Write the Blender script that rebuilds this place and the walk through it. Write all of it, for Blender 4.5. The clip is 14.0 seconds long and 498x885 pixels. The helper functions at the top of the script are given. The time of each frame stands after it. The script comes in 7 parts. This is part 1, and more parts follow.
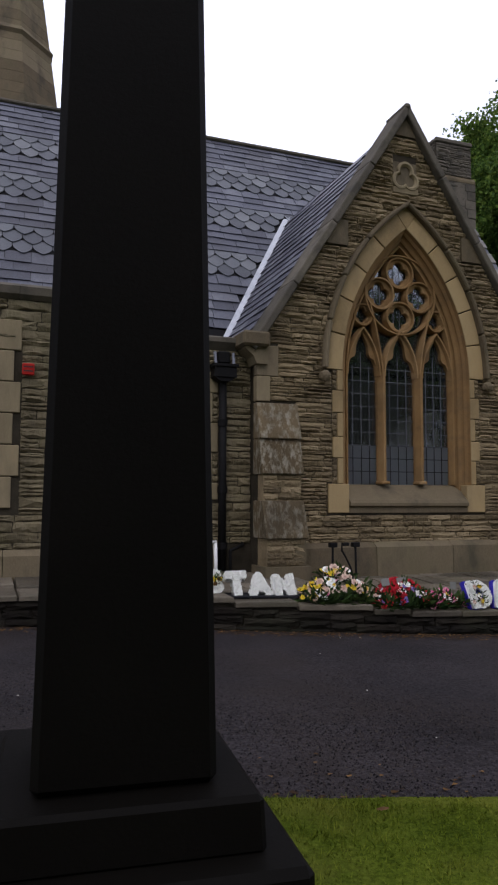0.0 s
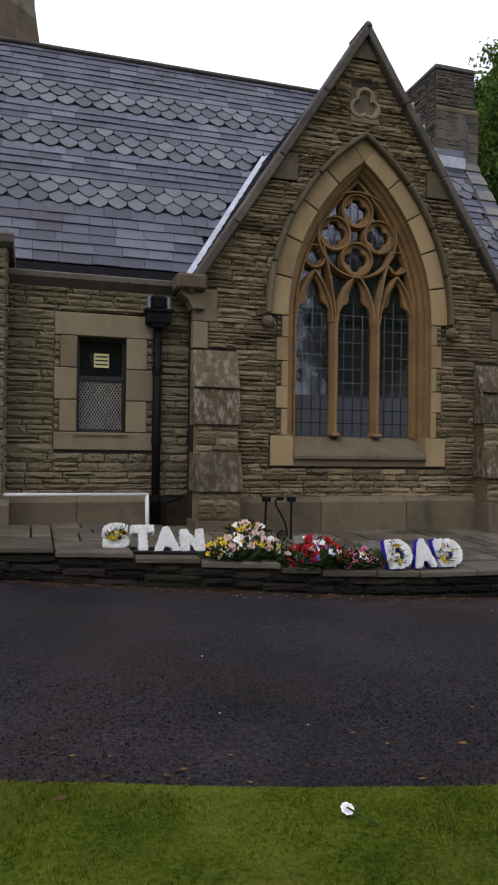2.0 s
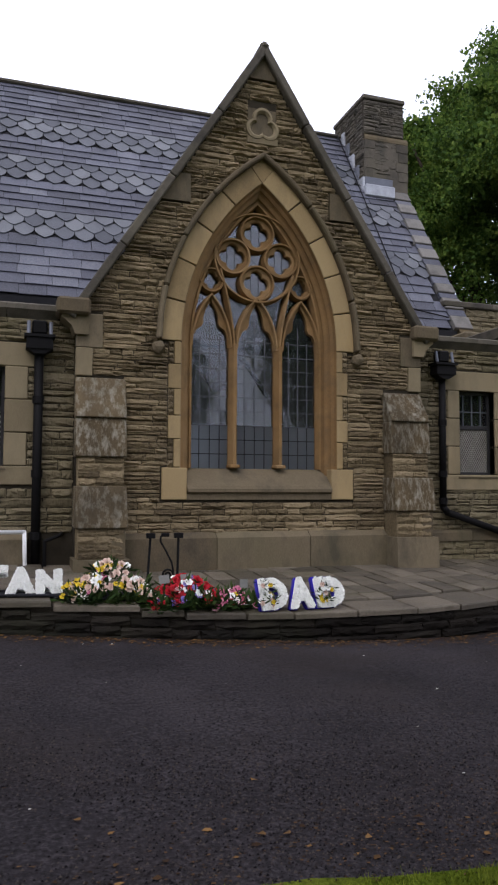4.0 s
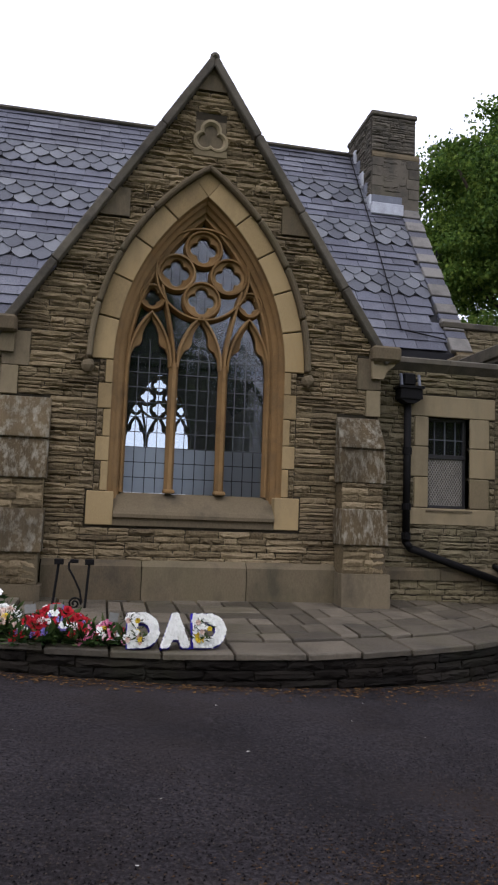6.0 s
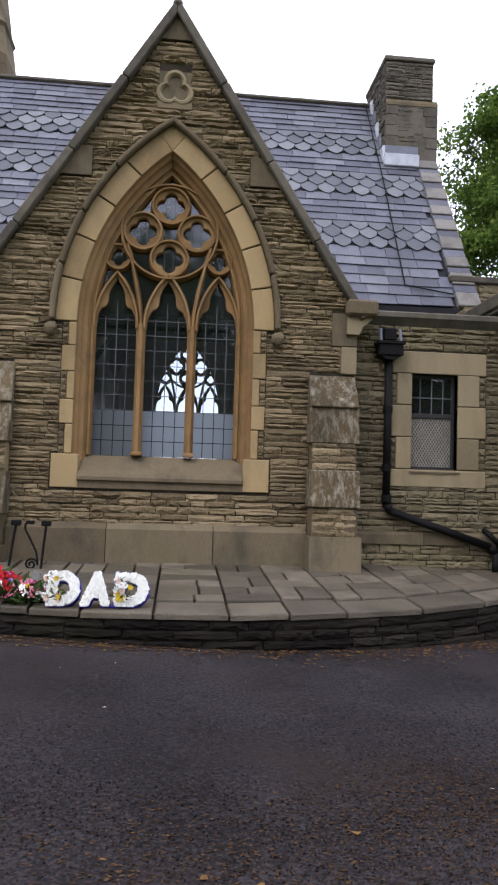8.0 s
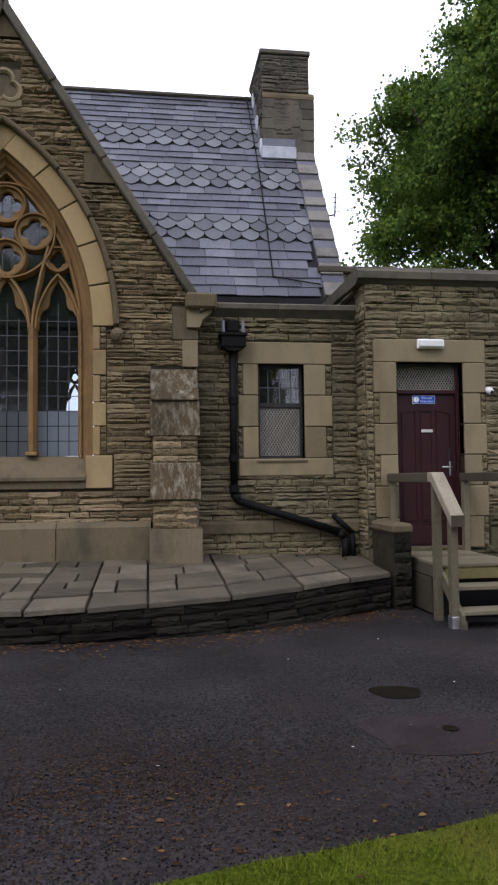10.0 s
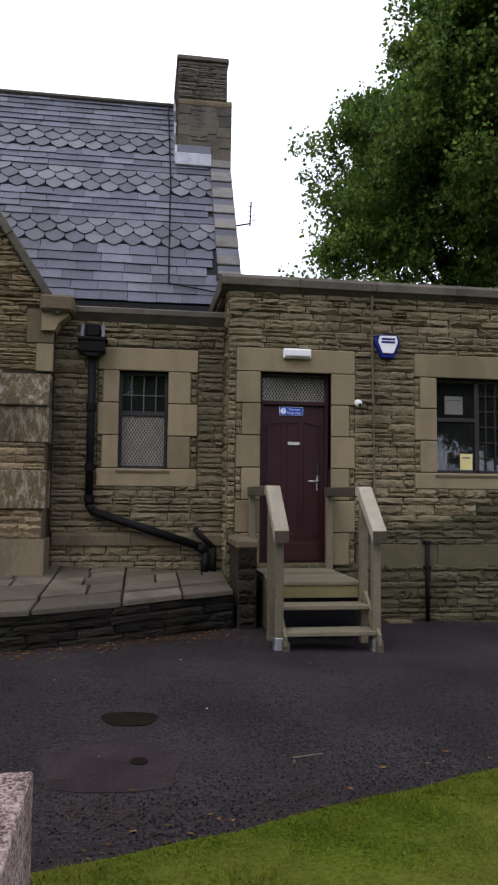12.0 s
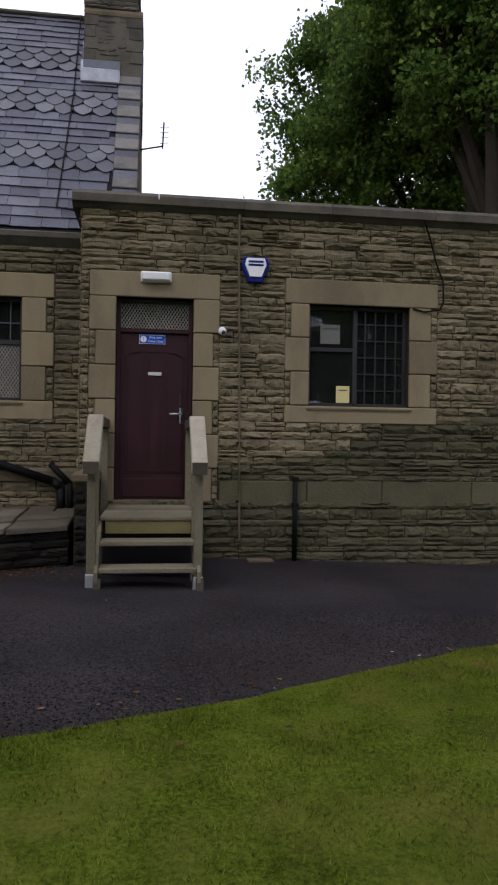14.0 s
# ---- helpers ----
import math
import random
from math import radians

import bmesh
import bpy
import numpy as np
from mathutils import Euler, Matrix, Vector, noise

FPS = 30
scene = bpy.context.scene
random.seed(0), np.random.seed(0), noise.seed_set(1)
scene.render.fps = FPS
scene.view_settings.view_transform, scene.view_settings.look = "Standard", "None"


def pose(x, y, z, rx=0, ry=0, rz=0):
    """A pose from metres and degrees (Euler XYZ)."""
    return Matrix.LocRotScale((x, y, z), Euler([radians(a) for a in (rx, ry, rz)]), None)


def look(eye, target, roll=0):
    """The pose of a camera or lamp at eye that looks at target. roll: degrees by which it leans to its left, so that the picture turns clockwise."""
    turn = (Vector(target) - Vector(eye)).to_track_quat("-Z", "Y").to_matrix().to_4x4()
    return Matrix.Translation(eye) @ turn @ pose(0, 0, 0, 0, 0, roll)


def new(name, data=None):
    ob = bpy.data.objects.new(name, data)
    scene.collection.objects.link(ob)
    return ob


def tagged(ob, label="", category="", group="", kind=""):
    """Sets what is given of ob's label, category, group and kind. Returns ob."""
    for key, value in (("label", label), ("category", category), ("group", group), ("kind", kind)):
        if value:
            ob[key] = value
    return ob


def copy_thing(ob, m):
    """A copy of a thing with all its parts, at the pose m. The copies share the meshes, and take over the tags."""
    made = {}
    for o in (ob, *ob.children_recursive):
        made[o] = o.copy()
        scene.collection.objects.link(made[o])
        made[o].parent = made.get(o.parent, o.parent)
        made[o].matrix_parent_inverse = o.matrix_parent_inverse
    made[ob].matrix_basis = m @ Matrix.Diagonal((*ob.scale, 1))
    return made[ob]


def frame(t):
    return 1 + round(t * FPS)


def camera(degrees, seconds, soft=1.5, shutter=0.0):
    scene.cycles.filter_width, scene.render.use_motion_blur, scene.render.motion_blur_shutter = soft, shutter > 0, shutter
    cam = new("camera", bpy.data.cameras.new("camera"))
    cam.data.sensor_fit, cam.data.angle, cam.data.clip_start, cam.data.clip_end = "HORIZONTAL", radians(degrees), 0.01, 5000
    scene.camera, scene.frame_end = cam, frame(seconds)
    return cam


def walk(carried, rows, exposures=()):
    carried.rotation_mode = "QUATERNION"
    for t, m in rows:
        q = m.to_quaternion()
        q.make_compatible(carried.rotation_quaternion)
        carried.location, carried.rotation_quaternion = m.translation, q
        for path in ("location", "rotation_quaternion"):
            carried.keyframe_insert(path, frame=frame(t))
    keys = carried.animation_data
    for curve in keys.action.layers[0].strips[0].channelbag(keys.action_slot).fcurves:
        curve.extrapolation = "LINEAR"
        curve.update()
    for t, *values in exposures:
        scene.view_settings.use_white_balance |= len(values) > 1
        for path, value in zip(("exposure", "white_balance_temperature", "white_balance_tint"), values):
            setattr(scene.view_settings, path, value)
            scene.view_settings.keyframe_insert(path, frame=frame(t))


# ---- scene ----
cam = camera(37.8, 14.0, soft=2.2)
ROWS = [          # seconds, place in metres, yaw, pitch, roll in degrees
    (0.0, -0.11, -0.03, 1.61, -20.54, 4.5, -0.15),
    (0.5, 0.146, 0.062, 1.614, -21.17, 2.71, 2.12),
    (1.0, 0.679, -0.07, 1.634, -18.56, 3.24, 0.99),
    (1.5, 1.043, 0.108, 1.593, -19.48, 2.15, 2.72),
    (2.0, 1.41, -0.1, 1.636, -16.85, 0.6, -0.76),
    (2.5, 1.799, -0.1, 1.672, -16.82, 2.36, -2.23),
    (3.0, 2.037, 0.078, 1.62, -20.98, 4.35, -0.19),
    (5.5, 4.138, 0.081, 1.605, -12.33, 1.81, -1.17),
    (6.0, 4.632, 0.121, 1.644, -11.73, 5.47, -2.05),
    (6.5, 4.908, 0.077, 1.584, -8.7, 3.39, -2.71),
    (7.0, 5.355, 0.114, 1.488, -7.1, 3.74, 2.28),
    (7.5, 5.72, 0.066, 1.588, -7.68, 1.97, 1.05),
    (8.0, 6.043, 0.15, 1.543, -5.46, 3.21, -1.73),
    (8.5, 6.487, 0.086, 1.555, -8.4, 2.89, -0.04),
    (11.0, 8.469, -0.115, 1.494, -7.69, 3.16, 1.16),
    (11.5, 9.02, -0.041, 1.524, -11.12, 4.49, 2.13),
    (12.0, 9.326, 0.005, 1.48, -8.39, 4.05, -0.62),
    (12.5, 9.716, 0.053, 1.431, -5.43, 2.98, -2.36),
    (13.0, 10.41, 0.16, 1.48, -6.08, 4.25, -0.39),
    (13.5, 10.672, 0.121, 1.432, -6.58, 3.09, -2.21),
    (14.0, 11.195, 0.268, 1.317, -7.75, 0.02, -0.81),
]
walk(cam, [(t, pose(x, y, z, 90 + pitch, roll, yaw)) for t, x, y, z, yaw, pitch, roll in ROWS],
     exposures=[(t, stops, 6300, 17) for t, stops in ((0.0, -0.36), (1.5, -0.3), (2.0, -0.2), (2.5, 0.05), (3.0, -0.02), (5.5, 0.06), (6.0, 0.06), (6.5, -0.1), (7.0, -0.2), (7.5, 0.3), (8.0, 0.6), (8.5, 0.38), (8.7, 0.34), (11.0, 0.1), (13.0, 0.0), (14.0, -0.28))])

# overcast sky: a bright, nearly even cloud cover over a pale clear sky
world = bpy.data.worlds.new("world")
scene.world = world
world.use_nodes = True
wn, wl = world.node_tree.nodes, world.node_tree.links
wn.clear()
sky = wn.new("ShaderNodeTexSky")
sky.sky_type, sky.sun_disc = "NISHITA", False
sky.sun_elevation, sky.sun_rotation = radians(48), radians(215)
sky_dim = wn.new("ShaderNodeVectorMath")
sky_dim.operation = "SCALE"
sky_dim.inputs["Scale"].default_value = 0.1
cloud_noise = wn.new("ShaderNodeTexNoise")
cloud_noise.inputs["Scale"].default_value, cloud_noise.inputs["Detail"].default_value = 2.2, 6.0
cloud = wn.new("ShaderNodeValToRGB")
cloud.color_ramp.elements[0].position, cloud.color_ramp.elements[0].color = 0.3, (0.96, 1.0, 1.14, 1)
cloud.color_ramp.elements[1].position, cloud.color_ramp.elements[1].color = 0.7, (1.18, 1.22, 1.38, 1)
veil = wn.new("ShaderNodeMix")
veil.data_type = "RGBA"
veil.inputs["Factor"].default_value = 0.88
back = wn.new("ShaderNodeBackground")
back.inputs["Strength"].default_value = 1.45
out = wn.new("ShaderNodeOutputWorld")
wl.new(sky.outputs["Color"], sky_dim.inputs[0])
wl.new(cloud_noise.outputs["Fac"], cloud.inputs["Fac"])
wl.new(sky_dim.outputs[0], veil.inputs["A"])
wl.new(cloud.outputs["Color"], veil.inputs["B"])
wl.new(veil.outputs["Result"], back.inputs["Color"])
wl.new(back.outputs[0], out.inputs["Surface"])

sun = new("sun", bpy.data.lights.new("sun", "SUN"))
sun.data.energy, sun.data.angle, sun.data.color = 0.9, radians(25), (1.0, 0.96, 0.9)
sun.matrix_world = look((-6, -8, 12), (0, 0, 0))

# ---- materials ----
def nodes_of(name):
    m = bpy.data.materials.new(name)
    m.use_nodes = True
    return m, m.node_tree.nodes, m.node_tree.links, m.node_tree.nodes["Principled BSDF"]


def surface(name, colours, rough=0.85, coarse=3.0, fine=60.0, bump=0.3, pieces=0.5, stain=0.0, stain_scale=0.6, stain_colour=(0.03, 0.03, 0.028), metal=0.0, spec=0.07, streak=1.0, moss=None, fine_amount=0.35, bump_size=0.012, glow_through=0.0):
    """A real surface: a ramp of base colours run by piece, coarse and fine variation, with stains, moss and fine relief."""
    m, nd, lk, bsdf = nodes_of(name)
    geo = nd.new("ShaderNodeNewGeometry")
    info = nd.new("ShaderNodeObjectInfo")
    pos = nd.new("ShaderNodeMapping")
    pos.inputs["Scale"].default_value = (1, 1, streak)
    lk.new(geo.outputs["Position"], pos.inputs["Vector"])

    def noise_node(scale, detail, rough_n=0.6):
        n = nd.new("ShaderNodeTexNoise")
        n.inputs["Scale"].default_value, n.inputs["Detail"].default_value, n.inputs["Roughness"].default_value = scale, detail, rough_n
        lk.new(pos.outputs[0], n.inputs["Vector"])
        return n

    def math_node(op, a, b):
        n = nd.new("ShaderNodeMath")
        n.operation = op
        for k, v in enumerate((a, b)):
            if isinstance(v, (int, float)):
                n.inputs[k].default_value = v
            else:
                lk.new(v, n.inputs[k])
        return n.outputs[0]

    rnd = math_node("FRACT", math_node("ADD", info.outputs["Random"], geo.outputs["Random Per Island"]), 0)
    c, f = noise_node(coarse, 4), noise_node(fine, 6, 0.7)
    mix = math_node("ADD", math_node("MULTIPLY", rnd, pieces), math_node("MULTIPLY", c.outputs["Fac"], 1 - pieces))
    mix = math_node("ADD", mix, math_node("MULTIPLY", math_node("SUBTRACT", f.outputs["Fac"], 0.5), fine_amount * 2))
    ramp = nd.new("ShaderNodeValToRGB")
    el = ramp.color_ramp.elements
    while len(el) < len(colours):
        el.new(0.5)
    for k, col in enumerate(colours):
        el[k].position = 0.15 + 0.7 * k / max(1, len(colours) - 1)
        el[k].color = (*col, 1)
    lk.new(mix, ramp.inputs["Fac"])
    colour = ramp.outputs["Color"]
    for amount, scale, col, lo, hi in ((stain, stain_scale, stain_colour, 0.47, 0.68), (moss[0] if moss else 0, 1.1, moss[1] if moss else (0, 0, 0), 0.5, 0.7)):
        if amount:
            s = noise_node(scale, 8, 0.65)
            r = nd.new("ShaderNodeMapRange")
            r.inputs["From Min"].default_value, r.inputs["From Max"].default_value, r.inputs["To Max"].default_value = lo, hi, amount
            lk.new(s.outputs["Fac"], r.inputs["Value"])
            mx = nd.new("ShaderNodeMix")
            mx.data_type = "RGBA"
            lk.new(r.outputs[0], mx.inputs["Factor"])
            lk.new(colour, mx.inputs["A"])
            mx.inputs["B"].default_value = (*col, 1)
            colour = mx.outputs["Result"]
    lk.new(colour, bsdf.inputs["Base Color"])
    bsdf.inputs["Metallic"].default_value = metal
    bsdf.inputs["Specular IOR Level"].default_value = spec
    lk.new(math_node("ADD", rough - 0.12, math_node("MULTIPLY", c.outputs["Fac"], 0.24)), bsdf.inputs["Roughness"])
    if bump:
        b = nd.new("ShaderNodeBump")
        b.inputs["Strength"].default_value, b.inputs["Distance"].default_value = bump, bump_size
        lk.new(f.outputs["Fac"], b.inputs["Height"])
        lk.new(b.outputs["Normal"], bsdf.inputs["Normal"])
    if glow_through:
        thin, both = nd.new("ShaderNodeBsdfTranslucent"), nd.new("ShaderNodeMixShader")
        both.inputs[0].default_value = glow_through
        lk.new(colour, thin.inputs["Color"])
        lk.new(bsdf.outputs[0], both.inputs[1])
        lk.new(thin.outputs[0], both.inputs[2])
        lk.new(both.outputs[0], nd["Material Output"].inputs["Surface"])
    return m


def glass(name, tint, gloss=0.03, waviness=0.0, dust=0.0):
    """A thin pane: clear with a tint, and a Fresnel mirror on top."""
    m, nd, lk, bsdf = nodes_of(name)
    nd.remove(bsdf)
    clear, mirror, mix, fres = nd.new("ShaderNodeBsdfTransparent"), nd.new("ShaderNodeBsdfGlossy"), nd.new("ShaderNodeMixShader"), nd.new("ShaderNodeFresnel")
    clear.inputs["Color"].default_value = (*tint, 1)
    mirror.inputs["Roughness"].default_value = gloss
    fres.inputs["IOR"].default_value = 1.7
    if waviness:
        n, b = nd.new("ShaderNodeTexNoise"), nd.new("ShaderNodeBump")
        n.inputs["Scale"].default_value, n.inputs["Detail"].default_value = 4.0, 2.0
        geo = nd.new("ShaderNodeNewGeometry")
        lk.new(geo.outputs["Position"], n.inputs["Vector"])
        b.inputs["Strength"].default_value, b.inputs["Distance"].default_value = waviness, 0.02
        lk.new(n.outputs["Fac"], b.inputs["Height"])
        lk.new(b.outputs["Normal"], mirror.inputs["Normal"])
        lk.new(b.outputs["Normal"], fres.inputs["Normal"])
    lk.new(fres.outputs[0], mix.inputs[0])
    lk.new(clear.outputs[0], mix.inputs[1])
    lk.new(mirror.outputs[0], mix.inputs[2])
    last = mix
    if dust:
        film_, last = nd.new("ShaderNodeBsdfDiffuse"), nd.new("ShaderNodeMixShader")
        film_.inputs["Color"].default_value = (0.5, 0.54, 0.56, 1)
        last.inputs[0].default_value = dust
        lk.new(mix.outputs[0], last.inputs[1])
        lk.new(film_.outputs[0], last.inputs[2])
    lk.new(last.outputs[0], nd["Material Output"].inputs["Surface"])
    return m


STONE = surface("rock_faced_sandstone", [(0.07, 0.053, 0.03), (0.155, 0.12, 0.068), (0.23, 0.178, 0.102), (0.3, 0.236, 0.14)], 0.92, 2.0, 30, 0.9, 0.5, stain=0.6, stain_scale=0.9, stain_colour=(0.054, 0.043, 0.032), bump_size=0.02)
STONE_ANNEX = surface("pale_rock_faced_sandstone", [(0.095, 0.078, 0.045), (0.158, 0.131, 0.077), (0.205, 0.171, 0.103), (0.255, 0.213, 0.133)], 0.92, 2.0, 30, 0.9, 0.4, stain=0.65, stain_scale=0.7, stain_colour=(0.045, 0.039, 0.03), moss=(0.4, (0.088, 0.088, 0.042)), bump_size=0.02, streak=0.45)
LICHEN = surface("lichened_weathering_stone", [(0.07, 0.052, 0.029), (0.12, 0.09, 0.05), (0.17, 0.13, 0.076)], 0.92, 2.0, 60, 0.6, 0.4, stain=0.75, stain_scale=15.0, stain_colour=(0.34, 0.32, 0.25), moss=(0.75, (0.03, 0.026, 0.018)), streak=0.4)
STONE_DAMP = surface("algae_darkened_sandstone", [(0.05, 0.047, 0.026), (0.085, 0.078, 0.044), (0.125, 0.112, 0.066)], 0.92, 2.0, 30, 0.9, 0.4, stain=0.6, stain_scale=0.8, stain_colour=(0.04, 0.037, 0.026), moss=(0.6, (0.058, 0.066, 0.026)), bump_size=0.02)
MORTAR = surface("old_mortar", [(0.02, 0.017, 0.012), (0.055, 0.046, 0.032)], 0.95, 5, 90, 0.5, 0.0)
ASHLAR = surface("smooth_buff_ashlar", [(0.135, 0.107, 0.064), (0.195, 0.158, 0.094), (0.24, 0.197, 0.12), (0.265, 0.208, 0.118)], 0.85, 1.5, 70, 0.25, 0.5, stain=0.55, stain_scale=1.6, stain_colour=(0.105, 0.088, 0.058), streak=0.4, fine_amount=0.25)
ASHLAR_GOLD = surface("golden_arch_ashlar", [(0.18, 0.128, 0.062), (0.28, 0.203, 0.1), (0.35, 0.26, 0.132), (0.37, 0.245, 0.1)], 0.85, 1.3, 70, 0.2, 0.5, stain=0.5, stain_scale=1.6, stain_colour=(0.115, 0.09, 0.058), streak=0.45, fine_amount=0.2)
VERGE = surface("pale_grey_verge_stone", [(0.12, 0.113, 0.1), (0.19, 0.18, 0.16), (0.24, 0.228, 0.205)], 0.9, 3, 50, 0.4, 0.4, stain=0.5, stain_scale=3)
ASHLAR_GREY = surface("weathered_grey_ashlar", [(0.092, 0.071, 0.044), (0.148, 0.118, 0.073), (0.19, 0.154, 0.098)], 0.9, 2.0, 60, 0.35, 0.45, stain=0.7, stain_scale=2.0, stain_colour=(0.035, 0.032, 0.026), streak=0.5, moss=(0.3, (0.1, 0.1, 0.05)))
COPING = surface("dark_weathered_coping", [(0.06, 0.054, 0.043), (0.105, 0.093, 0.073), (0.145, 0.128, 0.098)], 0.9, 3.0, 55, 0.4, 0.4, stain=0.6, stain_scale=2.5, moss=(0.3, (0.09, 0.085, 0.045)))
TRACERY = surface("ochre_tracery_stone", [(0.127, 0.075, 0.0318), (0.238, 0.143, 0.0601), (0.294, 0.195, 0.0955)], 0.85, 2.5, 60, 0.2, 0.45, stain=0.5, stain_scale=3.0, stain_colour=(0.1, 0.075, 0.045), fine_amount=0.2)
SLATE = surface("blue_grey_slate", [(0.024, 0.026, 0.036), (0.054, 0.057, 0.076), (0.084, 0.089, 0.113), (0.145, 0.15, 0.168)], 0.55, 0.9, 45, 0.4, 0.5, stain=0.55, stain_scale=0.7, stain_colour=(0.033, 0.03, 0.034), spec=0.5, streak=0.35, fine_amount=0.5)
SLATE_PALE = surface("pale_green_grey_slate", [(0.046, 0.05, 0.06), (0.073, 0.078, 0.09), (0.1, 0.107, 0.118), (0.14, 0.147, 0.155)], 0.58, 1.6, 45, 0.35, 0.7, stain=0.5, stain_scale=0.7, stain_colour=(0.045, 0.046, 0.056), spec=0.5, streak=0.35)
LEAD_DULL = surface("grey_oxidised_lead", [(0.1, 0.11, 0.13), (0.18, 0.19, 0.22)], 0.6, 6, 50, 0.3, 0.3, metal=0.2, spec=0.4)
LEAD = surface("dull_lead_flashing", [(0.25, 0.26, 0.28), (0.42, 0.44, 0.47), (0.55, 0.57, 0.6)], 0.5, 6, 50, 0.3, 0.3, metal=0.25, spec=0.5)
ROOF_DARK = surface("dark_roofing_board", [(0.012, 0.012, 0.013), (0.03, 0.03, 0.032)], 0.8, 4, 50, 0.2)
PAVING = surface("worn_stone_flags", [(0.05, 0.041, 0.027), (0.1, 0.083, 0.056), (0.17, 0.142, 0.1)], 0.62, 2.5, 40, 0.7, 0.55, stain=0.7, stain_scale=1.8, stain_colour=(0.033, 0.028, 0.02), moss=(0.55, (0.07, 0.063, 0.026)), spec=0.4, bump_size=0.02)
# damp stone, its colour also darkened for the shadow along the retaining wall
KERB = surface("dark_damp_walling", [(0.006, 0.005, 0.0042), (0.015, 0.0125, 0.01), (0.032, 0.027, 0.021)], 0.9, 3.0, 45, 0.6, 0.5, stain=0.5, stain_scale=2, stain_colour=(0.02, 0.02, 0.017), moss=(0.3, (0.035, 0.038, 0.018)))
ASPHALT = surface("worn_asphalt", [(0.0075, 0.006, 0.0062), (0.019, 0.0162, 0.0172), (0.042, 0.036, 0.0372)], 0.88, 0.9, 42, 1.0, 0.0, stain=0.6, stain_scale=0.7, stain_colour=(0.022, 0.016, 0.0125), spec=0.13, fine_amount=1.3, moss=(0.35, (0.028, 0.0228, 0.0225)))
PATCH = surface("newer_asphalt_patch", [(0.018, 0.0138, 0.0145), (0.05, 0.039, 0.04)], 0.9, 2, 80, 0.8, 0.0, stain=0.6, stain_scale=3, stain_colour=(0.016, 0.012, 0.011), fine_amount=0.8, spec=0.06)
DIRT = surface("damp_dark_earth", [(0.006, 0.005, 0.0035), (0.017, 0.0135, 0.0095)], 0.95, 9, 70, 0.8, 0.0, spec=0.03)
SOIL = surface("close_mown_turf", [(0.022, 0.034, 0.003), (0.054, 0.074, 0.007), (0.094, 0.115, 0.014)], 0.95, 2.6, 45, 0.8, 0.0, stain=0.5, stain_scale=1.6, stain_colour=(0.115, 0.105, 0.022), spec=0.02, moss=(0.45, (0.036, 0.056, 0.005)), fine_amount=1.0)
BAND = surface("mossy_band_stone", [(0.06, 0.056, 0.031), (0.095, 0.086, 0.05), (0.125, 0.112, 0.067)], 0.92, 2.0, 35, 0.8, 0.4, stain=0.6, stain_scale=0.9, stain_colour=(0.05, 0.044, 0.03), moss=(0.4, (0.09, 0.093, 0.04)), bump_size=0.02)
GRASS = surface("mown_grass", [(0.03, 0.047, 0.004), (0.07, 0.095, 0.008), (0.112, 0.138, 0.014), (0.16, 0.172, 0.026)], 0.85, 2.6, 14, 0.0, 0.35, stain=0.5, stain_scale=1.6, stain_colour=(0.14, 0.128, 0.026), spec=0.02, moss=(0.45, (0.042, 0.062, 0.006)))
BARK = surface("tree_bark", [(0.03, 0.024, 0.017), (0.07, 0.056, 0.04)], 0.95, 4, 30, 0.9)
LEAF = surface("sycamore_leaves", [(0.018, 0.04, 0.01), (0.058, 0.112, 0.022), (0.125, 0.195, 0.034), (0.225, 0.285, 0.05)], 0.55, 0.5, 6, 0.0, 0.4, glow_through=0.4)
IRON = surface("black_painted_iron", [(0.003, 0.0028, 0.0028), (0.0075, 0.007, 0.007)], 0.65, 8, 60, 0.3, 0.2, spec=0.13)
WHITE_PAINT = surface("white_painted_pipe", [(0.6, 0.6, 0.57), (0.8, 0.8, 0.78)], 0.5, 9, 60, 0.1)
FRAME_DARK = surface("dark_window_frame", [(0.008, 0.007, 0.007), (0.02, 0.018, 0.018)], 0.5, 8, 60, 0.1, 0.2, spec=0.5)
DOOR_PAINT = surface("maroon_door_paint", [(0.018, 0.0035, 0.005), (0.031, 0.006, 0.0085), (0.043, 0.01, 0.013)], 0.5, 2.5, 40, 0.1, 0.2, spec=0.3)
TIMBER = surface("greyed_softwood", [(0.088, 0.076, 0.048), (0.16, 0.14, 0.092), (0.216, 0.192, 0.132)], 0.85, 3.0, 45, 0.5, 0.4, stain=0.4, stain_scale=3, stain_colour=(0.06, 0.055, 0.032), streak=0.6)
TIMBER_PALE = surface("sun_bleached_softwood", [(0.2, 0.175, 0.125), (0.3, 0.27, 0.2), (0.37, 0.34, 0.26)], 0.85, 3.0, 45, 0.5, 0.4, stain=0.35, stain_scale=5, stain_colour=(0.12, 0.1, 0.07), streak=0.6)
TIMBER_ALGAE = surface("algae_stained_softwood", [(0.12, 0.105, 0.045), (0.2, 0.17, 0.08)], 0.85, 3.0, 45, 0.5, 0.4, moss=(0.6, (0.1, 0.11, 0.03)))
TIMBER_DARK = surface("damp_dark_softwood", [(0.05, 0.042, 0.03), (0.1, 0.085, 0.06)], 0.85, 3.0, 45, 0.5, 0.4)
STEEL = surface("brushed_steel", [(0.45, 0.45, 0.46), (0.6, 0.6, 0.6)], 0.35, 9, 90, 0.1, metal=0.9, spec=0.5)
PLASTIC_WHITE = surface("white_plastic", [(0.66, 0.66, 0.64), (0.8, 0.8, 0.78)], 0.4, 4, 40, 0.0)
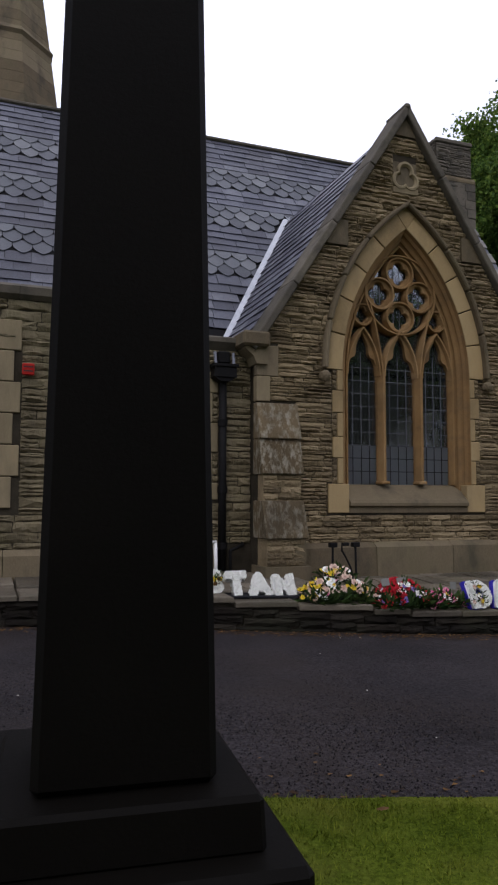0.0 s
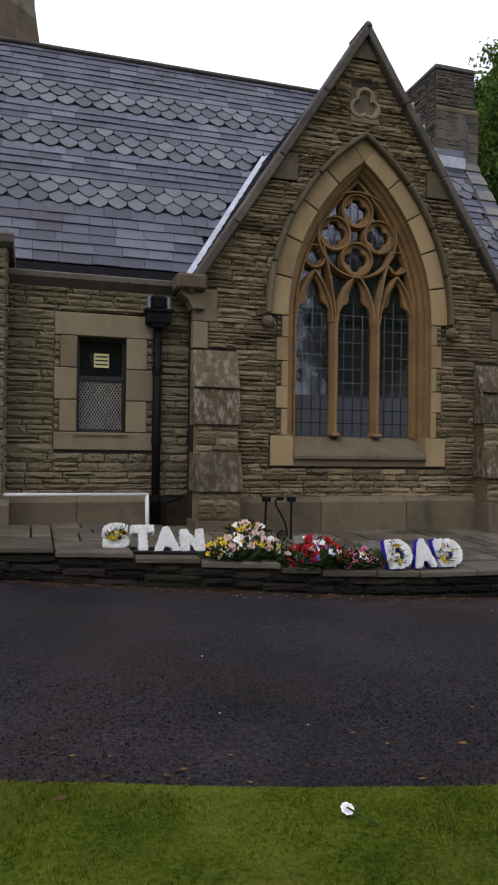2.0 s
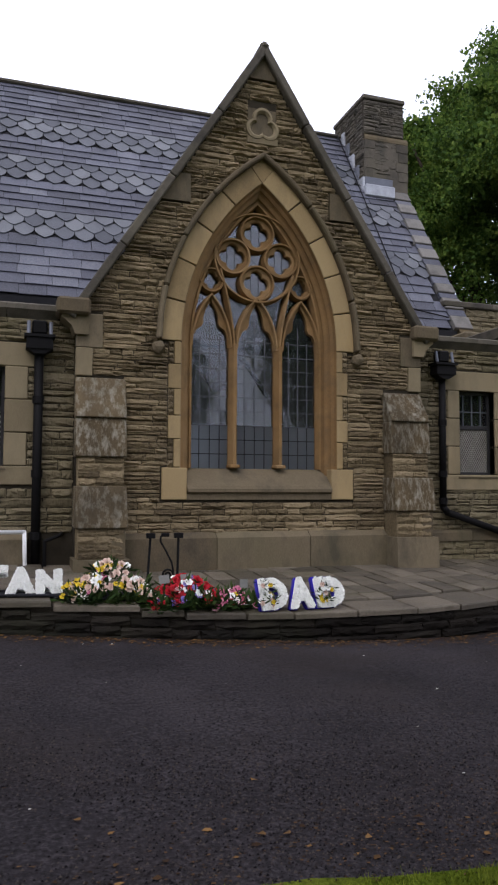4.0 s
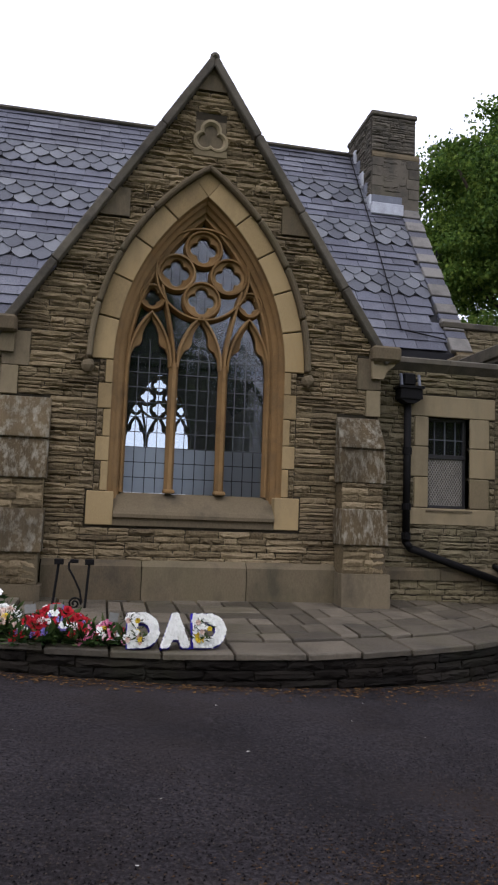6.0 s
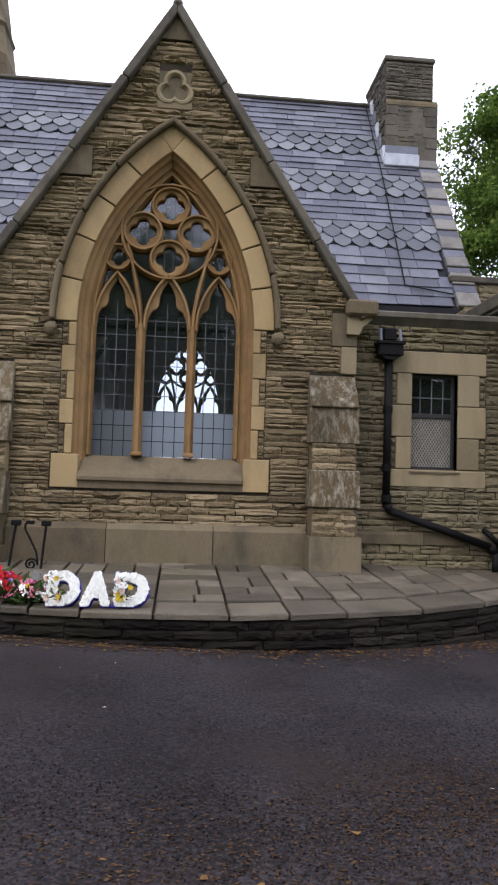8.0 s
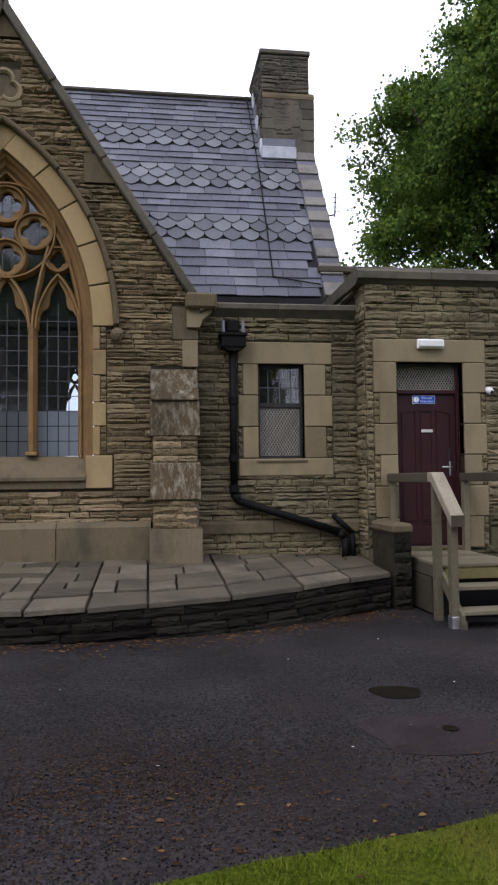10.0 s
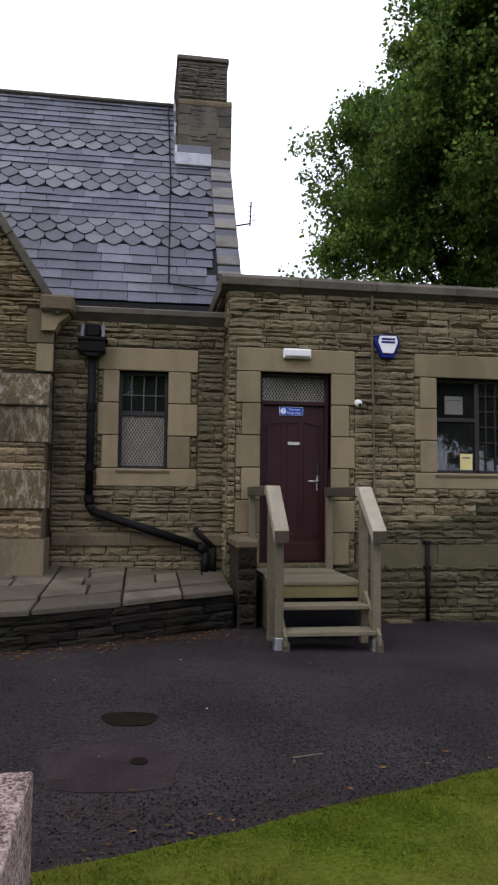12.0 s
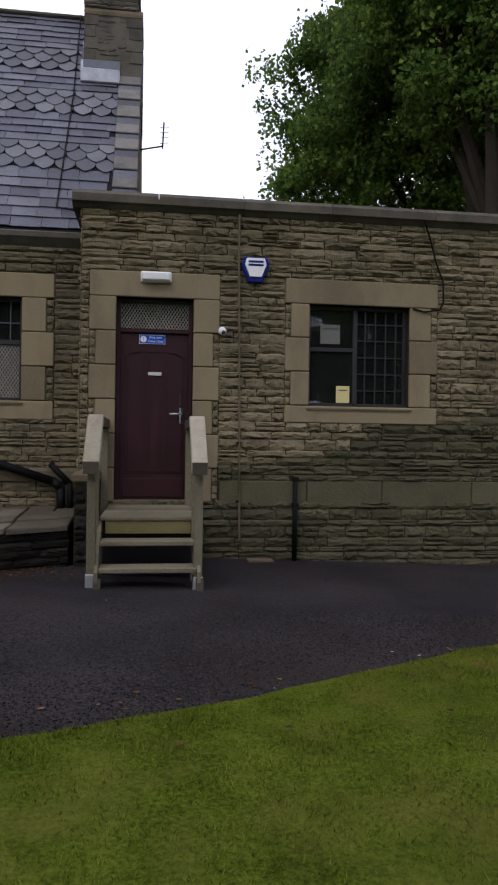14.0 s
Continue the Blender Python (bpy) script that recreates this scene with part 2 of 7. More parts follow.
PLASTIC_BLUE = surface("blue_plastic", [(0.008, 0.014, 0.12), (0.014, 0.024, 0.18)], 0.4, 4, 40, 0.0)
SIGN_BLUE = surface("blue_sign", [(0.01, 0.06, 0.36), (0.015, 0.08, 0.42)], 0.4, 4, 40, 0.0)
RED_BOX = surface("red_box", [(0.3, 0.015, 0.012), (0.42, 0.03, 0.02)], 0.45, 4, 40, 0.0)
PAPER = surface("paper", [(0.5, 0.5, 0.46), (0.7, 0.7, 0.66)], 0.7, 9, 40, 0.0)
PAPER_GREY = surface("shaded_grey_paper", [(0.14, 0.14, 0.125), (0.22, 0.22, 0.2)], 0.7, 9, 40, 0.0)
PAPER_YELLOW = surface("yellowed_paper", [(0.6, 0.52, 0.22), (0.75, 0.68, 0.36)], 0.7, 9, 40, 0.0)
WIRE = surface("galvanised_wire", [(0.2, 0.19, 0.165), (0.36, 0.34, 0.29)], 0.6, 9, 40, 0.0, metal=0.2)
LEADING = surface("lead_cames", [(0.07, 0.075, 0.08), (0.13, 0.138, 0.145)], 0.6, 9, 40, 0.0)
INSIDE = surface("dim_plaster", [(0.16, 0.14, 0.11), (0.22, 0.2, 0.16)], 0.9, 1.0, 40, 0.1)
BLIND = surface("grey_board_behind_mesh", [(0.07, 0.062, 0.05), (0.11, 0.098, 0.078)], 0.9, 3.0, 40, 0.1, stain=0.4)
GRANITE_DARK = surface("polished_black_granite", [(0.0025, 0.0028, 0.0032), (0.006, 0.0064, 0.0075)], 0.24, 5, 240, 0.0, 0.0, spec=0.3, fine_amount=0.5)
GRANITE_MATT = surface("dull_black_stone", [(0.0022, 0.0019, 0.0014), (0.005, 0.0042, 0.0032)], 0.6, 5, 200, 0.1, 0.0, spec=0.05)
GRANITE_BLUE = surface("polished_blue_grey_granite", [(0.018, 0.023, 0.028), (0.034, 0.042, 0.05)], 0.3, 5, 260, 0.0, 0.0, spec=0.5, fine_amount=0.6)
GRANITE_PINK = surface("pitched_pink_granite", [(0.06, 0.04, 0.033), (0.25, 0.175, 0.15), (0.46, 0.38, 0.33)], 0.8, 6, 100, 0.6, 0.0, fine_amount=1.6)
PETAL_WHITE = surface("white_petals", [(0.76, 0.77, 0.7), (0.9, 0.9, 0.86)], 0.7, 9, 80, 0.1, 0.6)
PETAL_RED = surface("red_petals", [(0.22, 0.008, 0.012), (0.45, 0.02, 0.03)], 0.65, 9, 60, 0.0, 0.6)
PETAL_PINK = surface("pink_petals", [(0.5, 0.07, 0.2), (0.7, 0.34, 0.4)], 0.65, 9, 60, 0.0, 0.6)
PETAL_BLUSH = surface("blush_petals", [(0.52, 0.34, 0.27), (0.74, 0.6, 0.48)], 0.65, 9, 60, 0.0, 0.6)
PETAL_YELLOW = surface("yellow_petals", [(0.55, 0.36, 0.02), (0.75, 0.6, 0.05)], 0.65, 9, 60, 0.0, 0.6)
PETAL_PURPLE = surface("purple_petals", [(0.1, 0.07, 0.3), (0.3, 0.25, 0.5)], 0.65, 9, 60, 0.0, 0.6)
FERN = surface("dark_florist_foliage", [(0.012, 0.028, 0.01), (0.035, 0.065, 0.018), (0.06, 0.09, 0.025)], 0.6, 4, 30, 0.0, 0.6)
RIBBON = surface("blue_satin_ribbon", [(0.018, 0.012, 0.2), (0.04, 0.03, 0.36)], 0.4, 9, 30, 0.0, 0.4)
FOAM = surface("dark_foam_base", [(0.01, 0.01, 0.012), (0.02, 0.02, 0.022)], 0.8, 9, 30, 0.2)
LEAF_CRUMB = surface("crumbled_leaf_litter", [(0.012, 0.0075, 0.005), (0.034, 0.02, 0.011), (0.085, 0.048, 0.022)], 0.9, 2, 20, 0.0, 0.8)
DEAD_LEAF = surface("fallen_leaves", [(0.025, 0.014, 0.008), (0.06, 0.033, 0.014), (0.17, 0.095, 0.034)], 0.8, 2, 20, 0.0, 0.7)
PALE_BIT = surface("pale_scraps", [(0.35, 0.34, 0.28), (0.65, 0.64, 0.58)], 0.8, 2, 20, 0.0, 0.7)
PANE = glass("leaded_glass", (0.72, 0.77, 0.8), 0.1, 0.3, 0.02)


def frosted_glass(name):
    """Obscured glass: light from behind comes through scattered."""
    m, nd, lk, bsdf = nodes_of(name)
    nd.remove(bsdf)
    through_, face, mix = nd.new("ShaderNodeBsdfRefraction"), nd.new("ShaderNodeBsdfDiffuse"), nd.new("ShaderNodeMixShader")
    through_.inputs["Color"].default_value = (0.46, 0.5, 0.52, 1)
    through_.inputs["Roughness"].default_value, through_.inputs["IOR"].default_value = 0.5, 1.3
    n = nd.new("ShaderNodeTexNoise")
    n.inputs["Scale"].default_value = 5.0
    geo = nd.new("ShaderNodeNewGeometry")
    ramp = nd.new("ShaderNodeValToRGB")
    ramp.color_ramp.elements[0].color, ramp.color_ramp.elements[1].color = (0.3, 0.33, 0.35, 1), (0.5, 0.53, 0.55, 1)
    lk.new(geo.outputs["Position"], n.inputs["Vector"])
    lk.new(n.outputs["Fac"], ramp.inputs["Fac"])
    lk.new(ramp.outputs["Color"], face.inputs["Color"])
    mix.inputs[0].default_value = 0.16
    lk.new(through_.outputs[0], mix.inputs[1])
    lk.new(face.outputs[0], mix.inputs[2])
    lk.new(mix.outputs[0], nd["Material Output"].inputs["Surface"])
    return m


PANE_FROSTED = frosted_glass("obscured_glass")
PANE_SMALL = glass("window_glass", (0.55, 0.58, 0.58), 0.03, 0.1, 0.015)


# ---- builders ----
def box(bm, x0, x1, y0, y1, z0, z1, bevel=0.0):
    r = bmesh.ops.create_cube(bm, size=1.0)
    bmesh.ops.scale(bm, vec=(x1 - x0, y1 - y0, z1 - z0), verts=r["verts"])
    bmesh.ops.translate(bm, vec=((x0 + x1) / 2, (y0 + y1) / 2, (z0 + z1) / 2), verts=r["verts"])
    if bevel:
        edges = {e for v in r["verts"] for e in v.link_edges}
        bmesh.ops.bevel(bm, geom=list(edges), offset=bevel, segments=1, affect="EDGES")
    return bm


def boxed(*a, **k):
    return box(bmesh.new(), *a, **k)


def prism(bm, poly, axis, a, b):
    """A polygon drawn in the plane across an axis and drawn out along it from a to b."""
    def at(p, d):
        return {"x": (d, p[0], p[1]), "y": (p[0], d, p[1]), "z": (p[0], p[1], d)}[axis]
    va, vb = [bm.verts.new(at(p, a)) for p in poly], [bm.verts.new(at(p, b)) for p in poly]
    bm.faces.new(va), bm.faces.new(vb[::-1])
    n = len(poly)
    for i in range(n):
        bm.faces.new((va[i], vb[i], vb[(i + 1) % n], va[(i + 1) % n]))
    bmesh.ops.recalc_face_normals(bm, faces=bm.faces[:])
    return bm


def rod(bm, a, b, r, sides=8, r2=None):
    """A round bar from a to b."""
    a, b = Vector(a), Vector(b)
    q = (b - a).to_track_quat("Z", "Y").to_matrix()
    rings = []
    for p, rad in ((a, r), (b, r if r2 is None else r2)):
        rings.append([bm.verts.new(p + q @ Vector((rad * math.cos(t), rad * math.sin(t), 0))) for t in (2 * math.pi * i / sides for i in range(sides))])
    for i in range(sides):
        bm.faces.new((rings[0][i], rings[0][(i + 1) % sides], rings[1][(i + 1) % sides], rings[1][i]))
    bm.faces.new(rings[0][::-1]), bm.faces.new(rings[1])
    return bm


def pipe(bm, pts, r, sides=8):
    for a, b in zip(pts, pts[1:]):
        rod(bm, a, b, r, sides)
    for p in pts[1:-1]:
        s = bmesh.ops.create_uvsphere(bm, u_segments=sides, v_segments=6, radius=r * 1.02)
        bmesh.ops.translate(bm, vec=p, verts=s["verts"])
    return bm


def sweep(bm, pts, half_w, y0, y1, closed=False, chamfer=0.4):
    """A moulded bar along a line in the x-z plane, with chamfered front edges; y0 is its front, y1 its back."""
    n = len(pts)
    rings = []
    for i, p in enumerate(pts):
        a, b = (pts[i - 1], pts[(i + 1) % n]) if closed else (pts[max(0, i - 1)], pts[min(n - 1, i + 1)])
        d = Vector((b[0] - a[0], b[1] - a[1])).normalized()
        nx, nz = -d.y, d.x
        c = chamfer
        ring = []
        for s, y in ((-1, y1), (-1, y0 + (y1 - y0) * 0.5), (-1 + 2 * c * 0.8, y0), (1 - 2 * c * 0.8, y0), (1, y0 + (y1 - y0) * 0.5), (1, y1)):
            ring.append(bm.verts.new((p[0] + nx * s * half_w, y, p[1] + nz * s * half_w)))
        rings.append(ring)
    for i in range(n if closed else n - 1):
        a, b = rings[i], rings[(i + 1) % n]
        for k in range(6):
            bm.faces.new((a[k], a[(k + 1) % 6], b[(k + 1) % 6], b[k]))
    if not closed:
        bm.faces.new(rings[0]), bm.faces.new(rings[-1][::-1])
    bmesh.ops.recalc_face_normals(bm, faces=bm.faces[:])
    return bm


def part(name, bm, material, parent, label="", smooth=False):
    me = bpy.data.meshes.new(name)
    bm.to_mesh(me)
    bm.free()
    me.materials.append(material)
    if smooth:
        me.shade_smooth()
    ob = new(name, me)
    ob.parent = parent
    if label:
        ob["label"] = label
    return ob


def thing(name, label, category, group="", at=None, kind=""):
    ob = new(name)
    ob.empty_display_size = 0.1
    if at is not None:
        ob.matrix_basis = at
    return tagged(ob, label, category, group, kind)


def solid(name, bm, material, label, category="", kind="structure", smooth=False):
    ob = part(name, bm, material, None, "", smooth)
    return tagged(ob, label, category, "", kind)


def mesh_from(name, verts, faces, material, parent=None, smooth=False):
    me = bpy.data.meshes.new(name)
    me.from_pydata(verts, [], faces)
    me.materials.append(material)
    if smooth:
        me.shade_smooth()
    ob = new(name, me)
    ob.parent = parent
    return ob


def text_mesh(body, size, extrude=0.002, bevel=0.0, spacing=1.0, fatten=0.0):
    cu = bpy.data.curves.new("writing", "FONT")
    cu.body, cu.size, cu.extrude, cu.bevel_depth, cu.space_character = body, size, extrude, bevel, spacing
    cu.offset = fatten
    cu.align_x, cu.align_y = "CENTER", "CENTER"
    tmp = bpy.data.objects.new("writing", cu)
    scene.collection.objects.link(tmp)
    dg = bpy.context.evaluated_depsgraph_get()
    me = bpy.data.meshes.new_from_object(tmp.evaluated_get(dg))
    bpy.data.objects.remove(tmp)
    return me


def writing(body, size, material, parent, at, extrude=0.002):
    me = text_mesh(body, size, extrude)
    me.materials.clear()
    me.materials.append(material)
    ob = new("lettering", me)
    ob.parent, ob.matrix_basis = parent, at
    return ob


UPRIGHT = pose(0, 0, 0, 90, 0, 0)          # turns flat writing to face -y
rng = random.Random(7)


def lerp_curve(pts, x):
    for (x0, y0), (x1, y1) in zip(pts, pts[1:]):
        if x <= x1:
            f = max(0.0, (x - x0) / (x1 - x0))
            return y0 + (y1 - y0) * f
    return pts[-1][1]


def smooth_curve(pts, x):
    """A soft line through given corners."""
    return sum(lerp_curve(pts, x + d) for d in (-0.5, -0.25, 0, 0.25, 0.5)) / 5


def ground_z(x, y):
    z = 0.34 - 0.034 * max(-4.0, min(x, 16.0))
    return z - 0.03 * max(0.0, min(3.5 - y, 6.0))


LAWN_EDGE = [(-8, 5.0), (-3, 4.12), (0.7, 3.15), (2.7, 2.67), (5, 2.42), (7, 2.48), (8, 2.73), (9.2, 3.02), (10.2, 3.46), (11.4, 3.95), (13.5, 5.14), (16, 6.55), (22, 8.5)]
PAVE_EDGE = [(-8, 8.3), (-2, 8.0), (0, 7.8), (1.5, 7.52), (2.6, 7.16), (3.6, 6.86), (4.8, 6.58), (5.8, 6.42), (6.8, 6.44), (7.9, 6.68), (8.8, 7.1), (9.4, 7.5), (10.0, 7.95), (10.4, 8.25)]


def pave_z(x):
    return 0.425 + 0.065 * max(0.0, min(4.4 - x, 3.4))


# rock-faced stone blocks: a few shapes, shared by all stones
def rock_template(k, nx=6, nz=4):
    r = random.Random(100 + k)
    v, f = [], []
    ridge = [r.random() for _ in range(nz + 1)]
    for j in range(nz + 1):
        for i in range(nx + 1):
            edge = i in (0, nx) or j in (0, nz)
            d = 0.5 * r.random() if edge else 0.25 + 0.45 * ridge[j] + 0.55 * r.random()
            v.append((-0.5 + i / nx + (r.uniform(-0.02, 0.02) if edge else r.uniform(-0.07, 0.07)), -d, -0.5 + j / nz + (r.uniform(-0.07, 0.07) if edge else r.uniform(-0.11, 0.11))))
    w = nx + 1
    for j in range(nz):
        for i in range(nx):
            f.append((j * w + i, j * w + i + 1, (j + 1) * w + i + 1, (j + 1) * w + i))
    rim = [i for i in range(w)] + [j * w + nx for j in range(1, nz + 1)] + [nz * w + i for i in range(nx - 1, -1, -1)] + [j * w for j in range(nz - 1, 0, -1)]
    base = len(v)
    for i in rim:
        v.append((v[i][0], 0.6, v[i][2]))
    for a in range(len(rim)):
        b = (a + 1) % len(rim)
        f.append((rim[b], rim[a], base + a, base + b))
    return v, f


ROCKS = [rock_template(k) for k in range(24)]
ROCK_MESHES = {}


def rock_mesh(k, material):
    key = (k, material.name)
    if key not in ROCK_MESHES:
        me = bpy.data.meshes.new("stone")
        me.from_pydata(ROCKS[k][0], [], ROCKS[k][1])
        me.materials.append(material)
        ROCK_MESHES[key] = me
    return ROCK_MESHES[key]


def lay_stones(host, items, material, face_y, proud, middle, limit=300, turn=None):
    """Stones (x, z, width, height) on a wall's face: those nearest the middle as single parts, the rest joined."""
    m = turn or Matrix.Identity(4)
    items = sorted(items, key=lambda s: abs(s[0] - middle[0]) + abs(s[1] - middle[1]))
    v, f = [], []
    for n, (x, z, w, h) in enumerate(items):
        k = rng.randrange(len(ROCKS))
        d = proud * rng.uniform(0.55, 1.25)
        local = m @ Matrix.LocRotScale((x, face_y, z), None, (w * rng.choice((1, -1)), d, h))
        if n < limit:
            ob = new("stone", rock_mesh(k, material))
            ob.parent, ob.matrix_basis = host, local
        else:
            b = len(v)
            v += [tuple(local @ Vector(p)) for p in ROCKS[k][0]]
            f += [tuple(b + i for i in q) for q in ROCKS[k][1]]
    if v:
        tagged(mesh_from("stones", v, f, material, host), kind="stuff")


def courses(z0, z1, h, spans, lengths=(0.18, 0.52), joint=0.009):
    """Coursed walling between z0 and z1: spans(z) gives the free stretches of x at that height."""
    items, z = [], z0
    while z < z1 - 0.03:
        hh = min(h * rng.uniform(0.62, 1.3), z1 - z)
        if z1 - z - hh < 0.04:
            hh = z1 - z
        for a, b in spans(z + hh / 2):
            x = a
            while x < b - 0.02:
                w = rng.uniform(*lengths)
                if b - x - w < lengths[0] * 0.6:
                    w = b - x
                if rng.random() < 0.16 and hh > 0.085 and w < 0.45:
                    for q in (0.25, 0.75):
                        items.append((x + w / 2, z + hh * q, w - joint, hh / 2 - joint))
                else:
                    items.append((x + w / 2, z + hh / 2, w - joint, hh - joint))
                x += w
        z += hh
    return items


def minus(span, holes):
    out = [span]
    for a, b in holes:
        nxt = []
        for c, d in out:
            if b <= c or a >= d:
                nxt.append((c, d))
            else:
                if a > c + 0.03:
                    nxt.append((c, a))
                if b < d - 0.03:
                    nxt.append((b, d))
        out = nxt
    return out


def wall_with_holes(bm, x0, x1, y0, y1, z0, z1, holes):
    """A wall of blocks round rectangular holes (x0, x1, z0, z1)."""
    zs = sorted({z0, z1, *[h[2] for h in holes], *[h[3] for h in holes]})
    for a, b in zip(zs, zs[1:]):
        mid = (a + b) / 2
        for c, d in minus((x0, x1), [(h[0], h[1]) for h in holes if h[2] < mid < h[3]]):
            box(bm, c, d, y0, y1, a, b)
    return bm

# ---- ground ----
def strip_mesh(name, xs, lines, material, zf, lift=0.0):
    """A sheet whose rows follow given lines y(x)."""
    v, f = [], []
    for x in xs:
        for line in lines:
            y = line(x)
            v.append((x, y, zf(x, y) + lift))
    n = len(lines)
    for i in range(len(xs) - 1):
        for j in range(n - 1):
            f.append((i * n + j, (i + 1) * n + j, (i + 1) * n + j + 1, i * n + j + 1))
    return mesh_from(name, v, f, material, smooth=True)


XS = [-400, -120, -40, -15] + [-8 + 0.25 * i for i in range(0, 125)] + [30, 50, 120, 400]
edge = lambda x: smooth_curve(LAWN_EDGE, x) + 0.035 * noise.noise((x * 3.1, 0, 0)) + 0.02 * noise.noise((x * 11, 3, 0))
road = strip_mesh("road", XS, [lambda x, k=k: edge(x) + (k * 0.6 if k < 14 else 8.4 + (k - 13) * 60) for k in range(0, 18)], ASPHALT, ground_z)
tagged(road, "dark worn asphalt cemetery drive with brown grit", "road", kind="structure")
ground = strip_mesh("ground", XS, [lambda x, k=k: edge(x) + 0.03 - (k * 0.5 if k < 14 else 7 + (k - 13) * 70) for k in range(0, 19)][::-1], SOIL, lambda x, y: ground_z(x, y) + 0.02 * min(1.0, max(0.0, (edge(x) - y) * 6)))
tagged(ground, "mown lawn soil beside the drive", "ground", kind="structure")

# ---- chapel ----
GX, GY = 5.815, 9.12            # middle and face of the gable
APEX, SPRING, SILL = 7.5, 3.45, 1.84
ARCH_OFF = 1.72                 # centres of the pointed arch lie this far beyond the middle
AY = 9.36                       # face of the low side walls
NY = 8.97                       # face of the flat-roofed annexes
KNEE_X, KNEE_Z = 2.36, 3.85
BASE = -0.4


def arch_half(r, z):
    """Half the width of the pointed arch of radius r at height z."""
    if z <= SPRING:
        return r - ARCH_OFF
    d = r * r - (z - SPRING) ** 2
    return max(0.0, math.sqrt(d) - ARCH_OFF) if d > 0 else 0.0


def gable_half(z):
    return 2.38 if z < KNEE_Z else max(0.0, KNEE_X * (APEX - z) / (APEX - KNEE_Z))


def arch_line(r, n=18):
    """The pointed arch of radius r from left springing over the point to the right springing."""
    top = math.acos(ARCH_OFF / r)
    left = [(GX + ARCH_OFF - r * math.cos(top * i / n), SPRING + r * math.sin(top * i / n)) for i in range(n + 1)]
    return left + [(2 * GX - x, z) for x, z in left[-2::-1]]


# gable wall: two leaves of masonry built in thin lifts round the arched opening
def arched_half(bm, s, cx, outline, r, rise, sill, y0, y1):
    """One half of a wall with a pointed opening: outline runs from the middle of the foot out, up and back to the middle."""
    top = math.acos(ARCH_OFF / r)
    head = [(r * math.cos(top * i / 18) - ARCH_OFF, SPRING + rise + r * math.sin(top * i / 18)) for i in range(18, -1, -1)]
    pts = outline + head + [(r - ARCH_OFF, sill), (0.0, sill)]
    return prism(bm, [(cx + s * x, z) for x, z in pts], "y", y0, y1)


bm = bmesh.new()
for s in (-1, 1):
    arched_half(bm, s, GX, [(0.0, BASE), (2.38, BASE), (2.38, KNEE_Z), (0.0, APEX)], 2.82, 0.0, SILL - 0.2, GY, GY + 0.6)
gable = solid("wall_gable", bm, MORTAR, "rock-faced sandstone chapel gable wall with traceried window")


def gable_spans(z):
    o = gable_half(z) - 0.07
    holes = []
    if 1.42 < z < SPRING:
        holes.append((GX - (1.34 if z < SILL - 0.02 else 1.255), GX + (1.34 if z < SILL - 0.02 else 1.255)))
    elif SPRING <= z:
        w = arch_half(3.065, z)
        if w > 0.02:
            holes.append((GX - w, GX + w))
    if 6.2 < z < 6.78:
        holes.append((GX - 0.2, GX + 0.2))
    if 5.28 < z < 5.66:
        holes += [(GX - 9, GX - 0.985), (GX + 0.985, GX + 9)]
    if z > 7.08:
        return []
    edge_x = 1.82 if z < 2.95 else 2.2 if z < 3.3 else 2.08 if z < 3.72 else 9.0
    holes += [(GX - 19, GX - edge_x), (GX + edge_x, GX + 19)]
    return minus((GX - o, GX + o), holes)


gable_stones = courses(1.0, APEX - 0.35, 0.07, gable_spans, (0.14, 0.55), 0.007)

# side walls of the chapel between gable and annexes
WIN_L = (1.98, 2.6, 1.84, 3.06)
WIN_R = (9.02, 9.64, 1.79, 3.04)
side_walls = {}
for key, x0, x1, w in (("wall_west", 1.0, GX - 2.38, WIN_L), ("wall_east", GX + 2.38, 10.45, WIN_R)):
    bm = wall_with_holes(bmesh.new(), x0, x1, AY, AY + 0.45, BASE, 3.7, [w])
    side_walls[key] = solid(key, bm, MORTAR, "low rock-faced sandstone side wall of the chapel")
# annexes
DOOR = (10.78, 11.69, 0.6, 3.02)
WIN_A = (13.1, 14.37, 1.78, 3.02)
bm = wall_with_holes(bmesh.new(), 10.37, 24.0, NY, NY + 0.45, BASE - 0.5, 4.06, [DOOR, WIN_A])
box(bm, 10.37, 10.8, NY + 0.45, 13.5, BASE, 4.06)
box(bm, 23.5, 24.0, NY + 0.45, 13.5, BASE - 0.5, 4.06)
box(bm, 10.8, 23.5, 13.1, 13.5, BASE - 0.5, 4.06)
annex = solid("wall_annex", bm, MORTAR, "flat-roofed annex wall of pale rock-faced sandstone")
bm = boxed(10.3, 24.2, NY + 0.3, 13.6, 4.0, 4.1)
solid("ceiling_annex", bm, INSIDE, "flat annex roof deck")
bm = wall_with_holes(bmesh.new(), -12.0, 1.12, NY, NY + 0.45, BASE, 4.02, [])
box(bm, 0.7, 1.12, NY + 0.45, 12.0, BASE, 4.02)
annex_w = solid("wall_annex_west", bm, MORTAR, "flat-roofed western annex wall of rock-faced sandstone")

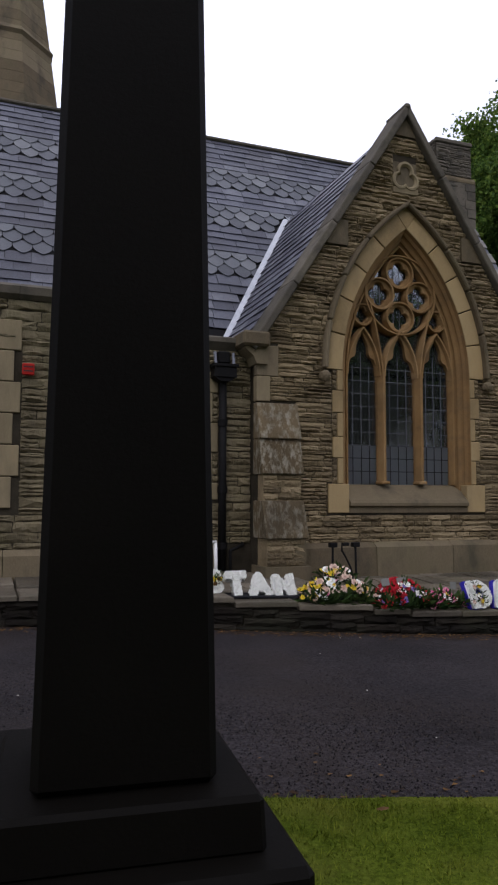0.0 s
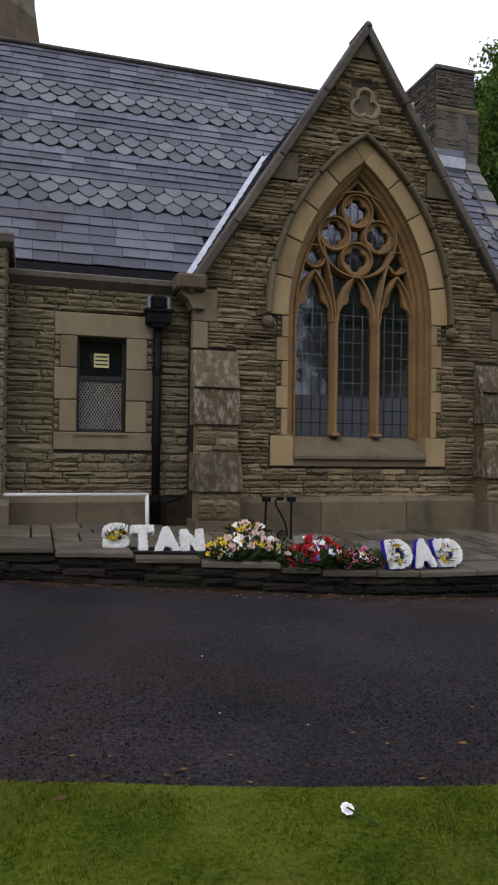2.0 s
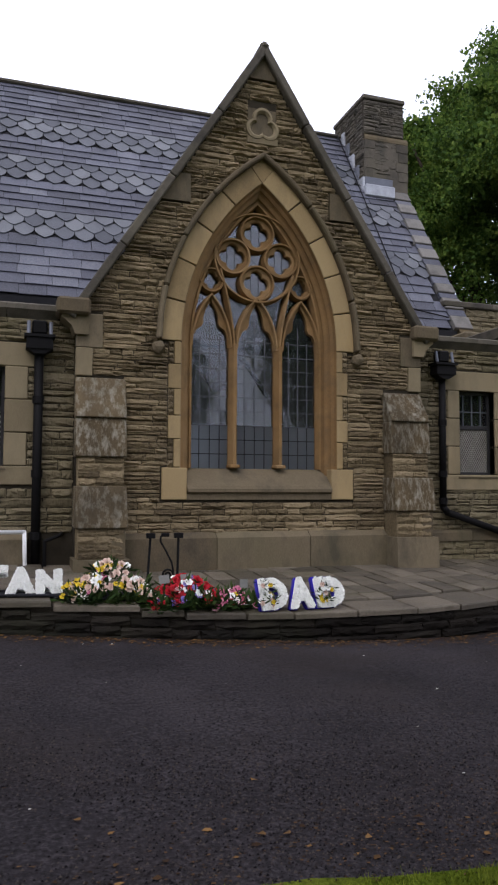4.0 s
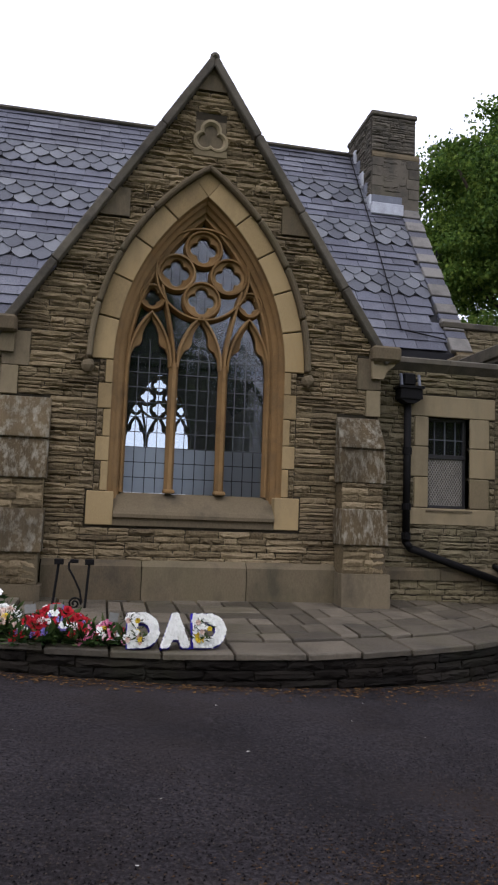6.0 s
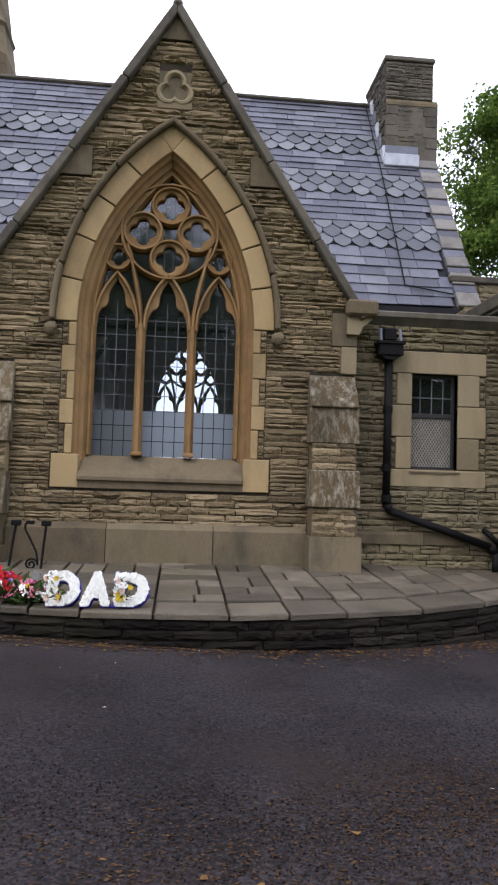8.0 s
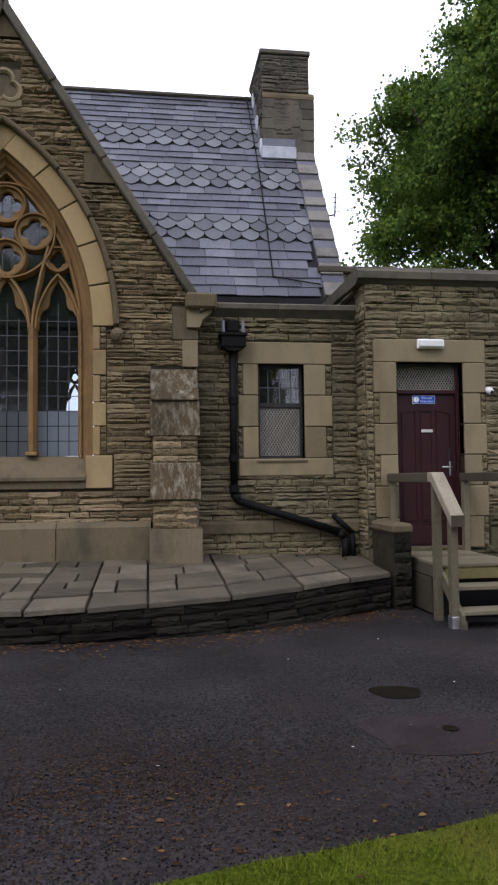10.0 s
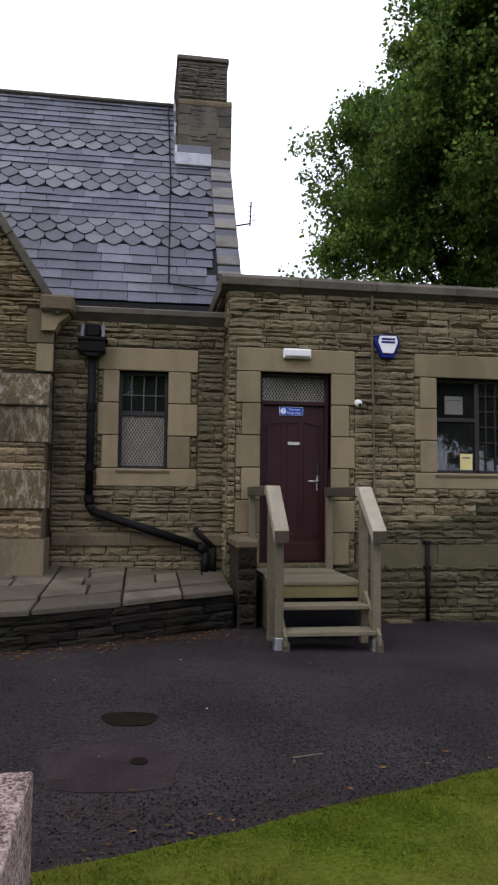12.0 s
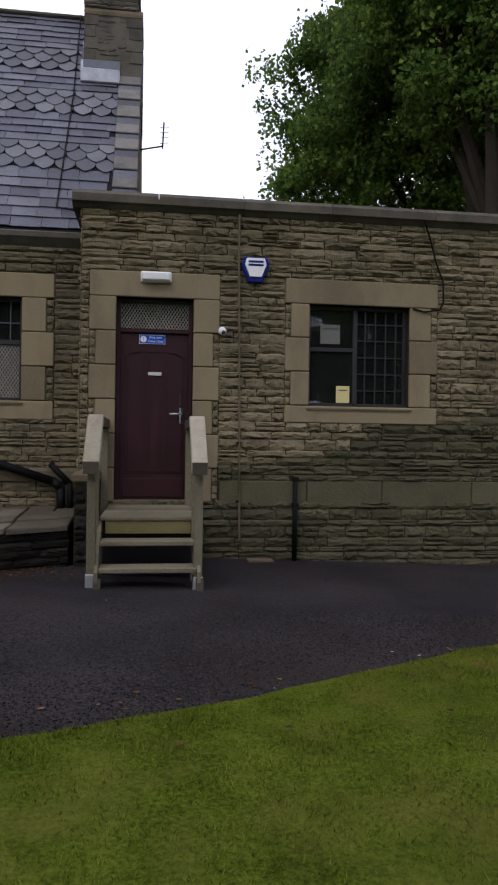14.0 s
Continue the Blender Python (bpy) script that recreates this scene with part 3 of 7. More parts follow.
# floors and hidden shell, so that the rooms behind the glass are closed
bm = boxed(-12, 24, AY + 0.45, 17.4, BASE, 0.55)
solid("floor", bm, PAVING, "stone floor inside the chapel")
FAR_Y, FX, FAR_RISE = 20.5, 6.19, 0.1
bm = wall_with_holes(bmesh.new(), -12, 24, 17.0, 17.4, 0.0, 6.4, [(FX - 1.9, FX + 1.9, 0.55, 6.4)])
for sd in (-1, 1):
    box(bm, *sorted((FX + sd * 1.9, FX + sd * 2.3)), 17.4, FAR_Y, 0.0, 4.2)
solid("wall_transept", bm, INSIDE, "dim plastered walls of the opposite transept")
bm = bmesh.new()
for sd in (-1, 1):
    arched_half(bm, sd, FX, [(0.0, 0.0), (2.3, 0.0), (2.3, 4.1), (0.0, 7.4)], 2.64, FAR_RISE, SILL + FAR_RISE, FAR_Y, FAR_Y + 0.5)
solid("wall_far", bm, INSIDE, "far chapel wall seen through the glass")
bm = bmesh.new()
for sd in (-1, 1):
    prism(bm, [(FX, 7.5), (FX + sd * 2.5, 3.9), (FX + sd * 2.5, 3.75), (FX, 7.3)], "y", 16.9, FAR_Y + 0.6)
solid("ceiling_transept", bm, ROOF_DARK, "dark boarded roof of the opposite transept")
bm = boxed(FX - 2.3, FX + 2.3, 17.4, FAR_Y, BASE, 0.55)
solid("floor_transept", bm, PAVING, "stone floor of the opposite transept")
bm = bmesh.new()
box(bm, -12, 10.4, AY + 0.5, 11.5, 3.74, 3.84)
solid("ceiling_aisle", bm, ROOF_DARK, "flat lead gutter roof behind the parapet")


# ---- roofs ----
def roof_z(y):
    return 4.5 + 1.5 * (y - 11.65)


RIDGE_Y = 15.15
RIDGE_Z = roof_z(RIDGE_Y)
EAVE_Y = 11.68
bm = bmesh.new()
prism(bm, [(EAVE_Y, roof_z(EAVE_Y) - 0.03), (RIDGE_Y, RIDGE_Z - 0.03), (17.45, roof_z(2 * RIDGE_Y - 17.45) - 0.03), (17.45, roof_z(2 * RIDGE_Y - 17.45) - 0.2), (RIDGE_Y, RIDGE_Z - 0.2), (EAVE_Y, roof_z(EAVE_Y) - 0.2)], "x", -12, 10.6)
box(bm, -12, 10.6, EAVE_Y + 0.02, EAVE_Y + 0.12, 3.8, roof_z(EAVE_Y) - 0.05)
roof = solid("roof_main", bm, ROOF_DARK, "steep blue-grey slate chapel roof with scalloped bands")
bm = boxed(-12, 10.5, RIDGE_Y - 0.1, RIDGE_Y + 0.1, RIDGE_Z - 0.06, RIDGE_Z + 0.03, 0.03)
part("ridge_tile", bm, COPING, roof, "dark ridge capping")
RX = KNEE_X / (APEX - KNEE_Z)
GR_Z = APEX - 0.1
bm = bmesh.new()
for s in (-1, 1):
    x_low = GX + s * (GR_Z - 4.0) * RX
    y_back = 11.65 + (GR_Z - 4.5) / 1.5
    y_low = 11.65 + (4.0 - 4.5) / 1.5
    tri = [(GX, GY + 0.3, GR_Z), (GX, y_back, GR_Z), (x_low, y_low, 4.0), (x_low, GY + 0.3, 4.0)]
    va = [bm.verts.new(p) for p in tri]
    vb = [bm.verts.new((p[0], p[1], p[2] - 0.16)) for p in tri]
    bm.faces.new(va), bm.faces.new(vb[::-1])
    for i in range(4):
        bm.faces.new((va[i], vb[i], vb[(i + 1) % 4], va[(i + 1) % 4]))
bmesh.ops.recalc_face_normals(bm, faces=bm.faces[:])
groof = solid("roof_gable", bm, ROOF_DARK, "slated roof of the projecting gable")


# ---- gable: dressed stone ----
def bevelled(bm, amount=0.008):
    bmesh.ops.bevel(bm, geom=bm.edges[:], offset=amount, segments=1, affect="EDGES")
    return bm


def band(r0, r1, a0, a1, side, y0, y1, n=4):
    """One curved stone of the pointed arch between two radii and two angles."""
    bm = bmesh.new()
    pts = []
    for r, order in ((r0, range(n + 1)), (r1, range(n, -1, -1))):
        for i in order:
            a = a0 + (a1 - a0) * i / n
            pts.append((GX + side * (r * math.cos(a) - ARCH_OFF), SPRING + r * math.sin(a)))
    return prism(bm, pts, "y", y0, y1)


window = thing("window_1", "large pointed three-light chapel window with ochre stone tracery", "window", kind="structure")
R_IN, R_OUT, R_HOOD = 2.806, 3.065, 3.135
for side in (-1, 1):
    top_in, top_out, top_hood = math.acos(ARCH_OFF / R_IN), math.acos(ARCH_OFF / R_OUT), math.acos(ARCH_OFF / R_HOOD)
    for i in range(5):
        f0, f1 = i / 5, (i + 1) / 5
        bm = band(R_IN, R_OUT, f0 * top_in + 0.003, f1 * top_in - 0.003 if i < 4 else top_in, side, GY - 0.03, GY + 0.28)
        part("voussoir", bevelled(bm), ASHLAR_GOLD, window)
    if side == 1:
        w_key = R_OUT * math.cos(top_in) - ARCH_OFF - 0.003
        key = [(GX, SPRING + R_IN * math.sin(top_in) + 0.004), (GX + w_key, SPRING + R_OUT * math.sin(top_in)), (GX, SPRING + R_OUT * math.sin(top_out)), (GX - w_key, SPRING + R_OUT * math.sin(top_in))]
        part("keystone", prism(bmesh.new(), key, "y", GY - 0.032, GY + 0.27), ASHLAR_GOLD, window)
    for i in range(4):
        bm = band(R_OUT + 0.003, R_HOOD, top_in * i / 4 + 0.002, (top_in * (i + 1) / 4 - 0.002) if i < 3 else top_hood, side, GY - 0.12, GY + 0.05)
        part("hood_mould", bevelled(bm, 0.02), ASHLAR_GREY, window, "weathered hood mould stone")
    bm = bmesh.new()
    r = bmesh.ops.create_icosphere(bm, subdivisions=2, radius=0.085)
    for v in bm.verts:
        v.co *= 1 + 0.28 * noise.noise(v.co * 22)
    bmesh.ops.translate(bm, vec=(GX + side * (R_OUT + 0.045 - ARCH_OFF), GY - 0.06, SPRING - 0.1), verts=bm.verts[:])
    part("label_stop", bm, ASHLAR_GREY, window, "carved stone boss under the hood mould")
    # splayed inner order of the arch and jambs
    bm = bmesh.new()
    outer = [(R_IN - ARCH_OFF, SILL - 0.3)] + [(R_IN * math.cos(top_in * i / 14) - ARCH_OFF, SPRING + R_IN * math.sin(top_in * i / 14)) for i in range(15)]
    inner = [(2.655 - ARCH_OFF, SILL - 0.3)] + [(2.655 * math.cos(math.acos(ARCH_OFF / 2.655) * i / 14) - ARCH_OFF, SPRING + 2.655 * math.sin(math.acos(ARCH_OFF / 2.655) * i / 14)) for i in range(15)]
    steps = [(0.0, GY - 0.02), (0.1, GY + 0.03), (0.34, GY + 0.06), (0.36, GY + 0.085), (0.5, GY + 0.11), (0.74, GY + 0.135), (0.78, GY + 0.17), (1.0, GY + 0.19), (1.0, GY + 0.34)]
    rings = []
    for (ox, oz), (ix, iz) in zip(outer, inner):
        rings.append([bm.verts.new((GX + side * (ox + (ix - ox) * f), y, oz + (iz - oz) * f)) for f, y in steps])
    for a, b in zip(rings, rings[1:]):
        for k in range(len(steps) - 1):
            bm.faces.new((a[k], a[k + 1], b[k + 1], b[k]))
    bmesh.ops.recalc_face_normals(bm, faces=bm.faces[:])
    part("splay", bm, TRACERY, window, "moulded splay of the window arch")
    # jamb stones, long and short by turns
    z = SILL
    k = 0
    while z < SPRING - 0.05:
        h = min((0.36, 0.3, 0.34, 0.32, 0.29)[k % 5], SPRING - z)
        out_w = 1.25 if k % 2 else 1.175
        if k % 2 == 0:
            for q in range(4):
                ob = new("stone", rock_mesh(rng.randrange(len(ROCKS)), STONE))
                ob.parent = window
                ob.matrix_basis = Matrix.LocRotScale((GX + side * 1.214, GY, z + h * (q + 0.5) / 4), None, (0.072, 0.028, h / 4 - 0.007))
        x0, x1 = sorted((GX + side * (R_IN - ARCH_OFF), GX + side * out_w))
        part("jamb_stone", boxed(x0, x1, GY - 0.03, GY + 0.25, z + 0.004, z + h - 0.004, 0.008), ASHLAR_GOLD, window)
        z += h
        k += 1
    x0, x1 = sorted((GX + side * 1.0, GX + side * 1.325))
    part("sill_block", boxed(x0, x1, GY - 0.035, GY + 0.2, 1.43, SILL - 0.004, 0.008), ASHLAR_GOLD, window, "square ochre stone at the end of the sill")
# sloping sill with a drip at its foot
bm = bmesh.new()
prism(bm, [(GY + 0.36, SILL), (GY + 0.22, SILL - 0.005), (GY - 0.04, SILL - 0.23), (GY - 0.07, SILL - 0.27), (GY - 0.07, SILL - 0.31), (GY - 0.03, SILL - 0.33), (GY - 0.03, SILL - 0.41), (GY + 0.42, SILL - 0.41)], "x", GX - 0.998, GX + 0.998)
part("window_sill", bm, ASHLAR_GREY, window, "sloping weathered stone sill")

TY0, TY1 = GY + 0.16, GY + 0.32


def ring_points(cx, cz, r, n=32):
    return [(cx + r * math.cos(2 * math.pi * i / n), cz + r * math.sin(2 * math.pi * i / n)) for i in range(n)]


def foil(a, lobes, d, r, turn):
    """Radius of a foiled opening at angle a."""
    step = 2 * math.pi / lobes
    p = (a - turn + step / 2) % step - step / 2
    return d * math.cos(p) + math.sqrt(max(1e-6, r * r - (d * math.sin(p)) ** 2))


def foil_plate(cx, cz, r_out, lobes, d, r, y0, y1, turn=math.pi / 4, n=64):
    bm = bmesh.new()
    rings = []
    for i in range(n):
        a = 2 * math.pi * i / n
        ri = foil(a, lobes, d, r, turn)
        rings.append([bm.verts.new((cx + q * math.cos(a), y, cz + q * math.sin(a))) for q, y in ((r_out, y0), (ri + 0.012, y0), (ri, y0 + 0.015), (ri, y1), (r_out, y1))])
    for i in range(n):
        a, b = rings[i], rings[(i + 1) % n]
        for k in range(5):
            bm.faces.new((a[k], a[(k + 1) % 5], b[(k + 1) % 5], b[k]))
    bmesh.ops.recalc_face_normals(bm, faces=bm.faces[:])
    return bm


def pointed(cx, z0, w, h, n=10):
    """A small pointed head from left to right."""
    r = (w * w + h * h) / (2 * w)
    top = math.asin(min(1.0, h / r))
    left = [(cx - w + r - r * math.cos(top * i / n), z0 + r * math.sin(top * i / n)) for i in range(n + 1)]
    return left + [(2 * cx - x, z) for x, z in left[-2::-1]]


frame_line = [(GX - 0.92, SILL)] + [(x, z) for x, z in arch_line(2.64)] + [(GX + 0.92, SILL)]
part("window_frame", sweep(bmesh.new(), frame_line, 0.036, TY0, TY1), TRACERY, window)
for s in (-1, 1):
    part("mullion", sweep(bmesh.new(), [(GX + s * 0.322, SILL), (GX + s * 0.322, 2.6), (GX + s * 0.322, 3.5)], 0.058, TY0 - 0.04, TY1), TRACERY, window)
    part("mullion_base", boxed(GX + s * 0.322 - 0.072, GX + s * 0.322 + 0.072, TY0 - 0.06, TY1, SILL, SILL + 0.05, 0.012), TRACERY, window)
    arc = [(GX + s * (0.322 + 0.2 * (t ** 1.5)), 3.45 + 1.06 * t) for t in (i / 10 for i in range(11))]
    part("tracery_bar", sweep(bmesh.new(), arc, 0.032, TY0 - 0.02, TY1), TRACERY, window)
    part("tracery_ring", sweep(bmesh.new(), ring_points(GX + s * 0.637, 4.35, 0.155), 0.027, TY0, TY1, closed=True), TRACERY, window)
    part("foil", foil_plate(GX + s * 0.637, 4.35, 0.15, 4, 0.058, 0.052, TY0 + 0.04, TY1 - 0.04, 0), TRACERY, window)
part("tracery_ring", sweep(bmesh.new(), ring_points(GX, 4.7, 0.605, 48), 0.028, TY0 - 0.02, TY1, closed=True), TRACERY, window)
for cx, cz in ((0, 5.043), (-0.343, 4.7), (0.343, 4.7), (0, 4.357)):
    part("tracery_ring", sweep(bmesh.new(), ring_points(GX + cx, cz, 0.233), 0.029, TY0, TY1, closed=True), TRACERY, window)
    part("foil", foil_plate(GX + cx, cz, 0.225, 4, 0.092, 0.082, TY0 + 0.05, TY1 - 0.04, 0), TRACERY, window)
HEAD = 0.7
for k, cx in enumerate((-0.637, 0.0, 0.637)):
    w = 0.272 if k != 1 else 0.285
    part("light_head", sweep(bmesh.new(), pointed(GX + cx, SPRING, w, HEAD), 0.03, TY0 - 0.01, TY1), TRACERY, window)
    for s in (-1, 1):
        outer = [((x - GX), z) for x, z in pointed(GX, SPRING, w, HEAD)[:11]]
        inner = [(-0.012, 4.05), (-0.06, 3.98), (-0.1, 3.88), (-0.108, 3.77), (-0.13, 3.725), (-0.19, 3.69), (-0.235, 3.6), (-w + 0.004, 3.43)]
        poly = [(GX + cx + s * -x, z) for x, z in outer + inner]
        part("cusp", prism(bmesh.new(), poly, "y", TY0 + 0.05, TY1 - 0.04), TRACERY, window, "trefoil cusp of the light")
GLY = GY + 0.28
FROST_TOP = SILL + 0.576
for k, (x0, x1) in enumerate(((GX - 0.905, GX - 0.36), (GX - 0.285, GX + 0.285), (GX + 0.36, GX + 0.905))):
    pane = part("pane", boxed(x0 - 0.01, x1 + 0.01, GLY, GLY + 0.006, FROST_TOP, 3.5), PANE, window, "dark leaded glass")
    frosted = part("pane", boxed(x0 - 0.01, x1 + 0.01, GLY, GLY + 0.006, SILL, FROST_TOP), PANE_FROSTED, window, "pale obscured lower glass")
    for host, z0_, z1_ in ((frosted, SILL, FROST_TOP), (pane, FROST_TOP, 3.6)):
        bm = bmesh.new()
        for i in range(1, 4):
            x = x0 + (x1 - x0) * i / 4 + rng.uniform(-0.004, 0.004)
            box(bm, x - 0.005, x + 0.005, GLY - 0.009, GLY - 0.001, z0_, z1_ + (0.2 if i == 2 and host is pane else 0.0))
        z = z0_ + (0.192 if host is frosted else 0.0)
        while z < z1_:
            box(bm, x0, x1, GLY - 0.007, GLY - 0.002, z - 0.005, z + 0.005)
            z += 0.192
        part("lead_came", bm, FRAME_DARK if host is frosted else LEADING, host)
bm = bmesh.new()
prism(bm, [(x, z) for x, z in arch_line(2.65)], "y", GLY, GLY + 0.006)
part("pane", bm, PANE, window, "glass of the tracery")
bm = bmesh.new()
for cx, cz in ((0, 5.043), (-0.343, 4.7), (0.343, 4.7), (0, 4.357)):
    for q in (-0.06, 0.05):
        box(bm, GX + cx + q - 0.004, GX + cx + q + 0.004, GLY - 0.008, GLY - 0.001, cz - 0.17, cz + 0.17)
part("lead_came", bm, LEADING, window)

# niche with a trefoil near the top of the gable
niche = thing("trefoil_niche", "small carved trefoil niche of buff stone high in the gable", "niche", kind="structure")
NZ = 6.46
bm = bmesh.new()
rings = []
for i in range(72):
    a = 2 * math.pi * i / 72
    ri = foil(a, 3, 0.088, 0.088, math.pi / 2)
    ro = min(ri + 0.075, 0.27)
    rings.append([bm.verts.new((GX + q * math.cos(a), y, NZ + q * math.sin(a))) for q, y in ((ro, GY + 0.02), (ro - 0.01, GY - 0.045), (ri + 0.03, GY - 0.05), (ri, GY - 0.02), (ri - 0.006, GY + 0.03))])
for i in range(72):
    a, b = rings[i], rings[(i + 1) % 72]
    for k in range(4):
        bm.faces.new((a[k], a[k + 1], b[k + 1], b[k]))
bmesh.ops.recalc_face_normals(bm, faces=bm.faces[:])
part("surround", bm, ASHLAR, niche, "moulded trefoil rim")
part("backing", boxed(GX - 0.2, GX + 0.2, GY - 0.004, GY + 0.03, 6.24, 6.7), ASHLAR_GREY, niche)
part("foot", boxed(GX - 0.22, GX + 0.22, GY - 0.035, GY, 6.2, 6.3, 0.01), ASHLAR, niche)

# raking copings, kneelers, apex stone and skew stones
slope = Vector((KNEE_X, APEX - KNEE_Z)).normalized()
for s in (-1, 1):
    L = math.hypot(KNEE_X + 0.12, (APEX - KNEE_Z) * (KNEE_X + 0.12) / KNEE_X)
    n = 4
    for i in range(n):
        a, b = L * i / n, L * (i + 1) / n - 0.006
        p0 = (KNEE_X + 0.12, KNEE_Z - 0.19)
        pts = [(p0[0] - slope.x * d - slope.y * o * -1, p0[1] + slope.y * d + slope.x * o) for d, o in ((a, -0.055), (b, -0.055), (b, 0.05), (a, 0.05))]
        if i == n - 1:
            pts[1] = (0.0, APEX - 0.1)
            pts[2] = (0.0, APEX + 0.1)
        poly = [(GX + s * x, z) for x, z in pts]
        bm = prism(bmesh.new(), poly, "y", GY - 0.13, GY + 0.42)
        part("coping_stone", bevelled(bm, 0.015), COPING, gable, "dark raking coping stone")
    kx = GX + s * 2.36
    x0, x1 = sorted((kx - s * 0.12, kx + s * 0.28))
    part("kneeler", boxed(x0, x1, GY - 0.16, GY + 0.4, 3.68, 3.885, 0.03), ASHLAR_GREY, gable, "moulded kneeler stone at the gable foot")
    bm = bmesh.new()
    prism(bm, [(kx - s * 0.1, 3.45), (kx + s * 0.06, 3.45), (kx + s * 0.1, 3.55), (kx + s * 0.16, 3.6), (kx + s * 0.22, 3.65), (kx + s * 0.22, 3.68), (kx - s * 0.1, 3.68)], "y", GY - 0.08, GY + 0.3)
    part("corbel", bm, ASHLAR, gable, "curved corbel stone under the kneeler")
    bm = boxed(*sorted((GX + s * 2.08, GX + s * 2.4)), GY - 0.03, GY + 0.1, 3.3, 3.72, 0.008)
    part("quoin", bm, ASHLAR_GREY, gable)
    part("quoin", boxed(*sorted((GX + s * 2.2, GX + s * 2.4)), GY - 0.03, GY + 0.1, 2.95, 3.295, 0.008), ASHLAR, gable)
    bm = prism(bmesh.new(), [(GX + s * (gable_half(5.28) - 0.04), 5.285), (GX + s * 0.985, 5.285), (GX + s * 0.985, 5.655), (GX + s * (gable_half(5.66) - 0.04), 5.655)], "y", GY - 0.035, GY + 0.05)
    part("skew_stone", bm, ASHLAR_GREY, gable, "smooth wedge stone against the coping")
bm = prism(bmesh.new(), [(GX - gable_half(7.1) + 0.03, 7.1), (GX + gable_half(7.1) - 0.03, 7.1), (GX, 7.44)], "y", GY - 0.04, GY + 0.05)
part("apex_stone", bm, ASHLAR_GREY, gable, "smooth triangular stone at the gable top")
bm = boxed(GX - 0.06, GX + 0.06, GY - 0.15, GY + 0.44, APEX - 0.02, APEX + 0.09, 0.04)
part("finial", bm, COPING, gable)
# plinth slabs along the gable
px = [GX - 1.8, 5.19, 6.47, GX + 1.8]
for a, b in zip(px, px[1:]):
    bm = prism(bmesh.new(), [(GY + 0.1, 1.02), (GY - 0.02, 1.02), (GY - 0.13, 0.95), (GY - 0.14, 0.3), (GY + 0.1, 0.3)], "x", a + 0.005, b - 0.005)
    part("plinth_slab", bm, ASHLAR_GREY, gable, "smooth stained plinth slab")


# ---- buttresses: stepped blocks with sloping weatherings ----
def buttress(name, x0, x1, steps, label):
    """steps from the ground: (z0, z1, front at the foot, front at the head, widening, cap?)"""
    b = thing(name, label, "buttress", "stepped buttresses", kind="structure")
    blocks = []
    for z0, z1, f0, f1, wide, cap in steps:
        bm = prism(bmesh.new(), [(GY + 0.1, z0), (f0, z0), (f0, z0 + (0.03 if cap else 0.0)), (f1, z1), (GY + 0.1, z1)] if cap else [(GY + 0.1, z0), (f0, z0), (f1, z1), (GY + 0.1, z1)], "x", x0 - wide, x1 + wide)
        if cap:
            part("weathering", bevelled(bm, 0.01), LICHEN, b, "sloping stained weathering stone")
        else:
            part("shaft", bm, STONE if wide == 0 else ASHLAR_GREY, b)
            if wide == 0:
                blocks.append((z0, z1, f0))
    for z0, z1, f in blocks:
        z = z0
        while z < z1 - 0.04:
            h = min(0.09, z1 - z)
            cut = rng.uniform(0.35, 0.65)
            for c, d in ((0, cut), (cut, 1)):
                k = rng.randrange(len(ROCKS))
                ob = new("stone", rock_mesh(k, STONE))
                ob.parent = b
                ob.matrix_basis = Matrix.LocRotScale((x0 + (x1 - x0) * (c + d) / 2, f, z + h / 2), None, ((x1 - x0) * (d - c) - 0.01, 0.025, h - 0.01))
            z += h
    part("quoin", boxed(x1 - 0.16, x1 + 0.006, steps[1][2] - 0.012, GY, steps[1][0], steps[1][1], 0.006), ASHLAR_GREY, b)
    return b


buttress("buttress_west", GX - 2.37, GX - 1.82, [
    (0.2, 0.74, 8.7, 8.7, 0.05, False), (0.74, 1.1, 8.79, 8.79, 0, False), (1.1, 1.6, 8.74, 8.9, 0.03, True), (1.6, 1.95, 8.93, 8.93, 0, False),
    (1.95, 2.43, 8.88, 9.0, 0.03, True), (2.43, 2.93, 8.96, 9.1, 0.03, True)], "stepped sandstone buttress with stained sloping weatherings beside the gable")
buttress("buttress_east", GX + 1.82, GX + 2.37, [
    (0.2, 0.93, 8.66, 8.7, 0.04, False), (0.93, 1.28, 8.79, 8.79, 0, False), (1.28, 1.73, 8.74, 8.8, 0.03, True), (1.73, 2.06, 8.88, 8.88, 0, False),
    (2.06, 2.5, 8.86, 8.89, 0.03, True), (2.5, 2.92, 8.86, 9.1, 0.02, True)], "stepped sandstone buttress with soot-stained cap beside the drain pipe")


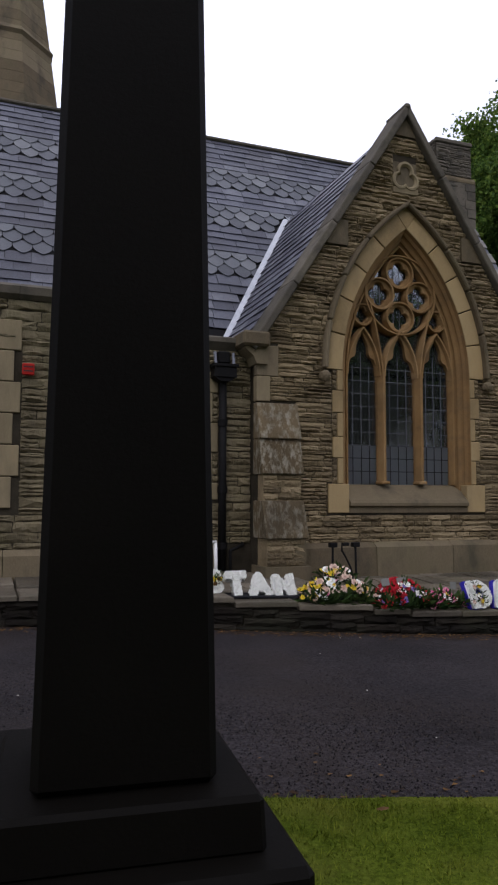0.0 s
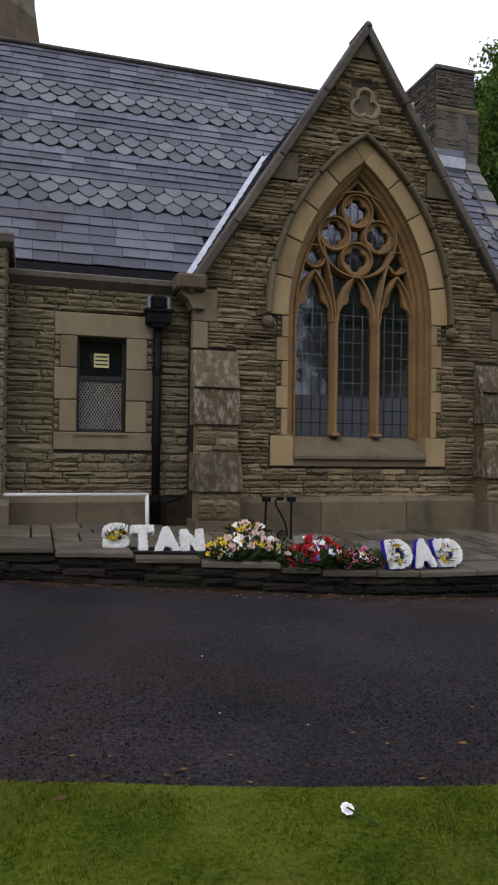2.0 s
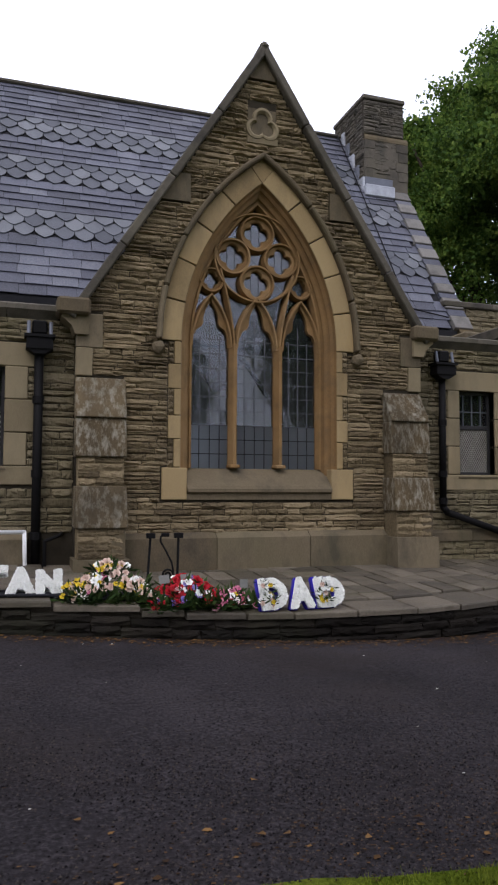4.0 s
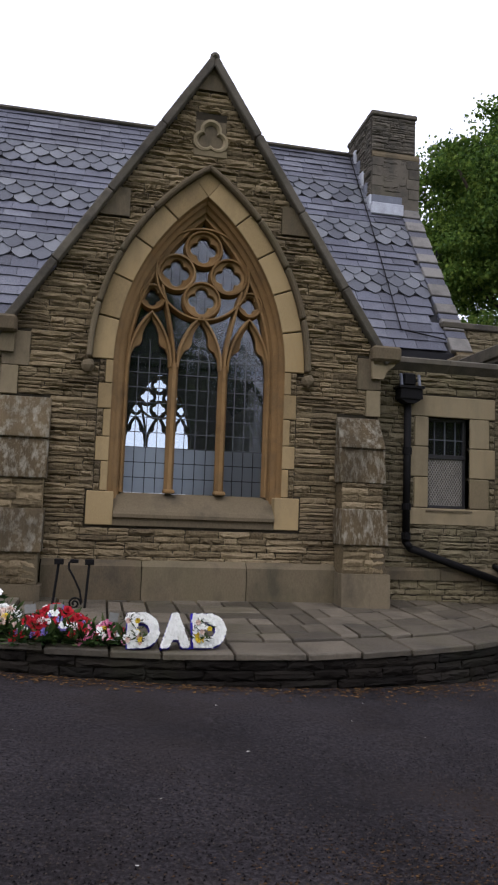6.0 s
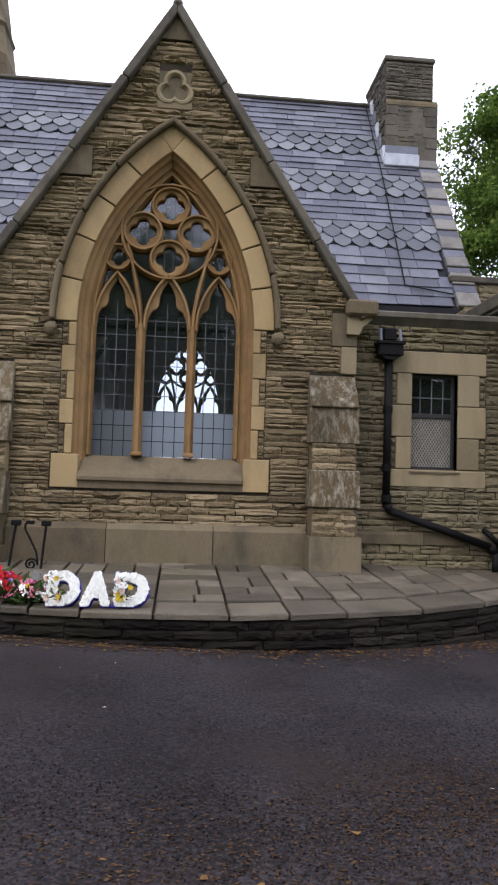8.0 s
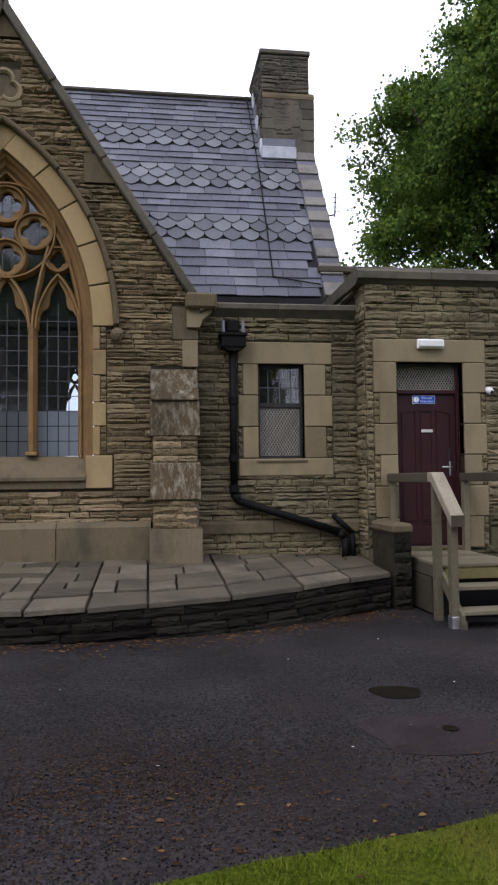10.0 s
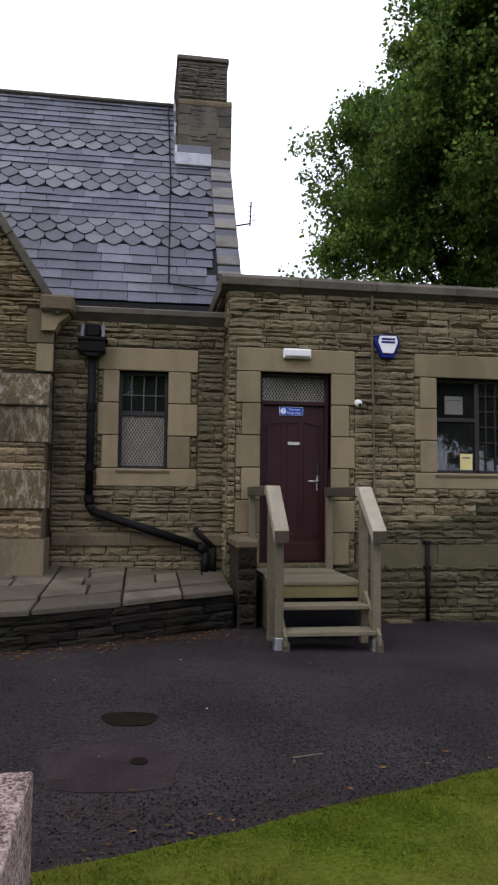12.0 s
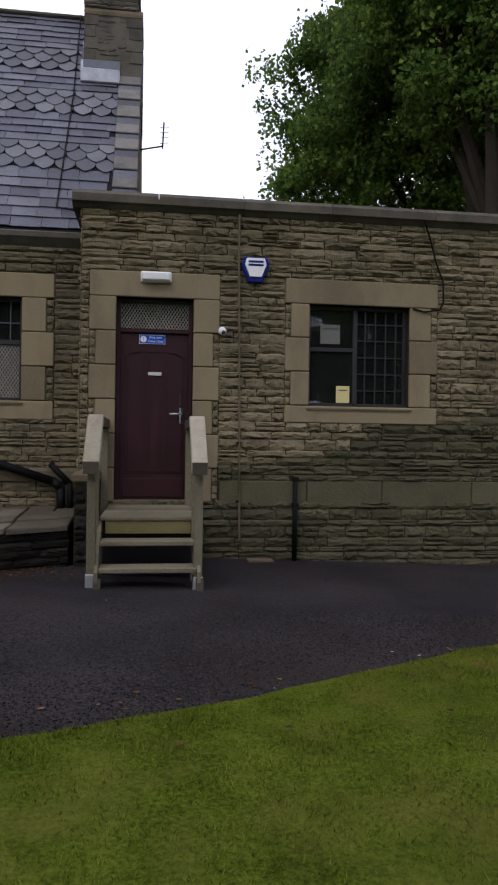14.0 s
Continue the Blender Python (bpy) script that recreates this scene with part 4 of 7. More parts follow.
# ---- side windows, door and other dressed openings ----
def surround(host, hole, out_l, out_r, sill_h, lint_h, face, sill=True):
    """Long-and-short stones round a square opening."""
    x0, x1, z0, z1 = hole
    part("lintel", boxed(x0 - out_l, x1 + out_r, face - 0.03, face + 0.2, z1, z1 + lint_h, 0.01), ASHLAR, host, "plain stone lintel")
    if sill:
        bm = boxed(x0 - out_l, x1 + out_r, face - 0.03, face + 0.2, z0 - sill_h, z0 - 0.004, 0.01)
        part("window_sill", bm, ASHLAR, host, "plain stone sill")
        bm = prism(bmesh.new(), [(face - 0.045, z0 - 0.05), (face - 0.045, z0 - 0.03), (face + 0.16, z0 + 0.012), (face + 0.16, z0 - 0.05)], "x", x0 - 0.03, x1 + 0.03)
        part("sill_slope", bm, ASHLAR_GREY, host)
    for s, x, o in ((-1, x0, out_l), (1, x1, out_r)):
        z, k = z0, 0
        n = max(3, round((z1 - z0) / 0.42))
        h = (z1 - z0) / n
        while k < n:
            w = o if k % 2 else o * 0.76
            a, b = sorted((x, x + s * w))
            if k % 2 == 0:
                zz = z
                while zz < z + h - 0.03:
                    hh = min(0.1, z + h - zz)
                    ob = new("stone", rock_mesh(rng.randrange(len(ROCKS)), STONE_ANNEX))
                    ob.parent = host
                    ob.matrix_basis = Matrix.LocRotScale((x + s * (w + o) / 2, face, zz + hh / 2), None, (o - w - 0.006, 0.03, hh - 0.008))
                    zz += hh
            part("jamb_stone", boxed(a, b, face - 0.03, face + 0.2, z + 0.004, z + h - 0.004, 0.01), ASHLAR, host)
            z += h
            k += 1


def mesh_grille(parent, x0, x1, z0, z1, y, pitch=0.062):
    """A diamond wire guard."""
    v, f = [], []

    def wire(ax, az, bx, bz, yy):
        d = Vector((bx - ax, bz - az)).normalized() * 0.0045
        q = len(v)
        v.extend([(ax - d.y, yy, az + d.x), (ax + d.y, yy, az - d.x), (bx + d.y, yy, bz - d.x), (bx - d.y, yy, bz + d.x), (ax, yy + 0.005, az), (bx, yy + 0.005, bz)])
        f.extend([(q, q + 1, q + 2, q + 3), (q + 1, q + 4, q + 5, q + 2), (q + 4, q, q + 3, q + 5)])

    sx, w, h = pitch * 0.62, x1 - x0, z1 - z0
    for s in (1, -1):
        c = -h * 0.62
        while c < w:
            a0 = max(0.0, -c / 0.62)
            a1 = min(h, (w - c) / 0.62)
            if a1 > a0:
                p = [(c + a0 * 0.62, a0), (c + a1 * 0.62, a1)]
                if s < 0:
                    p = [(w - q[0], q[1]) for q in p]
                wire(x0 + p[0][0], z0 + p[0][1], x0 + p[1][0], z0 + p[1][1], y + (0.004 if s < 0 else 0))
            c += sx
    ob = mesh_from("wire_guard", v, f, WIRE, parent)
    ob["label"] = "diamond wire guard"


def frame_bars(parent, x0, x1, z0, z1, y, w=0.04, deep=0.05, bars=()):
    part("window_frame", boxed(x0, x0 + w, y, y + deep, z0, z1, 0.004), FRAME_DARK, parent)
    part("window_frame", boxed(x1 - w, x1, y, y + deep, z0, z1, 0.004), FRAME_DARK, parent)
    part("window_frame", boxed(x0 + w, x1 - w, y, y + deep, z1 - w, z1, 0.004), FRAME_DARK, parent)
    part("window_frame", boxed(x0 + w, x1 - w, y, y + deep, z0, z0 + w, 0.004), FRAME_DARK, parent)


def side_window(name, hole, face, label, upper_grid):
    w = thing(name, label, "window", kind="structure")
    x0, x1, z0, z1 = hole
    surround(w, hole, 0.28 if name == "window_2" else 0.27, 0.35 if name == "window_2" else 0.38, 0.23, 0.29, face)
    y = face + 0.1
    frame_bars(w, x0, x1, z0, z1, y)
    zm = z0 + (z1 - z0) * 0.57
    part("transom", boxed(x0 + 0.04, x1 - 0.04, y, y + 0.05, zm - 0.03, zm + 0.03, 0.004), FRAME_DARK, w)
    part("pane", boxed(x0 + 0.03, x1 - 0.03, y + 0.03, y + 0.036, zm, z1 - 0.03), PANE_SMALL, w, "dark upper pane")
    if upper_grid:
        for i in range(1, 4):
            x = x0 + (x1 - x0) * i / 4
            part("glazing_bar", boxed(x - 0.006, x + 0.006, y + 0.01, y + 0.03, zm + 0.03, z1 - 0.04), LEADING, w)
        part("glazing_bar", boxed(x0 + 0.04, x1 - 0.04, y + 0.012, y + 0.028, zm + 0.23, zm + 0.244), LEADING, w)
    part("backing", boxed(x0 + 0.03, x1 - 0.03, y + 0.045, y + 0.055, z0 + 0.02, zm), BLIND if upper_grid else ROOF_DARK, w, "board behind the wire guard")
    mesh_grille(w, x0 + 0.04, x1 - 0.04, z0 + 0.04, zm - 0.03, y + 0.02)
    return w


w2 = side_window("window_2", WIN_L, AY, "narrow dark window with wire guard in stone surround", False)
note = thing("notice", "small yellowed notice with dark lines inside the window", "notice")
part("sheet", boxed(2.2, 2.39, AY + 0.115, AY + 0.119, 2.68, 2.86), PAPER_YELLOW, note)
for i in range(3):
    part("writing_line", boxed(2.215, 2.375, AY + 0.111, AY + 0.115, 2.71 + 0.05 * i, 2.73 + 0.05 * i), FRAME_DARK, note)
side_window("window_3", WIN_R, AY, "narrow window with small panes above a wire guard in stone surround", True)

# annex window with papers in it
w4 = thing("window_4", "wide dark casement window with leaded side light in stone surround", "window", kind="structure")
x0, x1, z0, z1 = WIN_A
surround(w4, WIN_A, 0.3, 0.36, 0.21, 0.3, NY)
frame_bars(w4, x0, x1, z0, z1, NY + 0.1)
xm = x0 + (x1 - x0) * 0.48
part("mullion", boxed(xm - 0.03, xm + 0.03, NY + 0.1, NY + 0.15, z0, z1, 0.004), FRAME_DARK, w4)
part("transom", boxed(x0 + 0.04, xm - 0.03, NY + 0.1, NY + 0.15, z0 + 0.68, z0 + 0.73, 0.004), FRAME_DARK, w4)
for a, b in ((x0 + 0.03, xm), (xm, x1 - 0.03)):
    part("pane", boxed(a, b, NY + 0.13, NY + 0.136, z0 + 0.03, z1 - 0.03), PANE_SMALL, w4, "dark window glass")
part("obscured_backing", boxed(x0 + 0.03, xm - 0.02, NY + 0.16, NY + 0.17, z0 + 0.03, z0 + 0.7), BLIND, w4, "dim grey lower pane")
for i in range(1, 5):
    x = xm + (x1 - xm) * i / 5
    part("glazing_bar", boxed(x - 0.007, x + 0.007, NY + 0.11, NY + 0.129, z0 + 0.04, z1 - 0.04), FRAME_DARK, w4)
for i in range(1, 6):
    z = z0 + (z1 - z0) * i / 6
    part("glazing_bar", boxed(xm + 0.03, x1 - 0.04, NY + 0.112, NY + 0.127, z - 0.007, z + 0.007), FRAME_DARK, w4)
for k, (a, b, c, d) in enumerate(((x0 + 0.17, x0 + 0.42, z1 - 0.46, z1 - 0.22), (x0 + 0.38, x0 + 0.55, z0 + 0.05, z0 + 0.26))):
    n = thing("paper_notice", "plain pale paper notice stuck behind the glass", "notice", "papers in the window")
    part("sheet", boxed(a, b, NY + 0.122, NY + 0.126, c, d), PAPER_GREY if k == 0 else PAPER_YELLOW, n)
    part("writing_line", boxed(a + 0.03, b - 0.03, NY + 0.119, NY + 0.122, d - 0.06, d - 0.045), LEADING, n)

# door
door = thing("door_1", "closed maroon panelled door with wire-guarded fanlight in stone surround", "door", kind="structure")
x0, x1, z0, z1 = DOOR
surround(door, DOOR, 0.31, 0.31, 0.2, 0.3, NY, sill=False)
DY = NY + 0.14
part("door_frame", boxed(x0, x0 + 0.05, DY - 0.03, DY + 0.06, z0, z1, 0.006), DOOR_PAINT, door)
part("door_frame", boxed(x1 - 0.05, x1, DY - 0.03, DY + 0.06, z0, z1, 0.006), DOOR_PAINT, door)
part("door_frame", boxed(x0 + 0.05, x1 - 0.05, DY - 0.03, DY + 0.06, z1 - 0.04, z1, 0.006), FRAME_DARK, door)
part("transom", boxed(x0 + 0.05, x1 - 0.05, DY - 0.03, DY + 0.06, 2.62, 2.67, 0.006), DOOR_PAINT, door)
part("fanlight", boxed(x0 + 0.05, x1 - 0.05, DY + 0.03, DY + 0.04, 2.67, z1 - 0.04), PANE_SMALL, door, "dark fanlight glass")
part("fanlight_backing", boxed(x0 + 0.05, x1 - 0.05, DY + 0.07, DY + 0.09, 2.67, z1 - 0.04), ROOF_DARK, door)
mesh_grille(door, x0 + 0.05, x1 - 0.05, 2.67, z1 - 0.04, DY, 0.06)
leaf = part("door_leaf", boxed(x0 + 0.05, x1 - 0.05, DY + 0.01, DY + 0.055, z0 + 0.02, 2.62, 0.004), DOOR_PAINT, door)
W = x1 - x0 - 0.1
for k, (a, b, rise) in enumerate(((0.08, 0.33, 0.05), (0.4, 0.6, 0.0), (0.67, 0.92, -0.05))):
    xa, xb = x0 + 0.05 + W * a, x0 + 0.05 + W * b
    ta, tb = 2.42 + min(0.0, -rise), 2.42 + min(0.0, rise)
    poly = [(xa, 0.95), (xb, 0.95), (xb, tb), ((xa + xb) / 2, max(ta, tb) - 0.012 if rise else 2.42), (xa, ta)]
    for grow, y_a, y_b in ((0.0, DY - 0.006, DY + 0.012),):
        cx, cz = (xa + xb) / 2, 1.7
        inner = [(cx + (px_ - cx) * 0.82, cz + (pz_ - cz) * 0.965) for px_, pz_ in poly]
        bm = bmesh.new()
        va, vb = [bm.verts.new((p[0], y_a, p[1])) for p in poly], [bm.verts.new((p[0], y_a, p[1])) for p in inner]
        vc, vd = [bm.verts.new((p[0], y_b, p[1])) for p in poly], [bm.verts.new((p[0], y_b, p[1])) for p in inner]
        for i in range(5):
            j = (i + 1) % 5
            bm.faces.new((va[i], va[j], vb[j], vb[i])), bm.faces.new((va[i], vc[i], vc[j], va[j])), bm.faces.new((vb[i], vb[j], vd[j], vd[i]))
        part("panel_moulding", bm, DOOR_PAINT, leaf)
part("kick_board", boxed(x0 + 0.09, x1 - 0.09, DY - 0.004, DY + 0.012, z0 + 0.05, z0 + 0.27, 0.004), DOOR_PAINT, leaf)
part("letter_plate", boxed(x0 + 0.38, x0 + 0.54, DY - 0.01, DY + 0.011, 2.11, 2.15, 0.004), PAPER, leaf, "small pale name plate")
part("lock_plate", boxed(x1 - 0.15, x1 - 0.11, DY - 0.006, DY + 0.011, 1.53, 1.73, 0.004), STEEL, leaf)
part("key_plate", boxed(x1 - 0.155, x1 - 0.115, DY - 0.004, DY + 0.011, 1.75, 1.9, 0.004), FRAME_DARK, leaf)
part("door_handle", rod(rod(bmesh.new(), (x1 - 0.13, DY - 0.05, 1.65), (x1 - 0.27, DY - 0.055, 1.65), 0.011), (x1 - 0.13, DY, 1.65), (x1 - 0.13, DY - 0.05, 1.65), 0.012), STEEL, leaf, "steel lever handle", True)
part("threshold", boxed(x0 - 0.02, x1 + 0.02, NY - 0.02, DY + 0.06, z0 - 0.06, z0 + 0.018, 0.01), ASHLAR_GREY, door)
sign = thing("door_sign", "blue fire exit sign with white lettering", "sign")
sx, sz = (x0 + x1) / 2 - 0.03, 2.545
part("plate", boxed(sx - 0.155, sx + 0.155, DY - 0.004, DY + 0.008, sz - 0.055, sz + 0.055), PLASTIC_WHITE, sign)
part("field", boxed(sx - 0.15, sx + 0.15, DY - 0.007, DY - 0.003, sz - 0.05, sz + 0.05), SIGN_BLUE, sign)
bm = bmesh.new()
r = bmesh.ops.create_cone(bm, cap_ends=True, segments=24, radius1=0.038, radius2=0.038, depth=0.004)
bmesh.ops.rotate(bm, verts=bm.verts[:], matrix=Matrix.Rotation(radians(90), 3, "X"))
bmesh.ops.translate(bm, vec=(sx - 0.105, DY - 0.009, sz), verts=bm.verts[:])
part("roundel", bm, PLASTIC_WHITE, sign)
writing("!", 0.07, SIGN_BLUE, sign, Matrix.Translation((sx - 0.105, DY - 0.012, sz)) @ UPRIGHT)
writing("Fire exit", 0.044, PLASTIC_WHITE, sign, Matrix.Translation((sx + 0.04, DY - 0.008, sz + 0.022)) @ UPRIGHT, 0.001)
writing("Keep clear", 0.044, PLASTIC_WHITE, sign, Matrix.Translation((sx + 0.04, DY - 0.008, sz - 0.022)) @ UPRIGHT, 0.001)

# ---- copings and string courses ----
trim = tagged(new("trim_cornice"), "plain stone cornice along the low walls", "", "", "structure")
for a, b in ((1.12, 2.6), (2.6, GX - 2.6), (GX + 2.6, 9.3), (9.3, 10.37)):
    bm = prism(bmesh.new(), [(AY + 0.5, 3.66), (AY, 3.66), (AY - 0.07, 3.74), (AY - 0.09, 3.76), (AY - 0.09, 3.82), (AY - 0.02, 3.85), (AY + 0.5, 3.85)], "x", a + 0.003, b - 0.003)
    part("cornice_stone", bm, COPING, trim)
cop = tagged(new("trim_parapet"), "dark stone coping along the annex parapet", "", "", "structure")
x = 10.26
while x < 24:
    L = rng.uniform(1.0, 1.5)
    bm = prism(bmesh.new(), [(NY + 0.5, 4.04), (NY - 0.02, 4.04), (NY - 0.06, 4.08), (NY - 0.1, 4.1), (NY - 0.1, 4.19), (NY - 0.05, 4.24), (NY + 0.5, 4.24)], "x", x + 0.003, x + L - 0.003)
    part("coping_stone", bm, COPING, cop)
    x += L
part("coping_stone", boxed(10.26, 10.7, NY + 0.505, 11.99, 4.04, 4.24, 0.02), COPING, cop)
rear = solid("wall_rear_parapet", boxed(10.56, 24.0, 12.0, 12.4, 4.08, 5.06), MORTAR, "higher sandstone wall behind the annex parapet")
x = 10.5
while x < 24:
    L = rng.uniform(0.9, 1.4)
    part("coping_stone", boxed(x + 0.003, x + L - 0.003, 11.93, 12.46, 5.06, 5.18, 0.02), COPING, rear)
    x += L
copw = tagged(new("trim_parapet_west"), "dark stone coping along the western annex", "", "", "structure")
x = -12.0
while x < 1.0:
    L = min(rng.uniform(1.0, 1.5), 1.2 - x)
    bm = prism(bmesh.new(), [(NY + 0.5, 4.0), (NY - 0.02, 4.0), (NY - 0.08, 4.05), (NY - 0.1, 4.14), (NY - 0.05, 4.18), (NY + 0.5, 4.18)], "x", x + 0.003, x + L - 0.003)
    part("coping_stone", bm, COPING, copw)
    x += L
part("coping_stone", boxed(0.8, 1.2, NY + 0.505, 12.0, 4.0, 4.18, 0.02), COPING, copw)
# plinths of the side walls
for host, spans in ((side_walls["wall_west"], ((1.14, 2.0), (2.0, 2.9))), (annex_w, ((-2.0, 0.2), (0.2, 1.2)))):
    for a, b in spans:
        f = AY if host is not annex_w else NY
        bm = prism(bmesh.new(), [(f + 0.1, 1.02), (f - 0.02, 1.02), (f - 0.1, 0.95), (f - 0.11, 0.3), (f + 0.1, 0.3)], "x", a + 0.004, b - 0.004)
        part("plinth_slab", bm, ASHLAR_GREY, host, "smooth stained plinth slab")
for a, b in ((GX + 2.42, 9.2), (9.2, 9.75), (9.75, 10.36)):
    part("plinth_slab", prism(bmesh.new(), [(AY + 0.1, 0.98), (AY - 0.03, 0.98), (AY - 0.05, 0.94), (AY - 0.05, 0.82), (AY + 0.1, 0.82)], "x", a + 0.004, b - 0.004), ASHLAR_GREY, side_walls["wall_east"])

# far window, of the same pattern, in the opposite transept
far = thing("window_5", "far traceried window lit by the sky behind", "window", kind="structure")
FAR_SHIFT = Matrix.Translation((FX - GX, FAR_Y + 0.2 - TY0, FAR_RISE))
for piece in list(window.children):
    kind_ = piece.name.split(".")[0]
    if kind_ in ("window_frame", "mullion", "tracery_bar", "tracery_ring", "foil", "light_head", "cusp"):
        ob = new(kind_, piece.data)
        ob.parent, ob.matrix_basis = far, FAR_SHIFT.copy()

# ---- chimney, verge coping, lead work, spire ----
chim = thing("chimney_stack", "square coursed sandstone chimney with lead-dressed foot", "chimney")
bm = boxed(9.9, 10.95, 14.0, 15.6, 7.6, 9.25)
part("lower_shaft", bm, COPING, chim)
part("upper_shaft", boxed(9.88, 10.86, 14.03, 15.5, 9.25, 10.12), MORTAR, chim)
part("cap", boxed(9.85, 10.89, 13.98, 15.55, 10.12, 10.22, 0.02), COPING, chim, "thin dark cap slab")
part("offset", prism(bmesh.new(), [(13.988, 9.2), (13.988, 9.26), (14.03, 9.34), (15.1, 9.34), (15.1, 9.2)], "x", 9.893, 10.957), ASHLAR_GREY, chim)
part("apron", boxed(9.84, 10.55, 13.84, 13.995, 7.88, 8.14, 0.02), LEAD, chim, "pale lead apron")
part("upstand", boxed(9.88, 10.55, 13.95, 13.998, 8.14, 8.34, 0.008), LEAD_DULL, chim, "dull lead upstand")
for i in range(5):
    y = 13.97 + 0.24 * i
    part("soaker", boxed(9.83, 9.895, y, y + 0.22, roof_z(y) - 0.05, roof_z(y) + 0.36, 0.008), LEAD if i % 2 == 0 else LEAD_DULL, chim, "stepped lead flashing")
lay_stones(chim, courses(8.35, 9.2, 0.1, lambda z: [(10.1, 10.7)], (0.2, 0.5)) + courses(9.34, 10.1, 0.085, lambda z: [(9.88, 10.86)], (0.2, 0.45)), COPING, 14.02, 0.03, (10.4, 9.0), 120)
k = 0
z = 8.34
while z < 9.18:
    h = min(0.22, 9.19 - z)
    part("quoin", boxed(9.895, 10.09 + 0.05 * (k % 2), 13.985, 14.06, z + 0.004, z + h - 0.004, 0.006), COPING, chim)
    part("quoin", boxed(10.71 - 0.05 * (k % 2), 10.955, 13.985, 14.06, z + 0.004, z + h - 0.004, 0.006), COPING, chim)
    z += h
    k += 1
lay_stones(chim, courses(8.0, 10.1, 0.1, lambda z: [(-15.5, -14.06)], (0.2, 0.5)), COPING, 0.0, 0.03, (-14.5, 9.0), 120, Matrix.Translation((9.89, 0, 0)) @ pose(0, 0, 0, 0, 0, -90))

vd = Vector((0, RIDGE_Y - EAVE_Y, RIDGE_Z - roof_z(EAVE_Y))).normalized()
vn = Vector((0, -vd.z, vd.y))
gend = boxed(10.6, 10.95, 11.3, 17.5, 3.9, 4.25)
prism(gend, [(11.4, 4.2), (RIDGE_Y, RIDGE_Z - 0.1), (17.5, roof_z(2 * RIDGE_Y - 17.5) - 0.1), (17.5, 4.2)], "x", 10.62, 10.93)
east_gable = solid("wall_east_gable", gend, STONE, "sandstone end gable of the chapel roof")
d, k = 0.0, 0
while d < 4.9:
    L = (0.34, 0.2, 0.3, 0.16, 0.26, 0.22)[k % 6]
    o = Vector((0, EAVE_Y, roof_z(EAVE_Y))) + vd * d
    e = o + vd * (L - 0.012)
    lift = 0.07 if k % 2 == 0 else 0.045
    poly = [(p.y + vn.y * h, p.z + vn.z * h) for p, h in ((o, -0.05), (e, -0.05), (e, lift), (o, lift))]
    part("coping_stone", bevelled(prism(bmesh.new(), poly, "x", 10.53, 10.93), 0.012), VERGE if k % 2 == 0 else SLATE, east_gable, "stone of the banded verge coping")
    d += L
    k += 1
part("verge_kneeler", boxed(10.44, 11.0, 11.2, 11.75, 4.2, 4.42, 0.03), ASHLAR_GREY, east_gable)

for s in (-1, 1):
    bm = bmesh.new()
    low_z = 4.25
    lo = Vector((GX + s * (GR_Z - low_z) * RX, 11.65 + (low_z - 4.5) / 1.5, low_z))
    hi = Vector((GX, 11.65 + (GR_Z - 4.5) / 1.5, GR_Z))
    n = 6
    for i in range(n):
        a, b = lo.lerp(hi, i / n), lo.lerp(hi, (i + 1) / n + 0.01)
        out_a = [Vector((s * 0.1, 0, 0)) + vn * 0.05, vn * 0.05 + Vector((0, -0.03, 0)), Vector((-s * 0.03, -0.06, 0.08))]
        va, vb = [bm.verts.new(a + q) for q in out_a], [bm.verts.new(b + q) for q in out_a]
        for j in range(2):
            bm.faces.new((va[j], va[j + 1], vb[j + 1], vb[j]))
    bmesh.ops.recalc_face_normals(bm, faces=bm.faces[:])
    bmesh.ops.solidify(bm, geom=bm.faces[:], thickness=0.008)
    part("valley_flashing", bm, LEAD, groof, "pale crinkled lead valley flashing")
bm = pipe(bmesh.new(), [(9.72, RIDGE_Y - 0.1, RIDGE_Z + 0.02), (9.75, 13.6, roof_z(13.6) + 0.07), (9.72, 12.6, roof_z(12.6) + 0.07), (9.7, 11.9, roof_z(11.9) + 0.07), (10.5, 11.8, roof_z(11.8) + 0.08)], 0.012, 6)
tagged(part("roof_cable", bm, IRON, None), "thin dark lightning cable clipped down the slates", "cable")

spire = thing("spire", "pale stone octagonal spire with a moulded band rising behind the roof", "spire", at=Matrix.Translation((0.45, -0.02, 0.21)) @ Matrix.Scale(0.87, 4))
sc = Vector((-0.45, 21.4))


def octagon(bm, z0, r0, z1, r1):
    rings = [[bm.verts.new((sc.x + r * math.cos(radians(22.5 + 45 * i)), sc.y + r * math.sin(radians(22.5 + 45 * i)), z)) for i in range(8)] for z, r in ((z0, r0), (z1, r1))]
    for i in range(8):
        bm.faces.new((rings[0][i], rings[0][(i + 1) % 8], rings[1][(i + 1) % 8], rings[1][i]))
    bm.faces.new(rings[0][::-1]), bm.faces.new(rings[1])
    return bm


z = 9.6
while z < 24.5:
    h = 0.32
    r0, r1 = 1.86 - 0.15 * (z - 12.4), 1.86 - 0.15 * (z + h - 12.4)
    part("course", octagon(bmesh.new(), z + 0.006, max(0.03, r0), z + h, max(0.02, r1)), ASHLAR_GREY, spire)
    z += h
part("band", octagon(octagon(bmesh.new(), 14.3, 1.58, 14.4, 1.64), 14.4, 1.64, 14.55, 1.54), ASHLAR_GREY, spire, "moulded stone band")
part("tower", boxed(sc.x - 1.9, sc.x + 1.9, 19.5, 23.3, 0.0, 9.6, 0.05), STONE, spire, "square tower below the spire")

